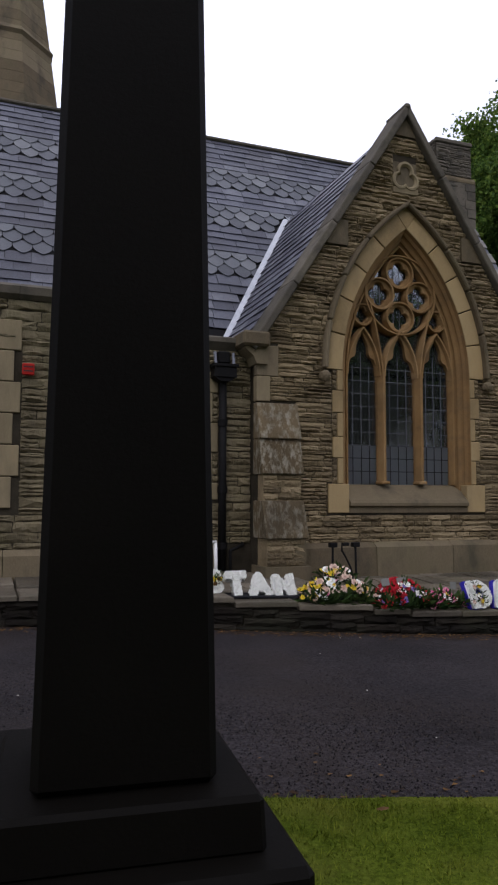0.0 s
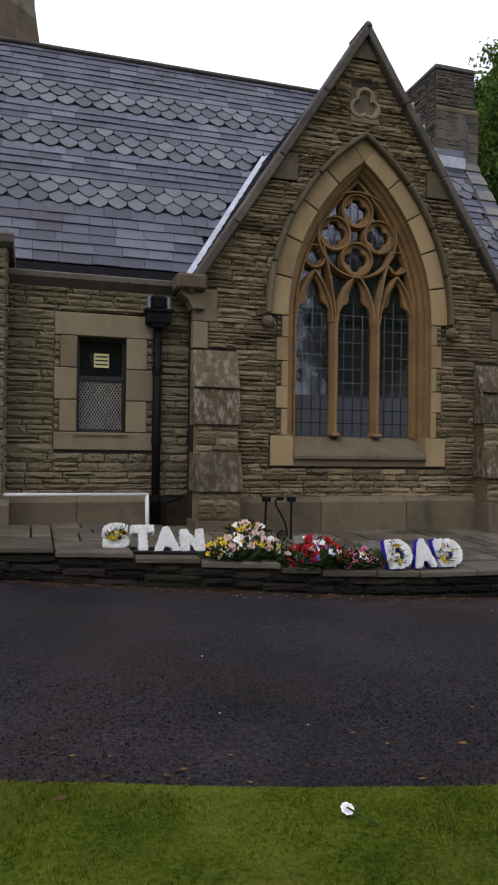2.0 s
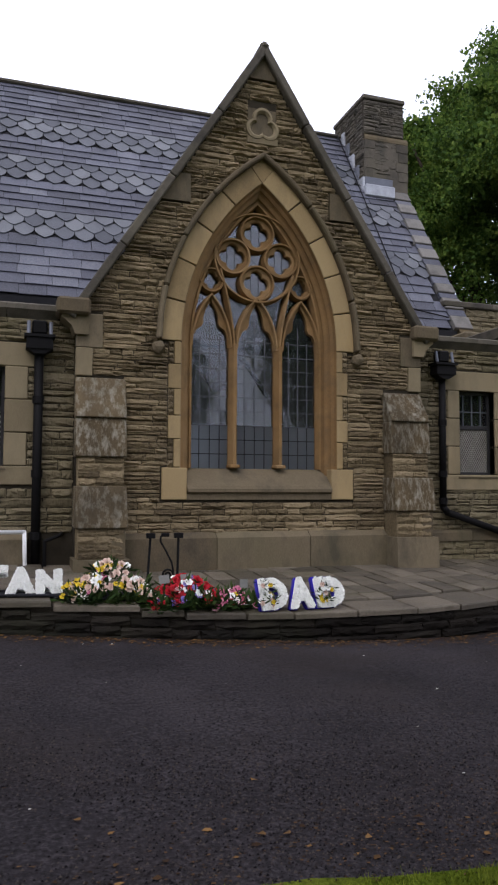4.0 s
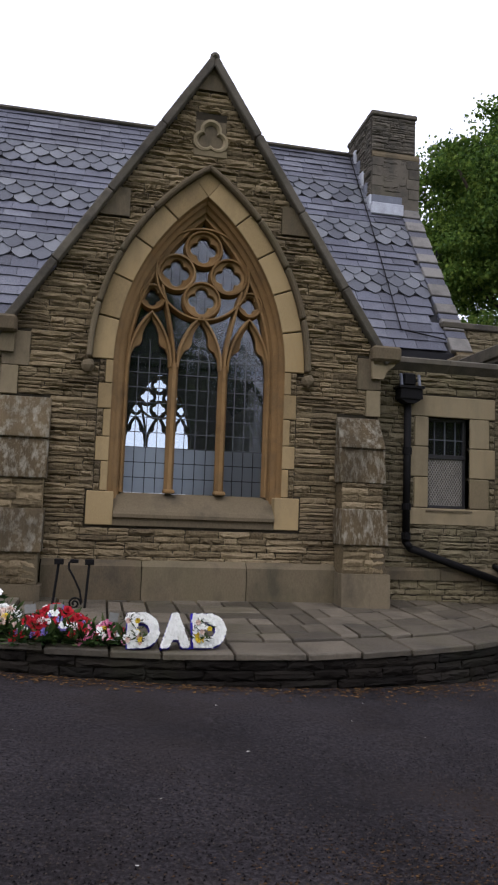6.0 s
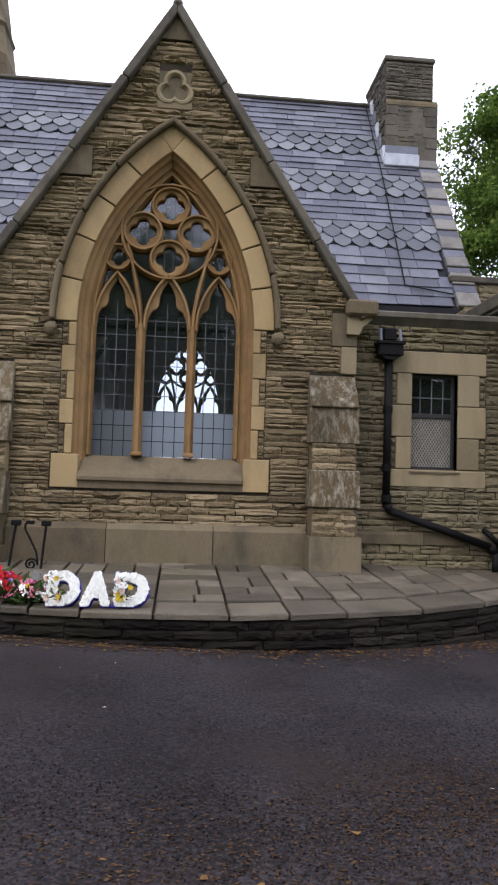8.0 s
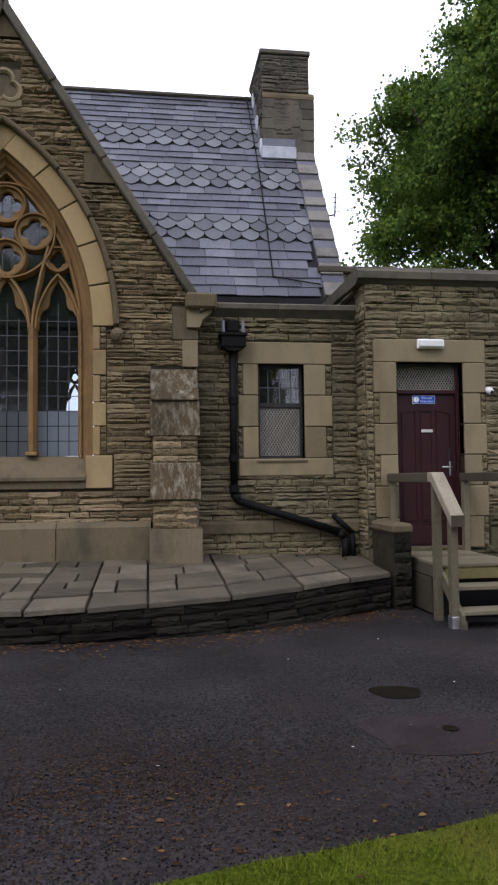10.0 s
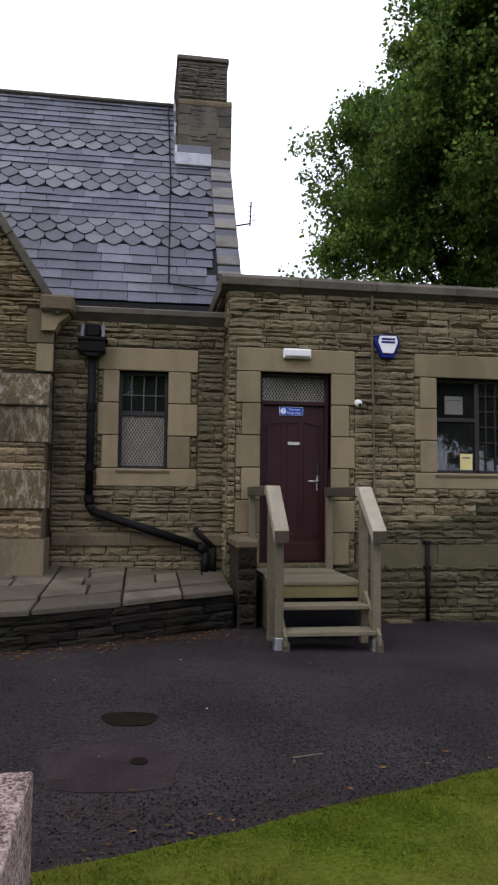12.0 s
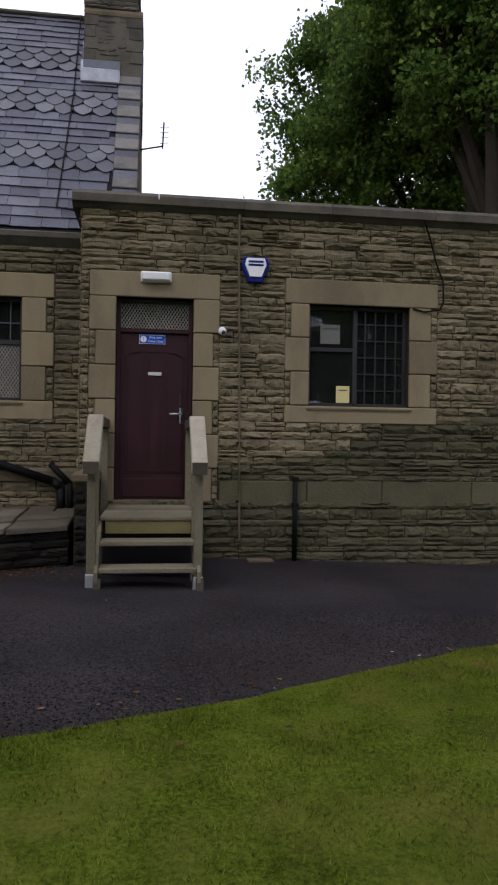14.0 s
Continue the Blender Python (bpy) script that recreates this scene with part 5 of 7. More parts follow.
ant = thing("aerial", "small metal roof aerial on a thin mast", "aerial")
part("mast", rod(bmesh.new(), (10.9, 14.0, 6.75), (11.35, 14.0, 6.85), 0.015), IRON, ant)
part("boom", rod(bmesh.new(), (11.35, 14.0, 6.8), (11.37, 14.0, 7.3), 0.014), IRON, ant)
for i in range(4):
    part("element", rod(bmesh.new(), (11.3, 14.0, 6.9 + 0.1 * i), (11.46, 14.0, 6.92 + 0.1 * i), 0.006), IRON, ant)

# ---- raised pavement with its retaining wall ----
pavement = new("pavement")
tagged(pavement, "raised stone-flagged path round the chapel with leafy joints", "pavement", kind="structure")


def pe(x):
    return smooth_curve(PAVE_EDGE, x)


def flag(x0, x1, ya0, ya1, yb0, yb1, z_a, z_b, thick):
    """One flagstone between two lines across the path."""
    g = 0.012
    j = [rng.uniform(-0.006, 0.006) for _ in range(4)]
    top = [(x0 + g, ya0 + g, z_a + j[0]), (x1 - g, ya1 + g, z_a + j[1]), (x1 - g, yb1 - g, z_b + j[2]), (x0 + g, yb0 - g, z_b + j[3])]
    bm = bmesh.new()
    va = [bm.verts.new((p[0], p[1], p[2] - thick)) for p in top]
    vb = [bm.verts.new((p[0], p[1], p[2] - 0.012)) for p in top]
    cx, cy = sum(p[0] for p in top) / 4, sum(p[1] for p in top) / 4
    vc = [bm.verts.new((p[0] + (cx - p[0]) * 0.03, p[1] + (cy - p[1]) * 0.03, p[2])) for p in top]
    for a, b in ((va, vb), (vb, vc)):
        for i in range(4):
            bm.faces.new((a[i], a[(i + 1) % 4], b[(i + 1) % 4], b[i]))
    bm.faces.new(vc), bm.faces.new(va[::-1])
    bmesh.ops.recalc_face_normals(bm, faces=bm.faces[:])
    part("flagstone", bm, PAVING, pavement)


x = -6.0
while x < 10.34:
    x1 = min(x + rng.uniform(0.38, 0.8), 10.36)
    w0, w1 = [AY + 0.02 if q > 1.1 else NY + 0.02 for q in (x, x1)]
    d0 = rng.uniform(0.4, 0.65)
    flag(x, x1, pe(x) - 0.05, pe(x1) - 0.05, min(pe(x) + d0, w0), min(pe(x1) + d0, w1), pave_z(x), pave_z(x) + 0.015, 0.055)
    y0 = d0
    while pe(x) + y0 < w0 - 0.1:
        d = rng.uniform(0.3, 0.6)
        if w0 - pe(x) - y0 - d < 0.3:
            d = w0 - pe(x) - y0
        s_ = lambda yy: 0.015 + 0.045 * yy
        xm = x + (x1 - x) * rng.uniform(0.35, 0.65)
        a1 = min(pe(x1) + y0, w1)
        b1 = min(pe(x1) + y0 + d, w1)
        if rng.random() < 0.75:
            ym = (pe(x) + y0 + a1) / 2
            yn = (pe(x) + y0 + d + b1) / 2
            flag(x, xm, pe(x) + y0, ym, pe(x) + y0 + d, yn, pave_z(x) + s_(y0), pave_z(x) + s_(y0 + d), 0.06)
            flag(xm, x1, ym, a1, yn, b1, pave_z(x) + s_(y0), pave_z(x) + s_(y0 + d), 0.06)
        else:
            flag(x, x1, pe(x) + y0, a1, pe(x) + y0 + d, b1, pave_z(x) + s_(y0), pave_z(x) + s_(y0 + d), 0.06)
        y0 += d
    x = x1
# earth core under the flags
v, f = [], []
xs_ = [-8 + 0.25 * i for i in range(74)]
for x in xs_:
    x = min(x, 10.36)
    e = pe(x) + 0.03
    v += [(x, e, -0.4), (x, e, pave_z(x) - 0.03), (x, 9.5, pave_z(x) + 0.05), (x, 9.5, -0.4)]
for i in range(len(xs_) - 1):
    for j in range(3):
        f.append((i * 4 + j, i * 4 + j + 1, (i + 1) * 4 + j + 1, (i + 1) * 4 + j))
f.append((len(v) - 4, len(v) - 3, len(v) - 2, len(v) - 1))
retaining = mesh_from("wall_retaining", v, f, MORTAR)
tagged(retaining, "low damp retaining wall of thin coursed stone, shadow darkened into its colour", kind="structure")
for row in range(6):
    x = -6.0 + rng.uniform(0, 0.3)
    while x < 10.3:
        L = rng.uniform(0.25, 0.6)
        xm = x + L / 2
        top = pave_z(xm) - 0.06
        h = 0.088
        zc = top - h * (row + 0.5)
        if zc + h / 2 > ground_z(xm, pe(xm)) - 0.02:
            a, b = Vector((x, pe(x), 0)), Vector((min(x + L, 10.36), pe(min(x + L, 10.36)), 0))
            ang = math.atan2(b.y - a.y, b.x - a.x)
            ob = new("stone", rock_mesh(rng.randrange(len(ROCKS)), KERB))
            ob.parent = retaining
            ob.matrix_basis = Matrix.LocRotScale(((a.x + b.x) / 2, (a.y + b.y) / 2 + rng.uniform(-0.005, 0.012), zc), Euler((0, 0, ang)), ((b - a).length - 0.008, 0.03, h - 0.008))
        x += L

pier = thing("gate_pier", "short stone pier with sloped cap at the end of the pavement", "pier")
part("shaft", boxed(10.41, 10.62, 8.12, 8.92, -0.1, 0.86), MORTAR, pier)
part("cap", bevelled(boxed(10.38, 10.64, 8.08, 8.93, 0.86, 0.98), 0.03), ASHLAR_GREY, pier, "weathered cap stone")
lay_stones(pier, courses(-0.05, 0.86, 0.13, lambda z: [(10.41, 10.62)], (0.1, 0.21)), KERB, 8.12, 0.03, (10.5, 0.5))

# ---- timber steps at the door ----
stair = thing("timber_steps", "weathered timber steps with two stout handrails up to the door", "steps")
LX, RX_ = 10.75, 11.63
for i, (z, y0, y1) in enumerate(((0.15, 7.0, 7.28), (0.365, 7.25, 7.52))):
    part("tread", boxed(LX - 0.01, RX_ + 0.01, y0, y1, z - 0.045, z, 0.006), TIMBER, stair, "worn timber tread")
for i in range(8):
    y0 = 7.5 + i * 0.18
    part("landing_board", boxed(LX - 0.03, RX_ + 0.03, y0, y0 + 0.172, 0.535, 0.57, 0.004), TIMBER, stair)
part("riser_board", boxed(LX + 0.02, RX_ - 0.02, 7.515, 7.545, 0.405, 0.532, 0.004), TIMBER_ALGAE, stair, "front board with green algae")
for x in (LX - 0.045, RX_ + 0.012):
    bm = prism(bmesh.new(), [(6.95, 0.02), (7.03, 0.02), (7.6, 0.45), (7.6, 0.53), (7.49, 0.53), (6.95, 0.12)], "x", x, x + 0.033)
    part("stringer", bm, TIMBER, stair, "pale worn stringer board")
    part("stringer_foot", boxed(x - 0.006, x + 0.06, 6.96, 7.06, ground_z(x, 7.0) - 0.01, 0.06, 0.004), TIMBER_DARK, stair, "dark block under the stringer")
    part("bearer", boxed(x, x + 0.05, 7.61, 8.9, 0.41, 0.53, 0.004), TIMBER_DARK, stair)
# added dark sheet: stands in for the deep shade behind the treads
part("back_board", boxed(LX - 0.02, RX_ + 0.02, 7.66, 7.7, -0.03, 0.53, 0.004), ROOF_DARK, stair, "added dark sheet standing in for the shade under the landing")
for s, x in ((-1, LX - 0.03), (1, RX_ + 0.03)):
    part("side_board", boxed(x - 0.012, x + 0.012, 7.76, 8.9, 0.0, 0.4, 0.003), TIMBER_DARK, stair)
for s, x in ((-1, 10.672), (1, 11.652)):
    gz = ground_z(x, 7.1)
    post = part("post", boxed(x - 0.04, x + 0.04, 7.02, 7.11, gz, 1.13, 0.006), TIMBER, stair)
    part("post_shoe", boxed(x - 0.047, x + 0.047, 7.01, 7.12, gz - 0.01, gz + 0.12, 0.004), STEEL, post, "grey metal post shoe")
    part("post", boxed(x - 0.04, x + 0.04, 7.43, 7.52, gz, 1.46, 0.006), TIMBER, stair)
    part("post", boxed(x - 0.04, x + 0.04, 8.85, 8.94, 0.3, 1.46, 0.006), TIMBER, stair)
    bm = prism(bmesh.new(), [(6.93, 1.01), (6.93, 1.132), (7.42, 1.57), (7.53, 1.57), (7.53, 1.47), (7.44, 1.46)], "x", x - 0.074, x + 0.074)
    part("handrail", bevelled(bm, 0.008), TIMBER_PALE, stair, "sloping pale timber handrail with a dark end")
    part("end_grain", boxed(x - 0.07, x + 0.07, 6.918, 6.932, 1.015, 1.128), TIMBER_DARK, stair)
    part("top_rail", boxed(x - 0.05, x + 0.05, 7.53, 8.95, 1.46, 1.57, 0.008), TIMBER_DARK, stair)

# ---- pipes and rails ----
def hopper(name, x, y, z, label):
    t = thing(name, label, "drainpipe", "cast-iron drainpipes")
    bm = bmesh.new()
    prism(bm, [(x - 0.16, z + 0.06), (x + 0.16, z + 0.06), (x + 0.15, z + 0.22), (x - 0.15, z + 0.22)], "y", y - 0.14, y + 0.06)
    prism(bm, [(x - 0.06, z), (x + 0.06, z), (x + 0.155, z + 0.06), (x - 0.155, z + 0.06)], "y", y - 0.12, y + 0.05)
    box(bm, x - 0.18, x + 0.18, y - 0.16, y + 0.07, z + 0.2, z + 0.235)
    part("hopper_head", bm, IRON, t)
    part("outlet", boxed(x - 0.09, x + 0.09, y - 0.08, y + 0.1, z + 0.25, z + 0.42, 0.02), IRON, t, "square lead outlet through the wall")
    for s in (-1, 1):
        part("bracket", rod(bmesh.new(), (x + s * 0.13, y - 0.1, z + 0.23), (x + s * 0.13, y - 0.06, z + 0.4), 0.022), LEAD_DULL, t)
    return t


t1 = hopper("drainpipe", 2.99, AY - 0.08, 3.2, "black cast-iron drainpipe with square hopper beside the buttress")
part("pipe", rod(bmesh.new(), (2.99, AY - 0.09, 3.22), (2.99, AY - 0.09, 0.5), 0.055, 12), IRON, t1, "", True)
for z in (2.6, 1.7, 0.95):
    part("collar", rod(bmesh.new(), (2.99, AY - 0.09, z), (2.99, AY - 0.09, z + 0.09), 0.068, 12), IRON, t1)
part("waste_pipe", pipe(bmesh.new(), [(3.3, AY - 0.02, 1.02), (3.28, AY - 0.1, 1.0), (3.1, AY - 0.12, 0.93), (3.1, AY - 0.12, 0.5)], 0.022), IRON, t1)
t2 = hopper("drainpipe", 8.68, AY - 0.08, 3.18, "black cast-iron drainpipe with square hopper and slanting foot")
part("pipe", pipe(bmesh.new(), [(8.68, AY - 0.09, 3.2), (8.68, AY - 0.09, 1.32), (8.74, AY - 0.1, 1.24), (10.05, AY - 0.11, 0.82), (10.14, AY - 0.11, 0.74), (10.14, AY - 0.11, 0.44)], 0.05, 12), IRON, t2, "", True)
for z in (2.5, 1.75, 1.36):
    part("collar", rod(bmesh.new(), (8.68, AY - 0.09, z), (8.68, AY - 0.09, z + 0.09), 0.063, 12), IRON, t2)
t3 = thing("waste_pipe", "short black waste pipe bending down the wall", "pipe")
part("pipe", pipe(bmesh.new(), [(10.02, AY + 0.02, 1.02), (10.02, AY - 0.08, 1.01), (10.24, AY - 0.1, 0.8), (10.25, AY - 0.1, 0.44)], 0.035, 10), IRON, t3, "", True)
t4 = thing("vent_pipe", "slim black upright pipe against the annex wall", "pipe")
part("pipe", rod(bmesh.new(), (12.94, NY - 0.07, ground_z(12.9, 8.9) - 0.02), (12.94, NY - 0.07, 0.9), 0.03, 10), IRON, t4, "", True)
for z in (0.55, 0.86):
    part("clip", boxed(12.9, 12.98, NY - 0.1, NY - 0.01, z, z + 0.05, 0.004), IRON, t4)
rail = thing("pipe_rail", "white painted metal pipe rail beside the wall", "rail")
part("rail", pipe(bmesh.new(), [(-4.0, 8.72, 1.1), (2.86, 9.16, 1.05), (2.88, 9.16, 0.45)], 0.025, 10), WHITE_PAINT, rail, "", True)
part("foot", rod(bmesh.new(), (2.88, 9.16, 0.42), (2.88, 9.16, 0.46), 0.06, 12), WHITE_PAINT, rail)
part("support", rod(bmesh.new(), (-1.5, 8.88, 0.5), (-1.5, 8.88, 1.08), 0.025, 10), WHITE_PAINT, rail)

# ---- fittings on the annexes ----
lamp = thing("bulkhead_light", "white oblong outdoor light over the door", "light")
part("housing", boxed(11.06, 11.42, NY - 0.07, NY - 0.025, 3.19, 3.32, 0.012), PLASTIC_WHITE, lamp)
part("diffuser", boxed(11.07, 11.41, NY - 0.12, NY - 0.07, 3.2, 3.31, 0.02), PLASTIC_WHITE, lamp)
alarm = thing("alarm_box", "white and blue alarm box on the annex wall", "alarm")
bm = prism(bmesh.new(), [(12.34, 3.24), (12.5, 3.24), (12.59, 3.44), (12.56, 3.54), (12.28, 3.54), (12.25, 3.44)], "y", NY - 0.08, NY)
part("base", bevelled(bm, 0.01), PLASTIC_BLUE, alarm)
bm = prism(bmesh.new(), [(12.35, 3.3), (12.49, 3.3), (12.55, 3.45), (12.53, 3.525), (12.31, 3.525), (12.29, 3.45)], "y", NY - 0.1, NY - 0.08)
part("cover", bevelled(bm, 0.006), PLASTIC_WHITE, alarm)
for i in range(2):
    part("writing_line", boxed(12.33, 12.51, NY - 0.104, NY - 0.1, 3.43 + 0.04 * i, 3.455 + 0.04 * i), PLASTIC_BLUE, alarm)
cctv = thing("dome_camera", "small white dome camera with dark eye", "camera")
bm = bmesh.new()
bmesh.ops.create_uvsphere(bm, u_segments=16, v_segments=10, radius=0.048)
bmesh.ops.translate(bm, vec=(12.03, NY - 0.08, 2.64), verts=bm.verts[:])
part("dome", bm, PLASTIC_WHITE, cctv, "", True)
bm = bmesh.new()
bmesh.ops.create_uvsphere(bm, u_segments=12, v_segments=8, radius=0.025)
bmesh.ops.translate(bm, vec=(12.04, NY - 0.118, 2.62), verts=bm.verts[:])
part("lens", bm, FRAME_DARK, cctv, "dark lens", True)
part("mount", rod(bmesh.new(), (12.03, NY - 0.05, 2.66), (12.03, NY + 0.0, 2.66), 0.04, 12), PLASTIC_WHITE, cctv)
cable = thing("wall_cable", "grey cable conduit running down the annex wall", "cable")
part("conduit", pipe(bmesh.new(), [(12.22, NY - 0.05, 4.05), (12.22, NY - 0.05, 3.5), (12.24, NY - 0.05, 2.4), (12.27, NY - 0.05, 0.15)], 0.014, 6), ASHLAR_GREY, cable)
for z in (3.9, 2.9, 2.1, 1.3, 0.6):
    part("clip", boxed(12.22, 12.27, NY - 0.06, NY - 0.01, z, z + 0.025), IRON, cable)
cable2 = thing("loose_cable", "black cable looping from parapet to window head", "cable")
part("cable", pipe(bmesh.new(), [(14.5, NY - 0.11, 4.1), (14.6, NY - 0.06, 3.9), (14.68, NY - 0.06, 3.6), (14.78, NY - 0.06, 3.35), (14.79, NY - 0.05, 3.1), (14.74, NY - 0.06, 3.0), (14.55, NY - 0.05, 2.97), (14.4, NY - 0.04, 3.01)], 0.011, 6), IRON, cable2)
red = thing("red_box", "small red box fixed on the western annex wall", "box")
part("case", boxed(0.36, 0.5, NY - 0.09, NY - 0.03, 3.08, 3.22, 0.01), RED_BOX, red)
for i in range(2):
    part("slot", boxed(0.375, 0.485, NY - 0.094, NY - 0.09, 3.12 + 0.05 * i, 3.135 + 0.05 * i), FRAME_DARK, red)
z, k = 1.5, 0
while z < 3.4:
    wq = (0.0, 0.08)[k % 2]
    part("jamb_stone", boxed(-0.2, 0.27 + wq, NY - 0.03, NY + 0.1, z + 0.004, z + 0.37, 0.01), ASHLAR, annex_w)
    z += 0.375
    k += 1
slab = thing("loose_slab", "small grey slab lying against the wall foot", "slab")
part("slab", boxed(12.35, 12.65, 8.65, 8.85, ground_z(12.5, 8.7) + 0.0, ground_z(12.5, 8.7) + 0.03, 0.008), ASHLAR_GREY, slab)


def flat_patch(name, pts, material, label, lift):
    v = [(x, y, ground_z(x, y) + lift) for x, y in pts]
    b = len(v)
    v += [(p[0], p[1], p[2] - 0.03) for p in v]
    ob = mesh_from(name, v, [tuple(range(b))] + [(i, i + b, (i + 1) % b + b, (i + 1) % b) for i in range(b)], material)
    return tagged(ob, label, kind="structure")


flat_patch("road_hollow", [(9.28 + 0.175 * math.cos(a) * (1 + 0.12 * math.sin(3 * a)), 4.86 + 0.17 * math.sin(a) * (1 + 0.15 * math.cos(2 * a))) for a in (2 * math.pi * i / 20 for i in range(20))], DIRT, "dark sunken earthy hollow in the asphalt", 0.006)
flat_patch("road_patch", [(9.2 + (0.36 + 0.03 * math.sin(5 * a) + 0.02 * math.sin(11 * a)) * math.copysign(abs(math.cos(a)) ** 0.45, math.cos(a)), 4.03 + (0.31 + 0.025 * math.cos(4 * a)) * math.copysign(abs(math.sin(a)) ** 0.45, math.sin(a))) for a in (2 * math.pi * i / 48 for i in range(48))], PATCH, "reddish patch of relaid asphalt", 0.005)
flat_patch("road_valve", [(9.343 + 0.048 * math.cos(a), 4.095 + 0.05 * math.sin(a)) for a in (2 * math.pi * i / 12 for i in range(12))], DIRT, "small dark stopcock cover in the asphalt", 0.012)

# smooth band low on the annex wall
x = 12.02
while x < 20:
    L = rng.uniform(0.7, 1.2)
    part("band_stone", boxed(x + 0.004, x + L - 0.004, NY - 0.022, NY + 0.05, 0.548, 0.86, 0.01), BAND, annex, "smooth band stone")
    x += L

# ---- headstones on the lawn ----
def headstone(name, profile, x0, x1, material, label, skew=0.0):
    """An upright slab: its outline in y-z, drawn out from x0 to x1."""
    t = thing(name, label, "headstone", "headstones on the lawn")
    bm = prism(bmesh.new(), profile, "x", x0, x1)
    bmesh.ops.bevel(bm, geom=[e for e in bm.edges if e.calc_face_angle(0) > 0.5], offset=0.006, segments=1, affect="EDGES")
    return t, part("tablet", bm, material, t)


# tapering dark shaft on stepped base
mon = thing("memorial_shaft", "tall dark polished tapering memorial shaft on a stepped base", "memorial", "headstones on the lawn", at=pose(0.009, 0.596, 0, 0, 0, -6))


def frustum(w0, d0, z0, w1, d1, z1, bevel=0.0):
    bm = bmesh.new()
    a = [bm.verts.new((sx * w0, sy * d0, z0)) for sx, sy in ((-1, -1), (1, -1), (1, 1), (-1, 1))]
    b = [bm.verts.new((sx * w1, sy * d1, z1)) for sx, sy in ((-1, -1), (1, -1), (1, 1), (-1, 1))]
    bm.faces.new(a[::-1]), bm.faces.new(b)
    for i in range(4):
        bm.faces.new((a[i], a[(i + 1) % 4], b[(i + 1) % 4], b[i]))
    if bevel:
        bmesh.ops.bevel(bm, geom=bm.edges[:], offset=bevel, segments=1, affect="EDGES")
    return bm


part("shaft", frustum(0.0698, 0.0698, 1.392, 0.0531, 0.0531, 2.244, 0.006), GRANITE_MATT, mon)
part("point", frustum(0.0531, 0.0531, 2.244, 0.003, 0.003, 2.333), GRANITE_MATT, mon)
part("upper_step", frustum(0.101, 0.101, 1.35, 0.099, 0.099, 1.392, 0.004), GRANITE_MATT, mon)
part("lower_step", boxed(-0.14, 0.128, -0.132, 0.25, 1.207, 1.352, 0.006), GRANITE_MATT, mon)
part("pedestal", boxed(-0.13, 0.118, -0.122, 0.24, 0.5, 1.207, 0.008), GRANITE_MATT, mon)
part("plinth", boxed(-0.19, 0.19, -0.19, 0.3, 0.18, 0.5, 0.012), ASHLAR_GREY, mon)

g = ground_z(2.46, 0.6)
curve = [(0.695, 1.332)] + [(0.695 - 0.048 * i / 4, 1.332 - 0.004 * i) for i in range(1, 3)] + [(0.669 - 0.23 * math.sin(radians(a)), 1.329 - 0.134 * (1 - math.cos(radians(a)))) for a in range(8, 88, 8)]
hs, slab_ = headstone("headstone", [(0.695, g)] + curve + [(0.437, g)], 2.3295, 2.375, GRANITE_BLUE, "blue-grey polished headstone with a swept curved top")
writing("The", 0.021, PLASTIC_WHITE, hs, Matrix.Translation((2.3285, 0.655, 1.258)) @ pose(0, 0, 0, 90, 0, -90), 0.001)
writing("Lov", 0.021, PLASTIC_WHITE, hs, Matrix.Translation((2.3285, 0.65, 1.222)) @ pose(0, 0, 0, 90, 0, -90), 0.001)
part("plinth", boxed(2.29, 2.41, 0.38, 0.75, g - 0.05, g + 0.1, 0.01), GRANITE_BLUE, hs)

g = ground_z(8.7, 1.5)
prof = [(1.095, g), (1.095, 1.046), (1.078, 1.054), (1.078, 1.068), (1.098, 1.076), (1.098, 1.096), (1.076, 1.108), (1.076, 1.234), (1.304, 1.32), (1.318, 1.386), (1.522, 1.481), (1.62, 1.481), (1.7, 1.4), (1.72, g)]
hs, slab_ = headstone("headstone", prof, 8.597, 8.763, GRANITE_DARK, "black polished headstone with stepped sloping shoulders")
for i in range(5):
    part("writing_line", boxed(8.594, 8.597, 1.2 + 0.03 * (i % 3), 1.6 - 0.04 * (i % 2), 1.1 - 0.09 * i, 1.106 - 0.09 * i), FRAME_DARK, hs, "line of small engraved letters")
bm = bmesh.new()
rr = random.Random(3)
pts = [(8.715 + (0.026 + 0.01 * rr.random()) * math.cos(a), 1.41 + (0.05 + 0.03 * rr.random()) * math.sin(a)) for a in (2 * math.pi * i / 12 for i in range(12))]
for k_, (dx, dy, q) in enumerate(((0, 0.015, 0.42), (-0.02, -0.045, 0.14), (0.0, -0.055, 0.1))):
    vs = [bm.verts.new((8.715 + dx + (x - 8.715) * q, 1.41 + dy + (y - 1.41) * q, 1.386 + (1.41 + dy + (y - 1.41) * q - 1.318) * 0.4657 + 0.004)) for x, y in pts]
    bm.faces.new(vs)
part("bird_lime", bm, PLASTIC_WHITE, hs, "white splash on the top slope")
part("plinth", boxed(8.55, 8.81, 1.0, 1.8, g - 0.05, g + 0.09, 0.01), GRANITE_DARK, hs)

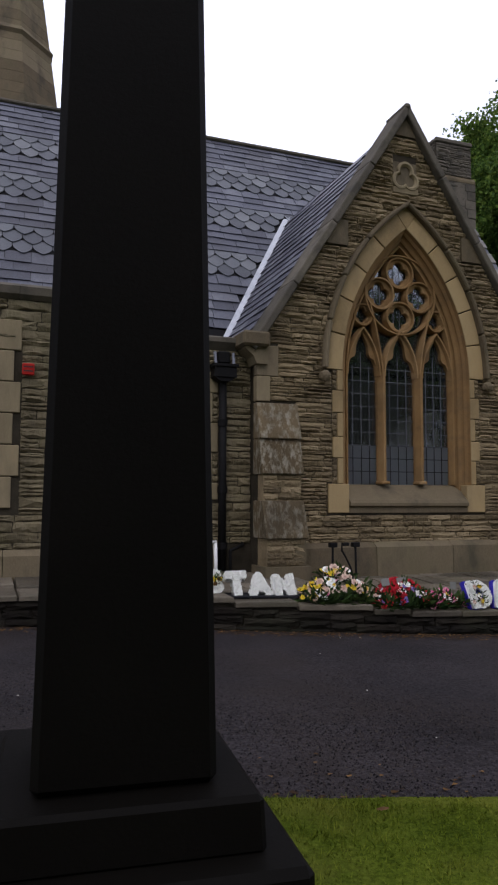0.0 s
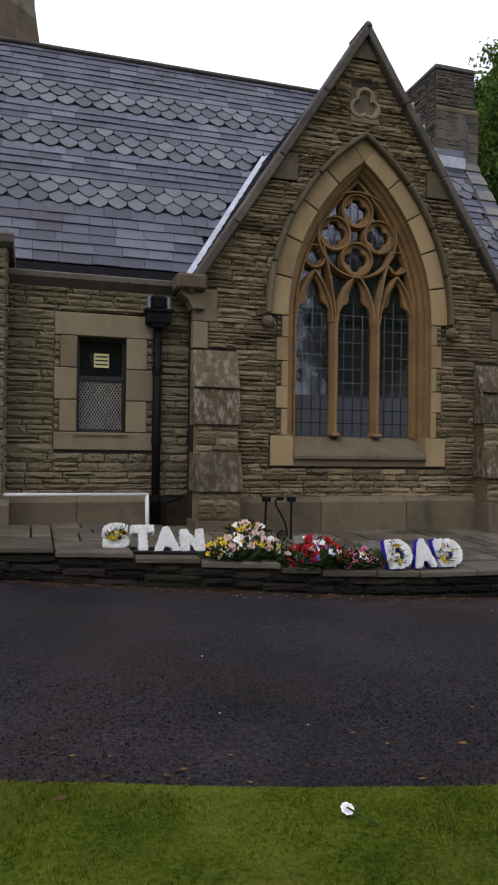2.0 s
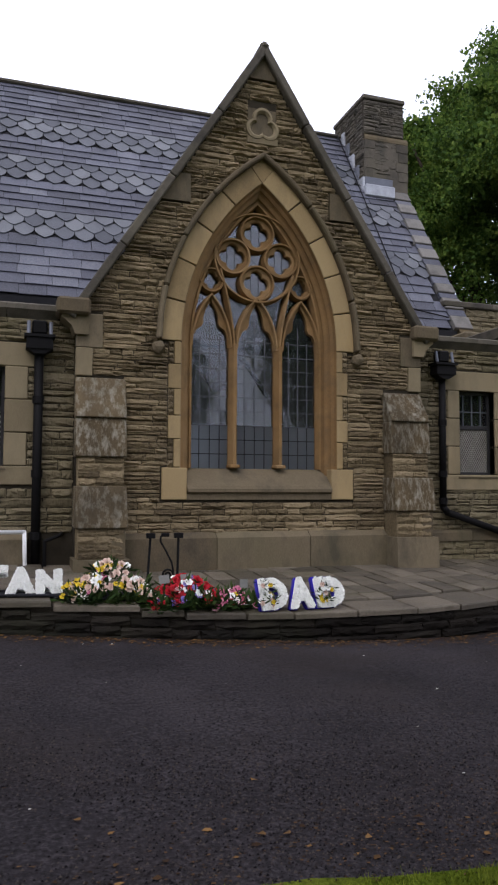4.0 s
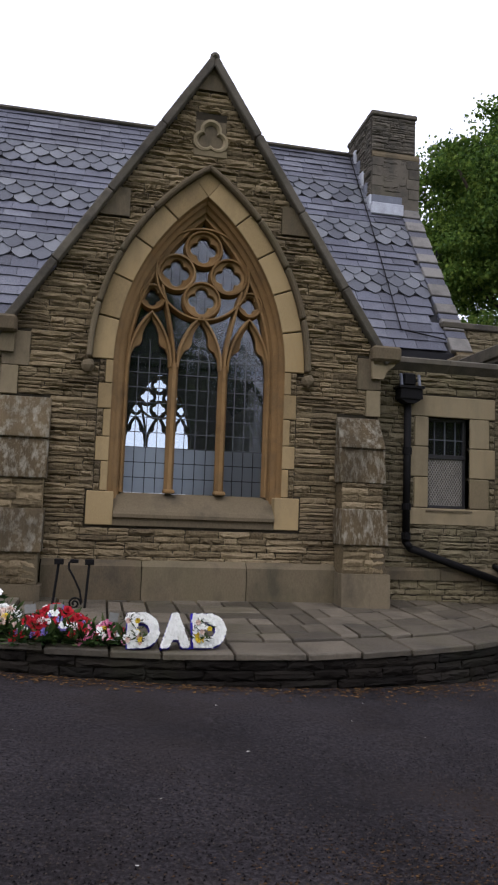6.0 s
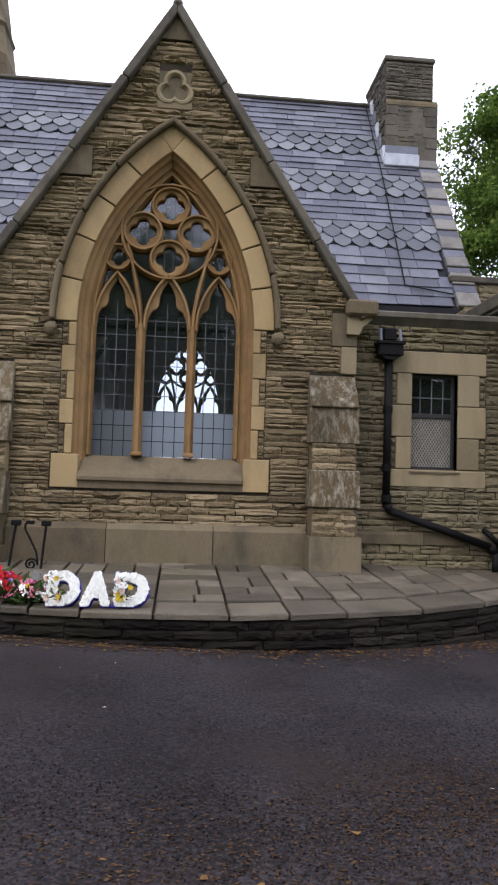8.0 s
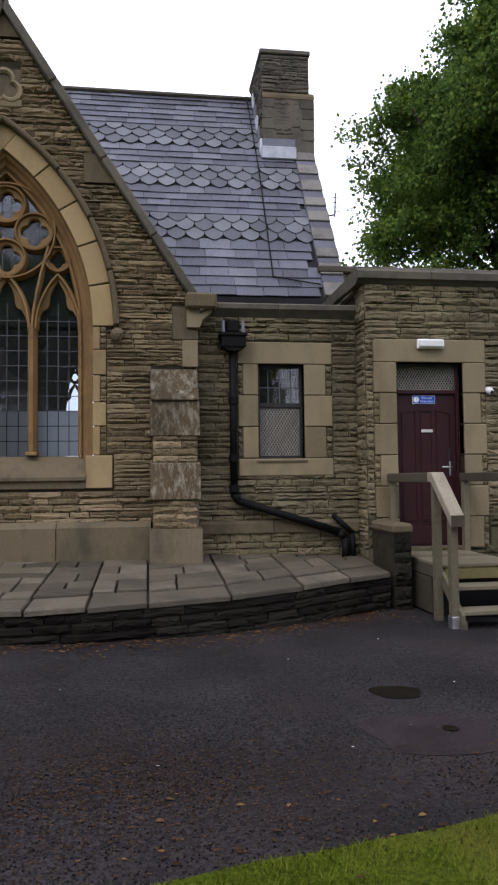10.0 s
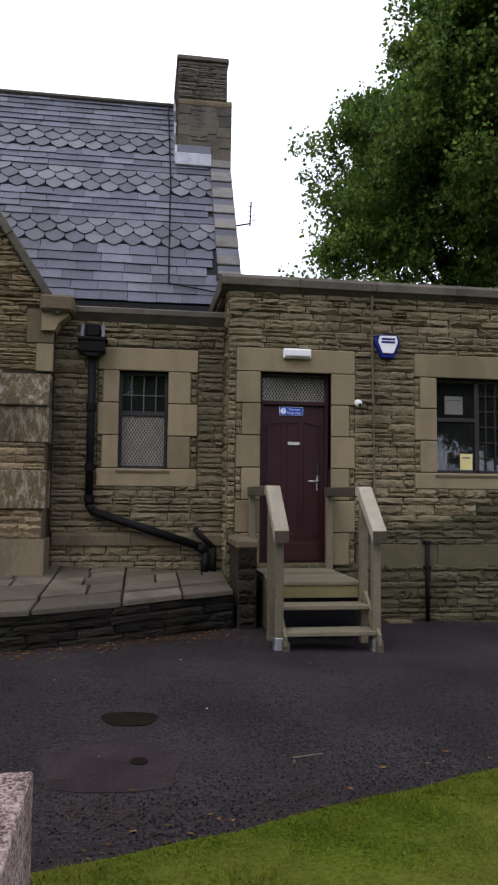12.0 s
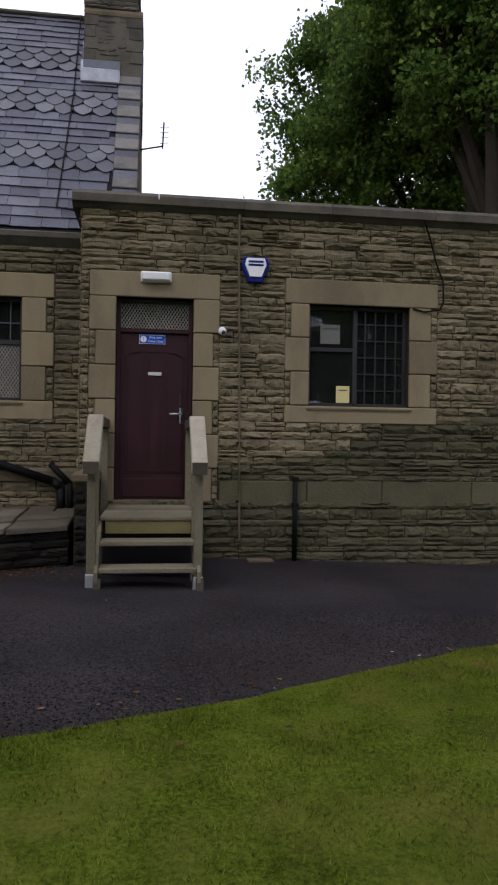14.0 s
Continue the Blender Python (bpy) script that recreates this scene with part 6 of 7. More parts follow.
g = ground_z(9.0, 1.5)
arc = [(1.85 - 0.95 * math.sin(radians(a)), 0.35 + 0.465 * math.cos(radians(a))) for a in range(0, 91, 6)]
hs, slab_ = headstone("headstone", [(1.86, g)] + arc + [(0.9, g)], 8.95, 9.085, GRANITE_PINK, "round-topped pink granite headstone with dark polished face")
part("polished_face", prism(bmesh.new(), [(y + 0.0, z - 0.02) for y, z in [(1.84, g + 0.03)] + arc[:-1] + [(0.93, g + 0.03)]], "x", 8.943, 8.949), GRANITE_DARK, hs, "dark polished face")


# ---- flowers ----
def petals(store, c, r, up, rr, layers=3, per=6):
    """A many-petalled bloom."""
    v, f = store
    q = up.to_track_quat("Z", "Y").to_matrix()
    for layer in range(layers):
        tilt = 0.25 + 0.5 * layer
        rad = r * (1 - 0.24 * layer)
        for i in range(per):
            a = 2 * math.pi * (i + 0.5 * layer) / per + rr.uniform(-0.15, 0.15)
            d = Vector((math.cos(a), math.sin(a), 0))
            s = Vector((-math.sin(a), math.cos(a), 0))
            h = Vector((0, 0, 1))
            b = len(v)
            tip = d * rad * math.cos(tilt) + h * rad * (math.sin(tilt) * 0.9 + 0.1)
            mid = d * rad * 0.6 * math.cos(tilt * 0.6) + h * rad * 0.25 * (1 + layer)
            for p in (Vector((0, 0, 0)), mid - s * rad * 0.42, tip - s * rad * 0.18, tip + s * rad * 0.18, mid + s * rad * 0.42):
                v.append(tuple(Vector(c) + q @ p))
            f.append((b, b + 1, b + 2, b + 3, b + 4))


def sprays(store, c, n, size, rr, spread=1.0, low=0.0):
    """Loose leaves round a point."""
    v, f = store
    for _ in range(n):
        d = Vector((rr.gauss(0, 1), rr.gauss(0, 1), abs(rr.gauss(0, 0.7)) + low)).normalized()
        s = d.cross(Vector((rr.random(), rr.random(), rr.random()))).normalized()
        p = Vector(c) + d * size * rr.uniform(0.1, 0.7) * spread
        L = size * rr.uniform(0.5, 1.0)
        b = len(v)
        for q in (p - s * L * 0.03, p + d * L * 0.5 - s * L * 0.13, p + d * L, p + d * L * 0.5 + s * L * 0.13):
            v.append(tuple(q))
        f.append((b, b + 1, b + 2, b + 3))


def arrangement(name, label, x0, x1, y, base, high, deep, kinds, n, seed, group="funeral flowers"):
    rr = random.Random(seed)
    t = thing(name, label, "flowers", group)
    stores = {m.name: ([], []) for m, w_, r_ in kinds}
    green = ([], [])
    total = sum(w_ for _, w_, _ in kinds)
    for i in range(n):
        u, w_ = rr.uniform(-1, 1), rr.uniform(-1, 1)
        x, yy = (x0 + x1) / 2 + u * (x1 - x0) / 2, y + w_ * deep
        z = base + high * max(0.08, (1 - u * u * 0.75) * (1 - 0.55 * max(0, -w_) ** 1.5)) * rr.uniform(0.7, 1.05)
        pick, acc = rr.uniform(0, total), 0
        for m, wt, r_ in kinds:
            acc += wt
            if pick <= acc:
                up = Vector((u * 0.5, -0.75 + w_ * 0.4, 0.8 + rr.uniform(-0.2, 0.3)))
                petals(stores[m.name], (x, yy, z), r_ * rr.uniform(0.75, 1.2), up, rr, 3, 6)
                break
        sprays(green, (x, yy, z - 0.06), 4, 0.12, rr)
    for i in range(n):
        sprays(green, (rr.uniform(x0, x1), y - deep * rr.uniform(0.5, 1.1), base + 0.02), 3, 0.14, rr, 1.0, 0.0)
    part("moss_base", boxed(x0 + 0.06, x1 - 0.06, y - deep * 0.6, y + deep * 0.6, base - 0.01, base + 0.08, 0.02), FOAM, t)
    mesh_from("foliage", *green, FERN, t)["label"] = "dark green foliage"
    for m, wt, r_ in kinds:
        if stores[m.name][0]:
            ob = mesh_from("bloom_mass", *stores[m.name], m, t)
            ob["label"] = m.name.replace("_", " ")
            ob["kind"] = "stuff"
    return t


def floral_letter(char, x0, x1, y, base, height, label, extra=None, ribbon=False, seed=1):
    """A foam letter covered in white blossoms, standing tilted on its board."""
    rr = random.Random(seed)
    me = text_mesh(char, 1.0, 0.07, 0.0, 1.0, 0.03 if char == "S" else 0.045)
    xs_ = [v.co.x for v in me.vertices]
    ys_ = [v.co.y for v in me.vertices]
    sx_, sy_ = (x1 - x0) / (max(xs_) - min(xs_)), height / (max(ys_) - min(ys_))
    m = Matrix.Translation(((x0 + x1) / 2, y, base)) @ pose(0, 0, 0, 62, 0, 0) @ Matrix.Diagonal((sx_, sy_, 0.6, 1)) @ Matrix.Translation((-(max(xs_) + min(xs_)) / 2, -min(ys_), 0))
    t = thing("floral_letter", label, "flowers", "floral letters")
    me.transform(m)
    me.materials.clear()
    me.materials.append(PETAL_WHITE)
    if ribbon:
        wide = text_mesh(char, 1.0, 0.045, 0.0, 1.0, 0.085)
        wide.transform(Matrix.Translation((0, 0.028, -0.004)) @ m)
        wide.materials.clear()
        wide.materials.append(RIBBON)
        edging = new("ribbon", wide)
        edging.parent = t
        edging["label"] = "blue satin ribbon edging"
    letter = new("letter_base", me)
    letter.parent = t
    letter["label"] = "letter block edged with blue ribbon" if ribbon else "foam letter block"
    store = ([], [])
    me.calc_loop_triangles()
    want = Vector((0, -0.88, 0.47)).normalized()
    tris = []
    for tr in me.loop_triangles:
        if tr.normal.dot(want) > 0.6:
            tris.append(([Vector(me.vertices[i].co) for i in tr.vertices], tr.area))
    area = sum(a for _, a in tris)
    for pts_, a in tris:
        n = max(1, round(a / area * 560))
        for _ in range(n):
            u, w_ = sorted((rr.random(), rr.random()))
            p = pts_[0] * u + pts_[1] * (w_ - u) + pts_[2] * (1 - w_)
            petals(store, p + want * 0.006, 0.018 * rr.uniform(0.8, 1.2), want + Vector((rr.uniform(-0.5, 0.5), 0, rr.uniform(-0.5, 0.5))), rr, 2, 5)
    # rounded outline: blossoms over the rim
    for e in me.edges:
        a, b = Vector(me.vertices[e.vertices[0]].co), Vector(me.vertices[e.vertices[1]].co)
        if (a + b).y / 2 < y - 0.0 + 0.2 and not ribbon:
            for k in range(int((b - a).length / 0.03) + 1):
                p = a.lerp(b, rr.random())
                petals(store, p, 0.018, Vector((rr.uniform(-1, 1), -0.8, rr.uniform(-0.6, 0.8))), rr, 2, 5)
    ob = mesh_from("blossoms", *store, PETAL_WHITE, t)
    tagged(ob, "tight white chrysanthemum heads", kind="stuff")
    if extra:
        green, bl = ([], []), {}
        ex, ez, er, kinds = extra
        for _ in range(12):
            p = Vector((ex + rr.uniform(-1, 1) * (0.085 if char == "S" else er * 0.6), y - 0.01 - rr.random() * 0.04, base + ez + rr.uniform(-1, 1) * er * 0.8))
            mt = rr.choice(kinds)
            petals(bl.setdefault(mt.name, (mt, ([], [])))[1], p, 0.026, Vector((rr.uniform(-0.4, 0.4), -1, 0.4)), rr)
            sprays(green, p, 6, 0.07, rr)
        mesh_from("spray_leaves", *green, FERN, t)
        for mt, st in bl.values():
            tagged(mesh_from("spray_bloom", *st, mt, t), kind="stuff")
    return t


def py_(x):
    return pe(x) + 0.07


pz = 0.44
WHITES = [PETAL_WHITE, PETAL_BLUSH]
letters = [("S", 2.17, 2.42, (2.3, 0.145, 0.04, [PETAL_YELLOW, DEAD_LEAF, PETAL_YELLOW])), ("T", 2.45, 2.67, None), ("A", 2.67, 2.93, None), ("N", 2.95, 3.17, None)]
for i, (ch, a, b, ex) in enumerate(letters):
    floral_letter(ch, a, b, py_((a + b) / 2) + 0.2, pave_z(a) + 0.02, 0.26, "white chrysanthemum letter " + ch + " on a dark board", ex, False, 20 + i)
t = thing("letter_board", "dark slatted board under the white letters", "board")
v0, v1 = Vector((2.12, py_(2.12), 0)), Vector((3.22, py_(3.22), 0))
for k in range(3):
    bm = boxed(0, (v1 - v0).length, 0.05 + 0.12 * k, 0.15 + 0.12 * k, 0.0, 0.016, 0.003)
    bmesh.ops.transform(bm, matrix=Matrix.Translation((v0.x, v0.y, pave_z(2.2) + 0.004)) @ pose(0, 0, 0, 0, 0, math.degrees(math.atan2(v1.y - v0.y, v1.x - v0.x))), verts=bm.verts[:])
    part("slat", bm, FOAM, t)
for i, (ch, a, b, ex) in enumerate((("D", 4.95, 5.21, (4.99, 0.15, 0.13, WHITES + [PETAL_YELLOW])), ("A", 5.24, 5.48, None), ("D", 5.52, 5.8, (5.59, 0.14, 0.11, WHITES + [PETAL_YELLOW])))):
    floral_letter(ch, a, b, py_(5.3) + 0.02, pave_z(5) + 0.015, 0.29, "white floral letter " + ch + " edged in blue ribbon", ex, True, 40 + i)
arrangement("flower_arrangement", "mixed blush rose and white flower spray with dark foliage", 3.25, 4.0, py_(3.6) + 0.2, pave_z(3.6) + 0.02, 0.36, 0.2, [(PETAL_BLUSH, 4, 0.045), (PETAL_WHITE, 3.5, 0.036), (PETAL_YELLOW, 1.6, 0.034), (PETAL_PINK, 0.4, 0.036)], 110, 5)
arrangement("flower_arrangement", "small yellow and orange flower posy with trailing leaves", 3.16, 3.43, py_(3.2) + 0.08, pave_z(3.3) + 0.02, 0.2, 0.09, [(PETAL_YELLOW, 3, 0.04), (PETAL_BLUSH, 1, 0.045)], 16, 6)
arrangement("flower_arrangement", "red and purple flower spray with dark foliage", 3.97, 4.67, py_(4.25) + 0.16, pz, 0.27, 0.18, [(PETAL_RED, 6, 0.048), (PETAL_PURPLE, 2, 0.035), (PETAL_WHITE, 1.2, 0.038)], 135, 7)
arrangement("flower_arrangement", "bright pink and white wrapped flower bunch", 4.54, 4.95, py_(4.7) + 0.15, pz, 0.18, 0.12, [(PETAL_PINK, 4, 0.04), (PETAL_WHITE, 2, 0.035), (PETAL_RED, 1, 0.04), (PETAL_YELLOW, 0.7, 0.03)], 60, 8)
for k, (x, y, w_) in enumerate(((4.1, 6.95, 0.1), (4.32, 6.98, 0.11), (4.82, 6.74, 0.08))):
    c = thing("message_card", "small pale message card standing among the flowers", "card", "message cards")
    bm = boxed(-w_ / 2, w_ / 2, -0.002, 0.002, 0.0, 0.08)
    bmesh.ops.transform(bm, matrix=Matrix.Translation((x, y, pz + 0.24 - 0.04 * (k == 2))) @ pose(0, 0, 0, -14, rng.uniform(-8, 8), 0), verts=bm.verts[:])
    part("card", bm, PAPER_GREY, c)
    part("stick", rod(bmesh.new(), (x, y + 0.01, pz), (x, y + 0.006, pz + 0.26 - 0.04 * (k == 2)), 0.004, 6), FERN, c)

# wrought-iron flower stand before the plinth
st = thing("flower_stand", "black wrought-iron flower stand with scrolled middle", "stand")
bz = pave_z(4.3) + 0.045
for k, (xa, xb) in enumerate(((4.2, 4.25), (4.55, 4.58))):
    part("upright", rod(bmesh.new(), (xa, 8.42, bz), (xb, 8.5, bz + 0.56), 0.015, 8), IRON, st)
    part("pad", boxed(xb - 0.05, xb + 0.05, 8.46, 8.54, bz + 0.52, bz + 0.58, 0.006), IRON, st)
scroll = [(4.4 + 0.07 * (1 - i / 26) * math.cos(i * 0.5) + 0.04, 8.45, bz + 0.1 + 0.07 * (1 - i / 26) * math.sin(i * 0.5)) for i in range(22)][::-1]
scroll += [(4.51, 8.45, bz + 0.14), (4.49, 8.45, bz + 0.24), (4.42, 8.45, bz + 0.38), (4.36, 8.46, bz + 0.48), (4.36, 8.46, bz + 0.54), (4.41, 8.46, bz + 0.58)]
part("scroll", pipe(bmesh.new(), scroll, 0.012, 6), IRON, st)
part("pad", boxed(4.37, 4.46, 8.44, 8.5, bz + 0.54, bz + 0.58, 0.006), IRON, st)
part("foot_bar", rod(bmesh.new(), (4.2, 8.42, bz + 0.012), (4.55, 8.42, bz + 0.012), 0.01, 8), IRON, st)

# cut white flower on the lawn
fl = thing("cut_flower", "single white cut flower lying on the lawn", "flower")
stf = ([], [])
gx_, gy_ = 2.6, 2.47
gz_ = ground_z(gx_, gy_)
petals(stf, (gx_, gy_, gz_ + 0.04), 0.028, Vector((0, -0.6, 1)), random.Random(4), 4, 9)
mesh_from("bloom", *stf, PETAL_WHITE, fl)
part("stem", rod(bmesh.new(), (gx_, gy_, gz_ + 0.05), (gx_ + 0.08, gy_ - 0.12, gz_ + 0.03), 0.004, 6), FERN, fl)


# ---- trees ----
def tree_meshes(seed, radii, centre_z, clumps, leaves, coarse=1.0):
    """Crown of leafy clumps round a forked trunk, about the origin."""
    r = np.random.default_rng(seed)
    a = r.normal(size=(clumps, 3))
    a /= np.linalg.norm(a, axis=1)[:, None]
    a[:, 2] = np.abs(a[:, 2]) * np.sign(r.uniform(-0.45, 1, clumps))
    bulge = np.array([0.86 + 0.28 * noise.noise(Vector(p) * 2.3) + 0.16 * noise.noise(Vector(p) * 5.1) for p in a])
    depth = r.uniform(0.0, 1.0, clumps) ** 0.45
    c = a * (bulge * (0.45 + 0.55 * depth))[:, None] * np.array(radii) + np.array((0, 0, centre_z))
    size = r.uniform(0.45, 1.0, clumps)
    n = clumps * leaves
    off = np.clip(r.normal(size=(n, 3)), -1.35, 1.35) * np.array((0.46, 0.46, 0.27)) * np.repeat(size, leaves)[:, None]
    p = np.repeat(c, leaves, axis=0) + off
    d = r.normal(size=(n, 3)) + np.array((0, 0, -0.5))
    d /= np.linalg.norm(d, axis=1)[:, None]
    s = np.cross(d, r.normal(size=(n, 3)))
    s /= np.linalg.norm(s, axis=1)[:, None]
    L = r.uniform(0.09, 0.19, n)[:, None] * coarse
    up = np.cross(d, s) * L * 0.12
    v = np.stack([p, p + d * L * 0.45 - s * L * 0.42 + up, p + d * L, p + d * L * 0.45 + s * L * 0.42 + up], axis=1).reshape(-1, 3)
    f = np.arange(n * 4).reshape(-1, 4)
    return v.tolist(), f.tolist()


def tree(label, seed, x, y, radii, centre_z, clumps, leaves, group="trees", coarse=1.0):
    t = thing("tree", label, "tree", group, at=pose(x, y, ground_z(x, y)))
    bm = rod(bmesh.new(), (0, 0, -0.3), (0.2, 0.1, centre_z * 0.55), 0.55, 12, 0.36)
    rt = random.Random(seed)
    for i in range(9):
        an = i * 2.4
        z0 = centre_z * rt.uniform(0.35, 0.62)
        end = Vector((math.cos(an) * radii[0] * 0.7, math.sin(an) * radii[1] * 0.7, centre_z + radii[2] * rt.uniform(-0.2, 0.6)))
        start = Vector((0.12, 0.05, z0))
        mid = start.lerp(end, 0.5) + Vector((0, 0, 0.6))
        rod(bm, start, mid, 0.19, 8, 0.12)
        rod(bm, mid, end, 0.12, 8, 0.04)
    part("trunk", bm, BARK, t)
    v, f = tree_meshes(seed, radii, centre_z, clumps, leaves, coarse)
    ob = mesh_from("crown", v, f, LEAF, t)
    tagged(ob, "dense mid-green leaves with gaps", kind="stuff")
    return t


big = tree("large broadleaf tree in full dark green leaf behind the annex", 11, 21.2, 23.5, (7.0, 5.2, 8.6), 10.6, 2000, 130)
near = tree("leafy broadleaf tree with brighter hanging branches beyond the annex", 12, 19.8, 18.0, (4.2, 3.8, 4.6), 13.2, 800, 120)
# cemetery trees across the lawn behind the walker, seen only in the glass
across = tree("broadleaf cemetery tree standing across the lawn", 13, -14.0, -17.0, (6.4, 5.4, 7.0), 8.6, 520, 40, "cemetery trees", 3.0)
for k, (x, y, s) in enumerate(((-4.5, -22, 1.05), (4.5, -18, 0.95), (21.5, -20, 1.0), (28.5, -17, 1.0), (-24, -10, 1.0), (38, -8, 1.1), (13, -40, 1.0))):
    b = copy_thing(across, pose(x, y, ground_z(x, y), 0, 0, 67 * k))
    b.scale = (s, s, s)


# ---- lawn, litter ----
r = np.random.default_rng(5)
n = 300000
gx = r.uniform(-2.5, 15.5, n)
ed = np.interp(gx, [-3 + 0.1 * i for i in range(200)], [edge(-3 + 0.1 * i) for i in range(200)])
gy = ed - 4.6 * r.uniform(0, 1, n) ** 1.3 + 0.015
gz = 0.34 - 0.034 * gx - 0.03 * np.clip(3.5 - gy, 0, 6) + 0.02 * np.clip((ed - gy) * 6, 0, 1) - 0.003
tuft = np.sin(gx * 9.1 + np.sin(gy * 7)) * np.sin(gy * 11.3 + np.sin(gx * 5.3)) + 0.6 * np.sin(gx * 1.7) * np.sin(gy * 2.3 + 1)
h = r.uniform(0.01, 0.03, n) * np.clip(0.8 + 0.45 * tuft, 0.25, 1.7)
an, lean = r.uniform(0, 6.283, n), r.normal(size=(n, 2)) * 0.55
wx, wy = np.cos(an) * 0.003, np.sin(an) * 0.003
v = np.stack([np.stack([gx - wx, gy - wy, gz], 1), np.stack([gx + wx, gy + wy, gz], 1), np.stack([gx + lean[:, 0] * h, gy + lean[:, 1] * h, gz + h], 1)], axis=1).reshape(-1, 3)
me = bpy.data.meshes.new("grass")
me.vertices.add(n * 3)
me.vertices.foreach_set("co", v.ravel())
me.loops.add(n * 3)
me.loops.foreach_set("vertex_index", np.arange(n * 3))
me.polygons.add(n)
me.polygons.foreach_set("loop_start", np.arange(n) * 3)
me.update(calc_edges=True)
me.materials.append(GRASS)
tagged(new("grass", me), "short mown green lawn grass", "grass", kind="stuff")


def litter(name, label, spots, size, material, seed):
    rr = random.Random(seed)
    v, f = [], []
    for x, y, z in spots:
        s, a = size * rr.uniform(0.5, 1.3), rr.uniform(0, 6.28)
        b = len(v)
        for i in range(5):
            t_ = a + i * 1.2566
            q = s * (0.55 if i % 2 else 1.0)
            v.append((x + q * math.cos(t_), y + q * 0.7 * math.sin(t_), z + 0.006 + rr.uniform(0, 0.35) * s))
        f.append(tuple(range(b, b + 5)))
    ob = mesh_from(name, v, f, material)
    return tagged(ob, label, "leaves", kind="stuff")


rr = random.Random(9)
spots = []
for _ in range(2600):
    x = rr.uniform(-1, 10.3)
    y = pe(x) - 0.04 - abs(rr.gauss(0, 0.14)) * (1.6 if x > 7 else 1)
    spots.append((x, y, ground_z(x, y)))
for _ in range(260):
    x = rr.uniform(0, 14)
    y = edge(x) + abs(rr.gauss(0, 0.35))
    spots.append((x, y, ground_z(x, y)))
for _ in range(160):
    x, y = rr.uniform(9.4, 10.7), rr.uniform(7.3, 8.1)
    spots.append((x, min(y, pe(min(x, 10.35)) - 0.02), ground_z(x, y)))
litter("fallen_leaves", "brown fallen leaves along the wall foot", spots, 0.02, DEAD_LEAF, 1)
crumbs = []
for cx, cy, sx_, sy_, many in ((4.6, 2.75, 0.9, 0.2, 1200), (6.2, 3.0, 0.6, 0.3, 2200), (7.5, 3.45, 0.5, 0.35, 4000), (9.0, 3.6, 0.8, 0.3, 900)):
    for _ in range(many):
        x, y = rr.gauss(cx, sx_), rr.gauss(cy, sy_)
        if y > edge(x):
            crumbs.append((x, y, ground_z(x, y) - 0.003))
litter("leaf_crumbs", "brown crumbled leaf litter on the asphalt by the lawn", crumbs, 0.009, LEAF_CRUMB, 6)
spots = [(x, y, ground_z(x, y)) for x, y in ((rr.uniform(-1, 14), rr.uniform(2.9, 6.6)) for _ in range(45)) if y > edge(x) + 0.05 and y < pe(min(x, 10.3)) - 0.05]
litter("scraps", "pale petals and bits on the asphalt", spots + [(3.3, 6.5, 0.24), (3.38, 6.48, 0.24), (3.31, 6.52, 0.25)], 0.012, PALE_BIT, 2)
spots = [(x, y, ground_z(x, y) + 0.03) for x, y in ((rr.uniform(0, 14), 0) for _ in range(26)) for y in (edge(x) - rr.uniform(0.05, 2.2),)]
litter("lawn_leaves", "scattered yellow leaves on the lawn", spots, 0.03, DEAD_LEAF, 3)
# loose grit on the drive near the lawn
n = 120000
gx = r.uniform(-1, 15, n)
ed = np.interp(gx, [-3 + 0.1 * i for i in range(200)], [edge(-3 + 0.1 * i) for i in range(200)])
gy = ed + np.abs(r.normal(size=n)) * 1.5 + 0.02
gz = 0.34 - 0.034 * gx - 0.03 * np.clip(3.5 - gy, 0, 6)
sz = r.uniform(0.002, 0.0075, n) * np.clip(1.15 - 0.12 * (gy - ed), 0.6, 1.15)
q = np.stack([np.stack([gx - sz, gy - sz * 0.6, gz], 1), np.stack([gx + sz, gy - sz * 0.5, gz], 1), np.stack([gx + sz * 0.1, gy + sz, gz], 1), np.stack([gx, gy, gz + sz], 1)], axis=1)
patchy = np.sin(gx * 2.1 + np.sin(gy * 1.7)) * np.sin(gy * 2.6 + np.sin(gx * 1.3)) + r.normal(size=n) * 0.5
on_patch = ((gx > 8.76) & (gx < 9.6) & (gy > 3.78) & (gy < 4.47)) | (np.hypot(gx - 9.28, gy - 4.86) < 0.18)
keep = (gy < 6.2) & (patchy > -0.35) & ~on_patch
q = q[keep]
v = q.reshape(-1, 3).tolist()
f = []
for b in range(0, len(v), 4):
    f += [(b, b + 1, b + 3), (b + 1, b + 2, b + 3), (b + 2, b, b + 3)]
tagged(mesh_from("grit", v, f, surface("dark_grit", [(0.007, 0.006, 0.007), (0.017, 0.0145, 0.0155), (0.034, 0.028, 0.027), (0.058, 0.048, 0.041)], 0.9, 3, 30, 0.0, 0.9)), "fine loose grit on the asphalt", "grit", kind="stuff")
twig = thing("twig", "thin pale twig lying on the asphalt", "twig")
part("stick", rod(bmesh.new(), (10.2, 4.13, ground_z(10.2, 4.13) + 0.01), (10.39, 4.19, ground_z(10.39, 4.19) + 0.012), 0.004, 6, 0.0025), TIMBER, twig)

# ---- stonework and slates, piece by piece ----
def hole_spans(x0, x1, holes):
    """holes: (x0, x1, z0, z1) with their dressed margins."""
    return lambda z: minus((x0, x1), [(h[0], h[1]) for h in holes if h[2] < z < h[3]])


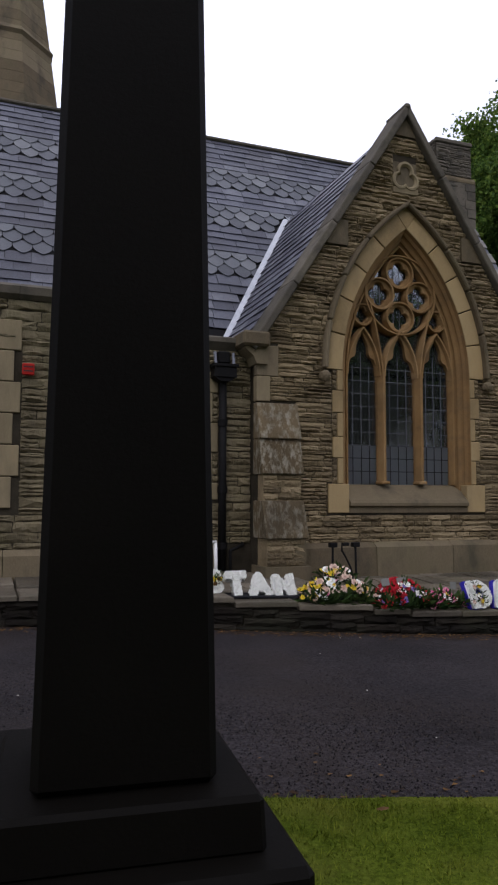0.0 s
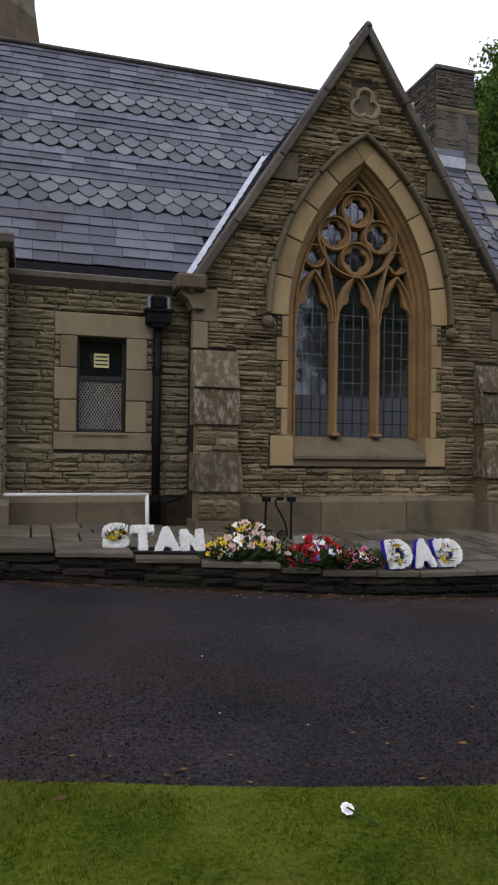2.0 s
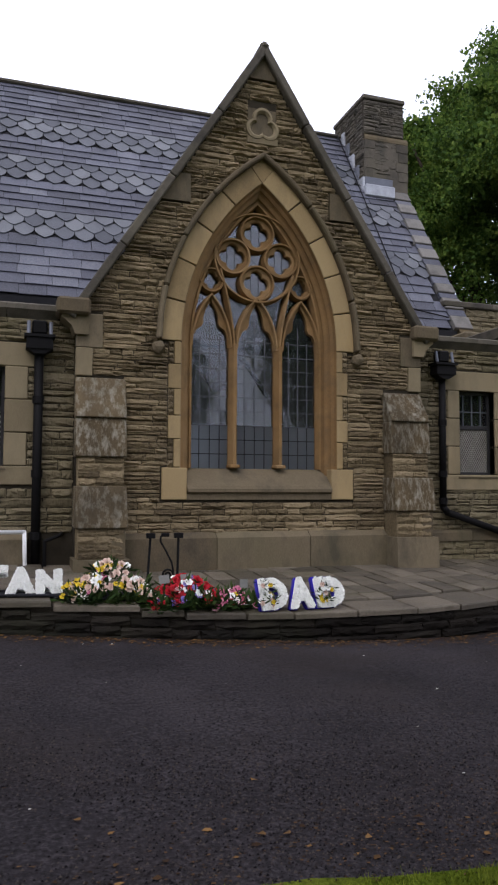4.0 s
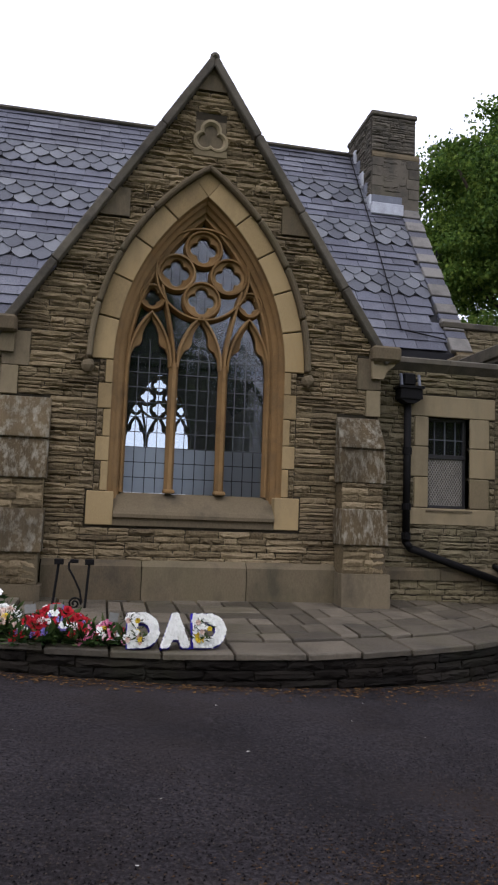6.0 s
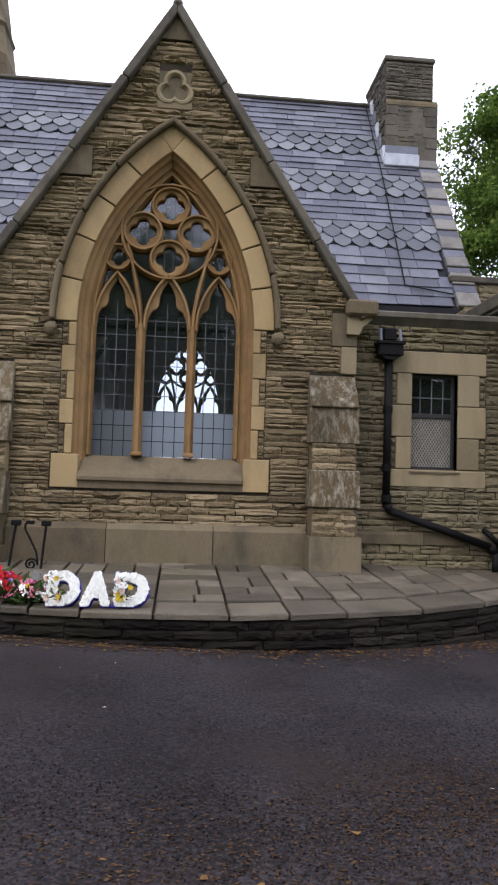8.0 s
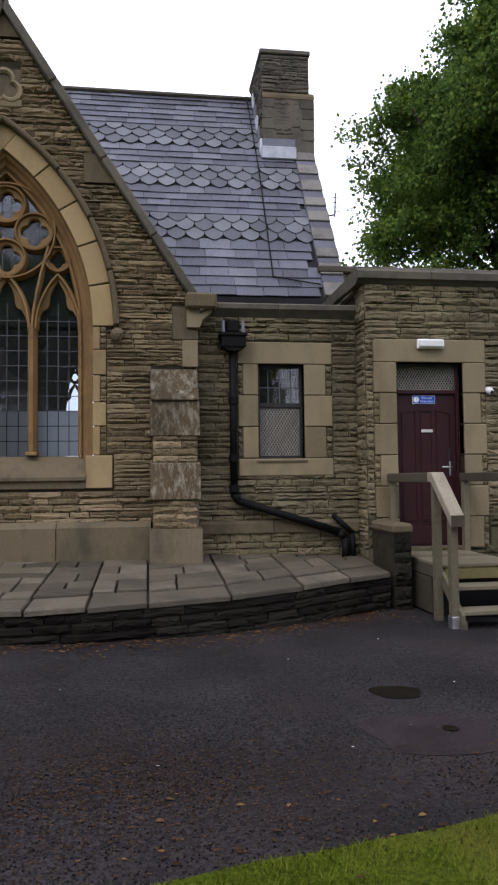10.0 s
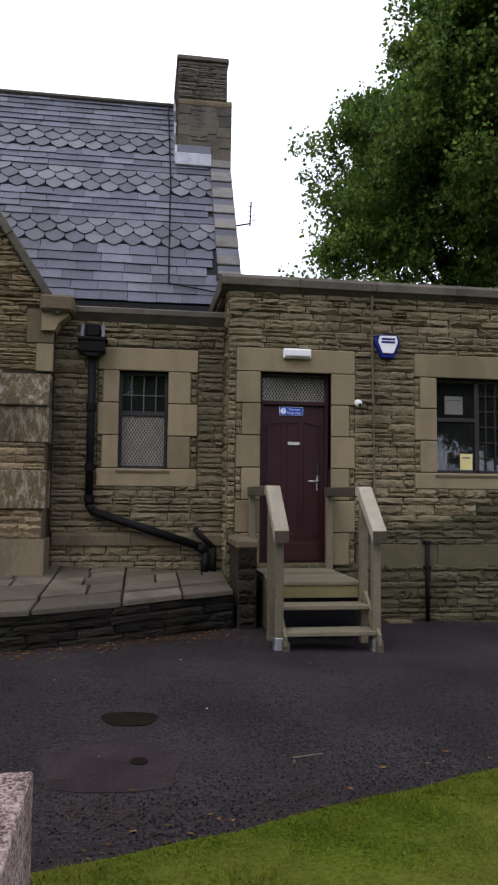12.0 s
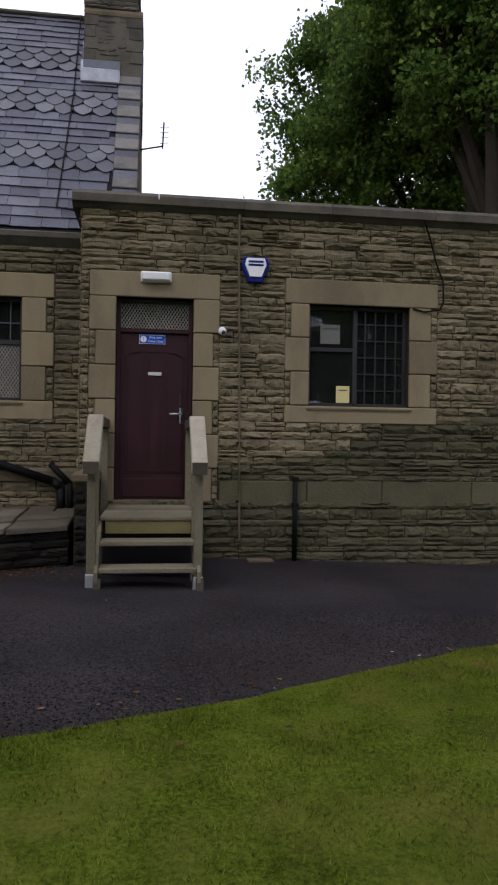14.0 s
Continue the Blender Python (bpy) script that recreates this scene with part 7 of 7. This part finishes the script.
lay_stones(gable, gable_stones, STONE, GY, 0.036, (GX, 1.2))
w = WIN_L
lay_stones(side_walls["wall_west"], courses(1.02, 3.66, 0.1, hole_spans(1.12, GX - 2.39, [(w[0] - 0.28, w[1] + 0.35, w[2] - 0.23, w[3] + 0.29)])), STONE_ANNEX, AY, 0.034, (2.2, 2.0))
w = WIN_R
lay_stones(side_walls["wall_east"], courses(0.4, 0.82, 0.1, hole_spans(GX + 2.39, 10.37, []), (0.2, 0.42)) + courses(0.98, 3.66, 0.1, hole_spans(GX + 2.39, 10.37, [(w[0] - 0.27, w[1] + 0.38, w[2] - 0.23, w[3] + 0.29)])), STONE_ANNEX, AY, 0.034, (9.3, 1.8))
d, w = DOOR, WIN_A
annex_stones = courses(-0.3, 4.04, 0.105, hole_spans(10.37, 20.0, [(d[0] - 0.31, d[1] + 0.31, d[2] - 0.0, d[3] + 0.3), (12.02, 21, 0.62, 0.86), (w[0] - 0.3, w[1] + 0.36, w[2] - 0.21, w[3] + 0.3)]), (0.16, 0.5))
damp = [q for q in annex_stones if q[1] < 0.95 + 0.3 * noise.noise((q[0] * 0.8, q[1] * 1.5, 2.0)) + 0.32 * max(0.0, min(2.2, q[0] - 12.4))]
lay_stones(annex, [q for q in annex_stones if q not in damp], STONE_ANNEX, NY, 0.038, (12.4, 2.4))
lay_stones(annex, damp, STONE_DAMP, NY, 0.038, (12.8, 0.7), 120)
lay_stones(annex_w, courses(1.02, 4.0, 0.1, hole_spans(-1.0, 1.12, [(-0.9, 0.36, 1.4, 3.42)])), STONE_ANNEX, NY, 0.034, (0.8, 2.5))
lay_stones(rear, courses(4.2, 5.06, 0.11, lambda z: [(10.57, 16.0)], (0.18, 0.5)), STONE_ANNEX, 12.0, 0.034, (11.0, 4.6), 60)
turn_r = Matrix.Translation((10.37, 0, 0)) @ pose(0, 0, 0, 0, 0, -90)
lay_stones(annex, courses(0.4, 4.04, 0.105, lambda z: [(-AY + 0.005, -NY)], (0.15, 0.4)), STONE_ANNEX, 0.0, 0.03, (-9.2, 2.0), 0, turn_r)
turn_w = Matrix.Translation((1.12, 0, 0)) @ pose(0, 0, 0, 0, 0, 90)
lay_stones(annex_w, courses(0.5, 4.0, 0.105, lambda z: [(NY, AY - 0.005)], (0.15, 0.4)), STONE_ANNEX, 0.0, 0.03, (9.2, 2.0), 0, turn_w)

# slates
PLAIN_V = [(-0.5, 0.0, 0.024), (0.5, 0.0, 0.024), (0.5, 1.25, 0.0), (-0.5, 1.25, 0.0)]
SCALE_V = [(-0.5, 0.86, 0.014), (-0.48, 0.6, 0.018), (-0.4, 0.4, 0.021), (-0.27, 0.22, 0.024), (-0.12, 0.07, 0.026), (0.0, 0.0, 0.026), (0.12, 0.07, 0.026), (0.27, 0.22, 0.024), (0.4, 0.4, 0.021), (0.48, 0.6, 0.018), (0.5, 0.86, 0.014), (0.5, 1.45, 0.0), (-0.5, 1.45, 0.0)]


def slate_shape(front):
    n = len(front)
    v = list(front) + [(p[0], p[1], p[2] - 0.014) for p in front]
    f = [tuple(range(n))] + [(i, i + n, (i + 1) % n + n, (i + 1) % n) for i in range(n)]
    return v, f


SHAPES = {"plain": slate_shape(PLAIN_V), "scale": slate_shape(SCALE_V)}
SLATE_MESH = {}
for key, material in (("plain", SLATE), ("scale", SLATE_PALE)):
    me = bpy.data.meshes.new("slate")
    me.from_pydata(SHAPES[key][0], [], SHAPES[key][1])
    me.materials.append(material)
    SLATE_MESH[key] = me


def lay_slates(host, origin, u, v, length, rows, skip, limit):
    """Rows (kind, exposure, width) from the eave up a slope; u runs along it and v up it."""
    o, u, v = Vector(origin), Vector(u), Vector(v).normalized()
    n = u.cross(v)
    turn = Matrix((u, v, n)).transposed().to_4x4()
    joined = {"plain": ([], []), "scale": ([], [])}
    up, count = 0.0, 0
    for r, (kind, expo, wide) in enumerate(rows):
        x = -(r % 2) * wide / 2 - rng.uniform(0, 0.05)
        while x < length:
            w_ = wide * (rng.uniform(0.8, 1.2) if kind == "plain" else 1.0)
            p = o + u * (x + w_ / 2) + v * up
            q = p + v * expo
            if not skip(p, q):
                jit = pose(0, 0, 0, rng.uniform(-0.6, 0.6), rng.uniform(-0.4, 0.4), rng.uniform(-0.7, 0.7) * (3 if rng.random() < 0.03 else 1))
                m = Matrix.Translation(p + v * rng.uniform(-0.008, 0.008)) @ turn @ jit @ Matrix.Diagonal((w_ - 0.008, expo, rng.uniform(0.8, 1.3), 1))
                if count < limit and 6.5 < p.x < 11:
                    ob = new("slate", SLATE_MESH[kind])
                    ob.parent, ob.matrix_basis = host, m
                    count += 1
                else:
                    vs, fs = joined[kind]
                    b = len(vs)
                    vs += [tuple(m @ Vector(c)) for c in SHAPES[kind][0]]
                    fs += [tuple(b + i for i in q_) for q_ in SHAPES[kind][1]]
            x += w_
        up += expo
    for kind, material in (("plain", SLATE), ("scale", SLATE_PALE)):
        if joined[kind][0]:
            tagged(mesh_from("slates", *joined[kind], material, host), kind="stuff")


P, S = ("plain", 0.235, 0.46), ("scale", 0.25, 0.33)
T = ("plain", 0.2, 0.48)
ROWS_MAIN = [P] * 6 + [S] * 3 + [T] * 4 + [S] * 3 + [T] * 3 + [S] * 3 + [T] * 6
slope_len = math.hypot(RIDGE_Y - EAVE_Y, RIDGE_Z - roof_z(EAVE_Y))
f_ = slope_len / sum(r[1] for r in ROWS_MAIN)
ROWS_MAIN = [(k, e * f_, w_) for k, e, w_ in ROWS_MAIN]


def behind_gable(p, q):
    m = (p + q) / 2
    return GR_Z - abs(m.x - GX) / RX > m.z + 0.02 or p.x > 10.62


lay_slates(roof, (-1.6, EAVE_Y, roof_z(EAVE_Y)), (1, 0, 0), (0, RIDGE_Y - EAVE_Y, RIDGE_Z - roof_z(EAVE_Y)), 12.2, ROWS_MAIN, behind_gable, 300)
g_len = math.hypot((GR_Z - 4.0) * RX, GR_Z - 4.0)
rows_g = [("plain", 0.2, 0.42)] * int(g_len / 0.2)
over_main = lambda p, q: roof_z(((p + q) / 2).y) > ((p + q) / 2).z + 0.03
lay_slates(groof, (GX - (GR_Z - 4.0) * RX, 13.7, 4.0), (0, -1, 0), (1, 0, 1 / RX), 4.2, rows_g, over_main, 0)
lay_slates(groof, (GX + (GR_Z - 4.0) * RX, GY + 0.4, 4.0), (0, 1, 0), (-1, 0, 1 / RX), 4.3, rows_g, over_main, 0)
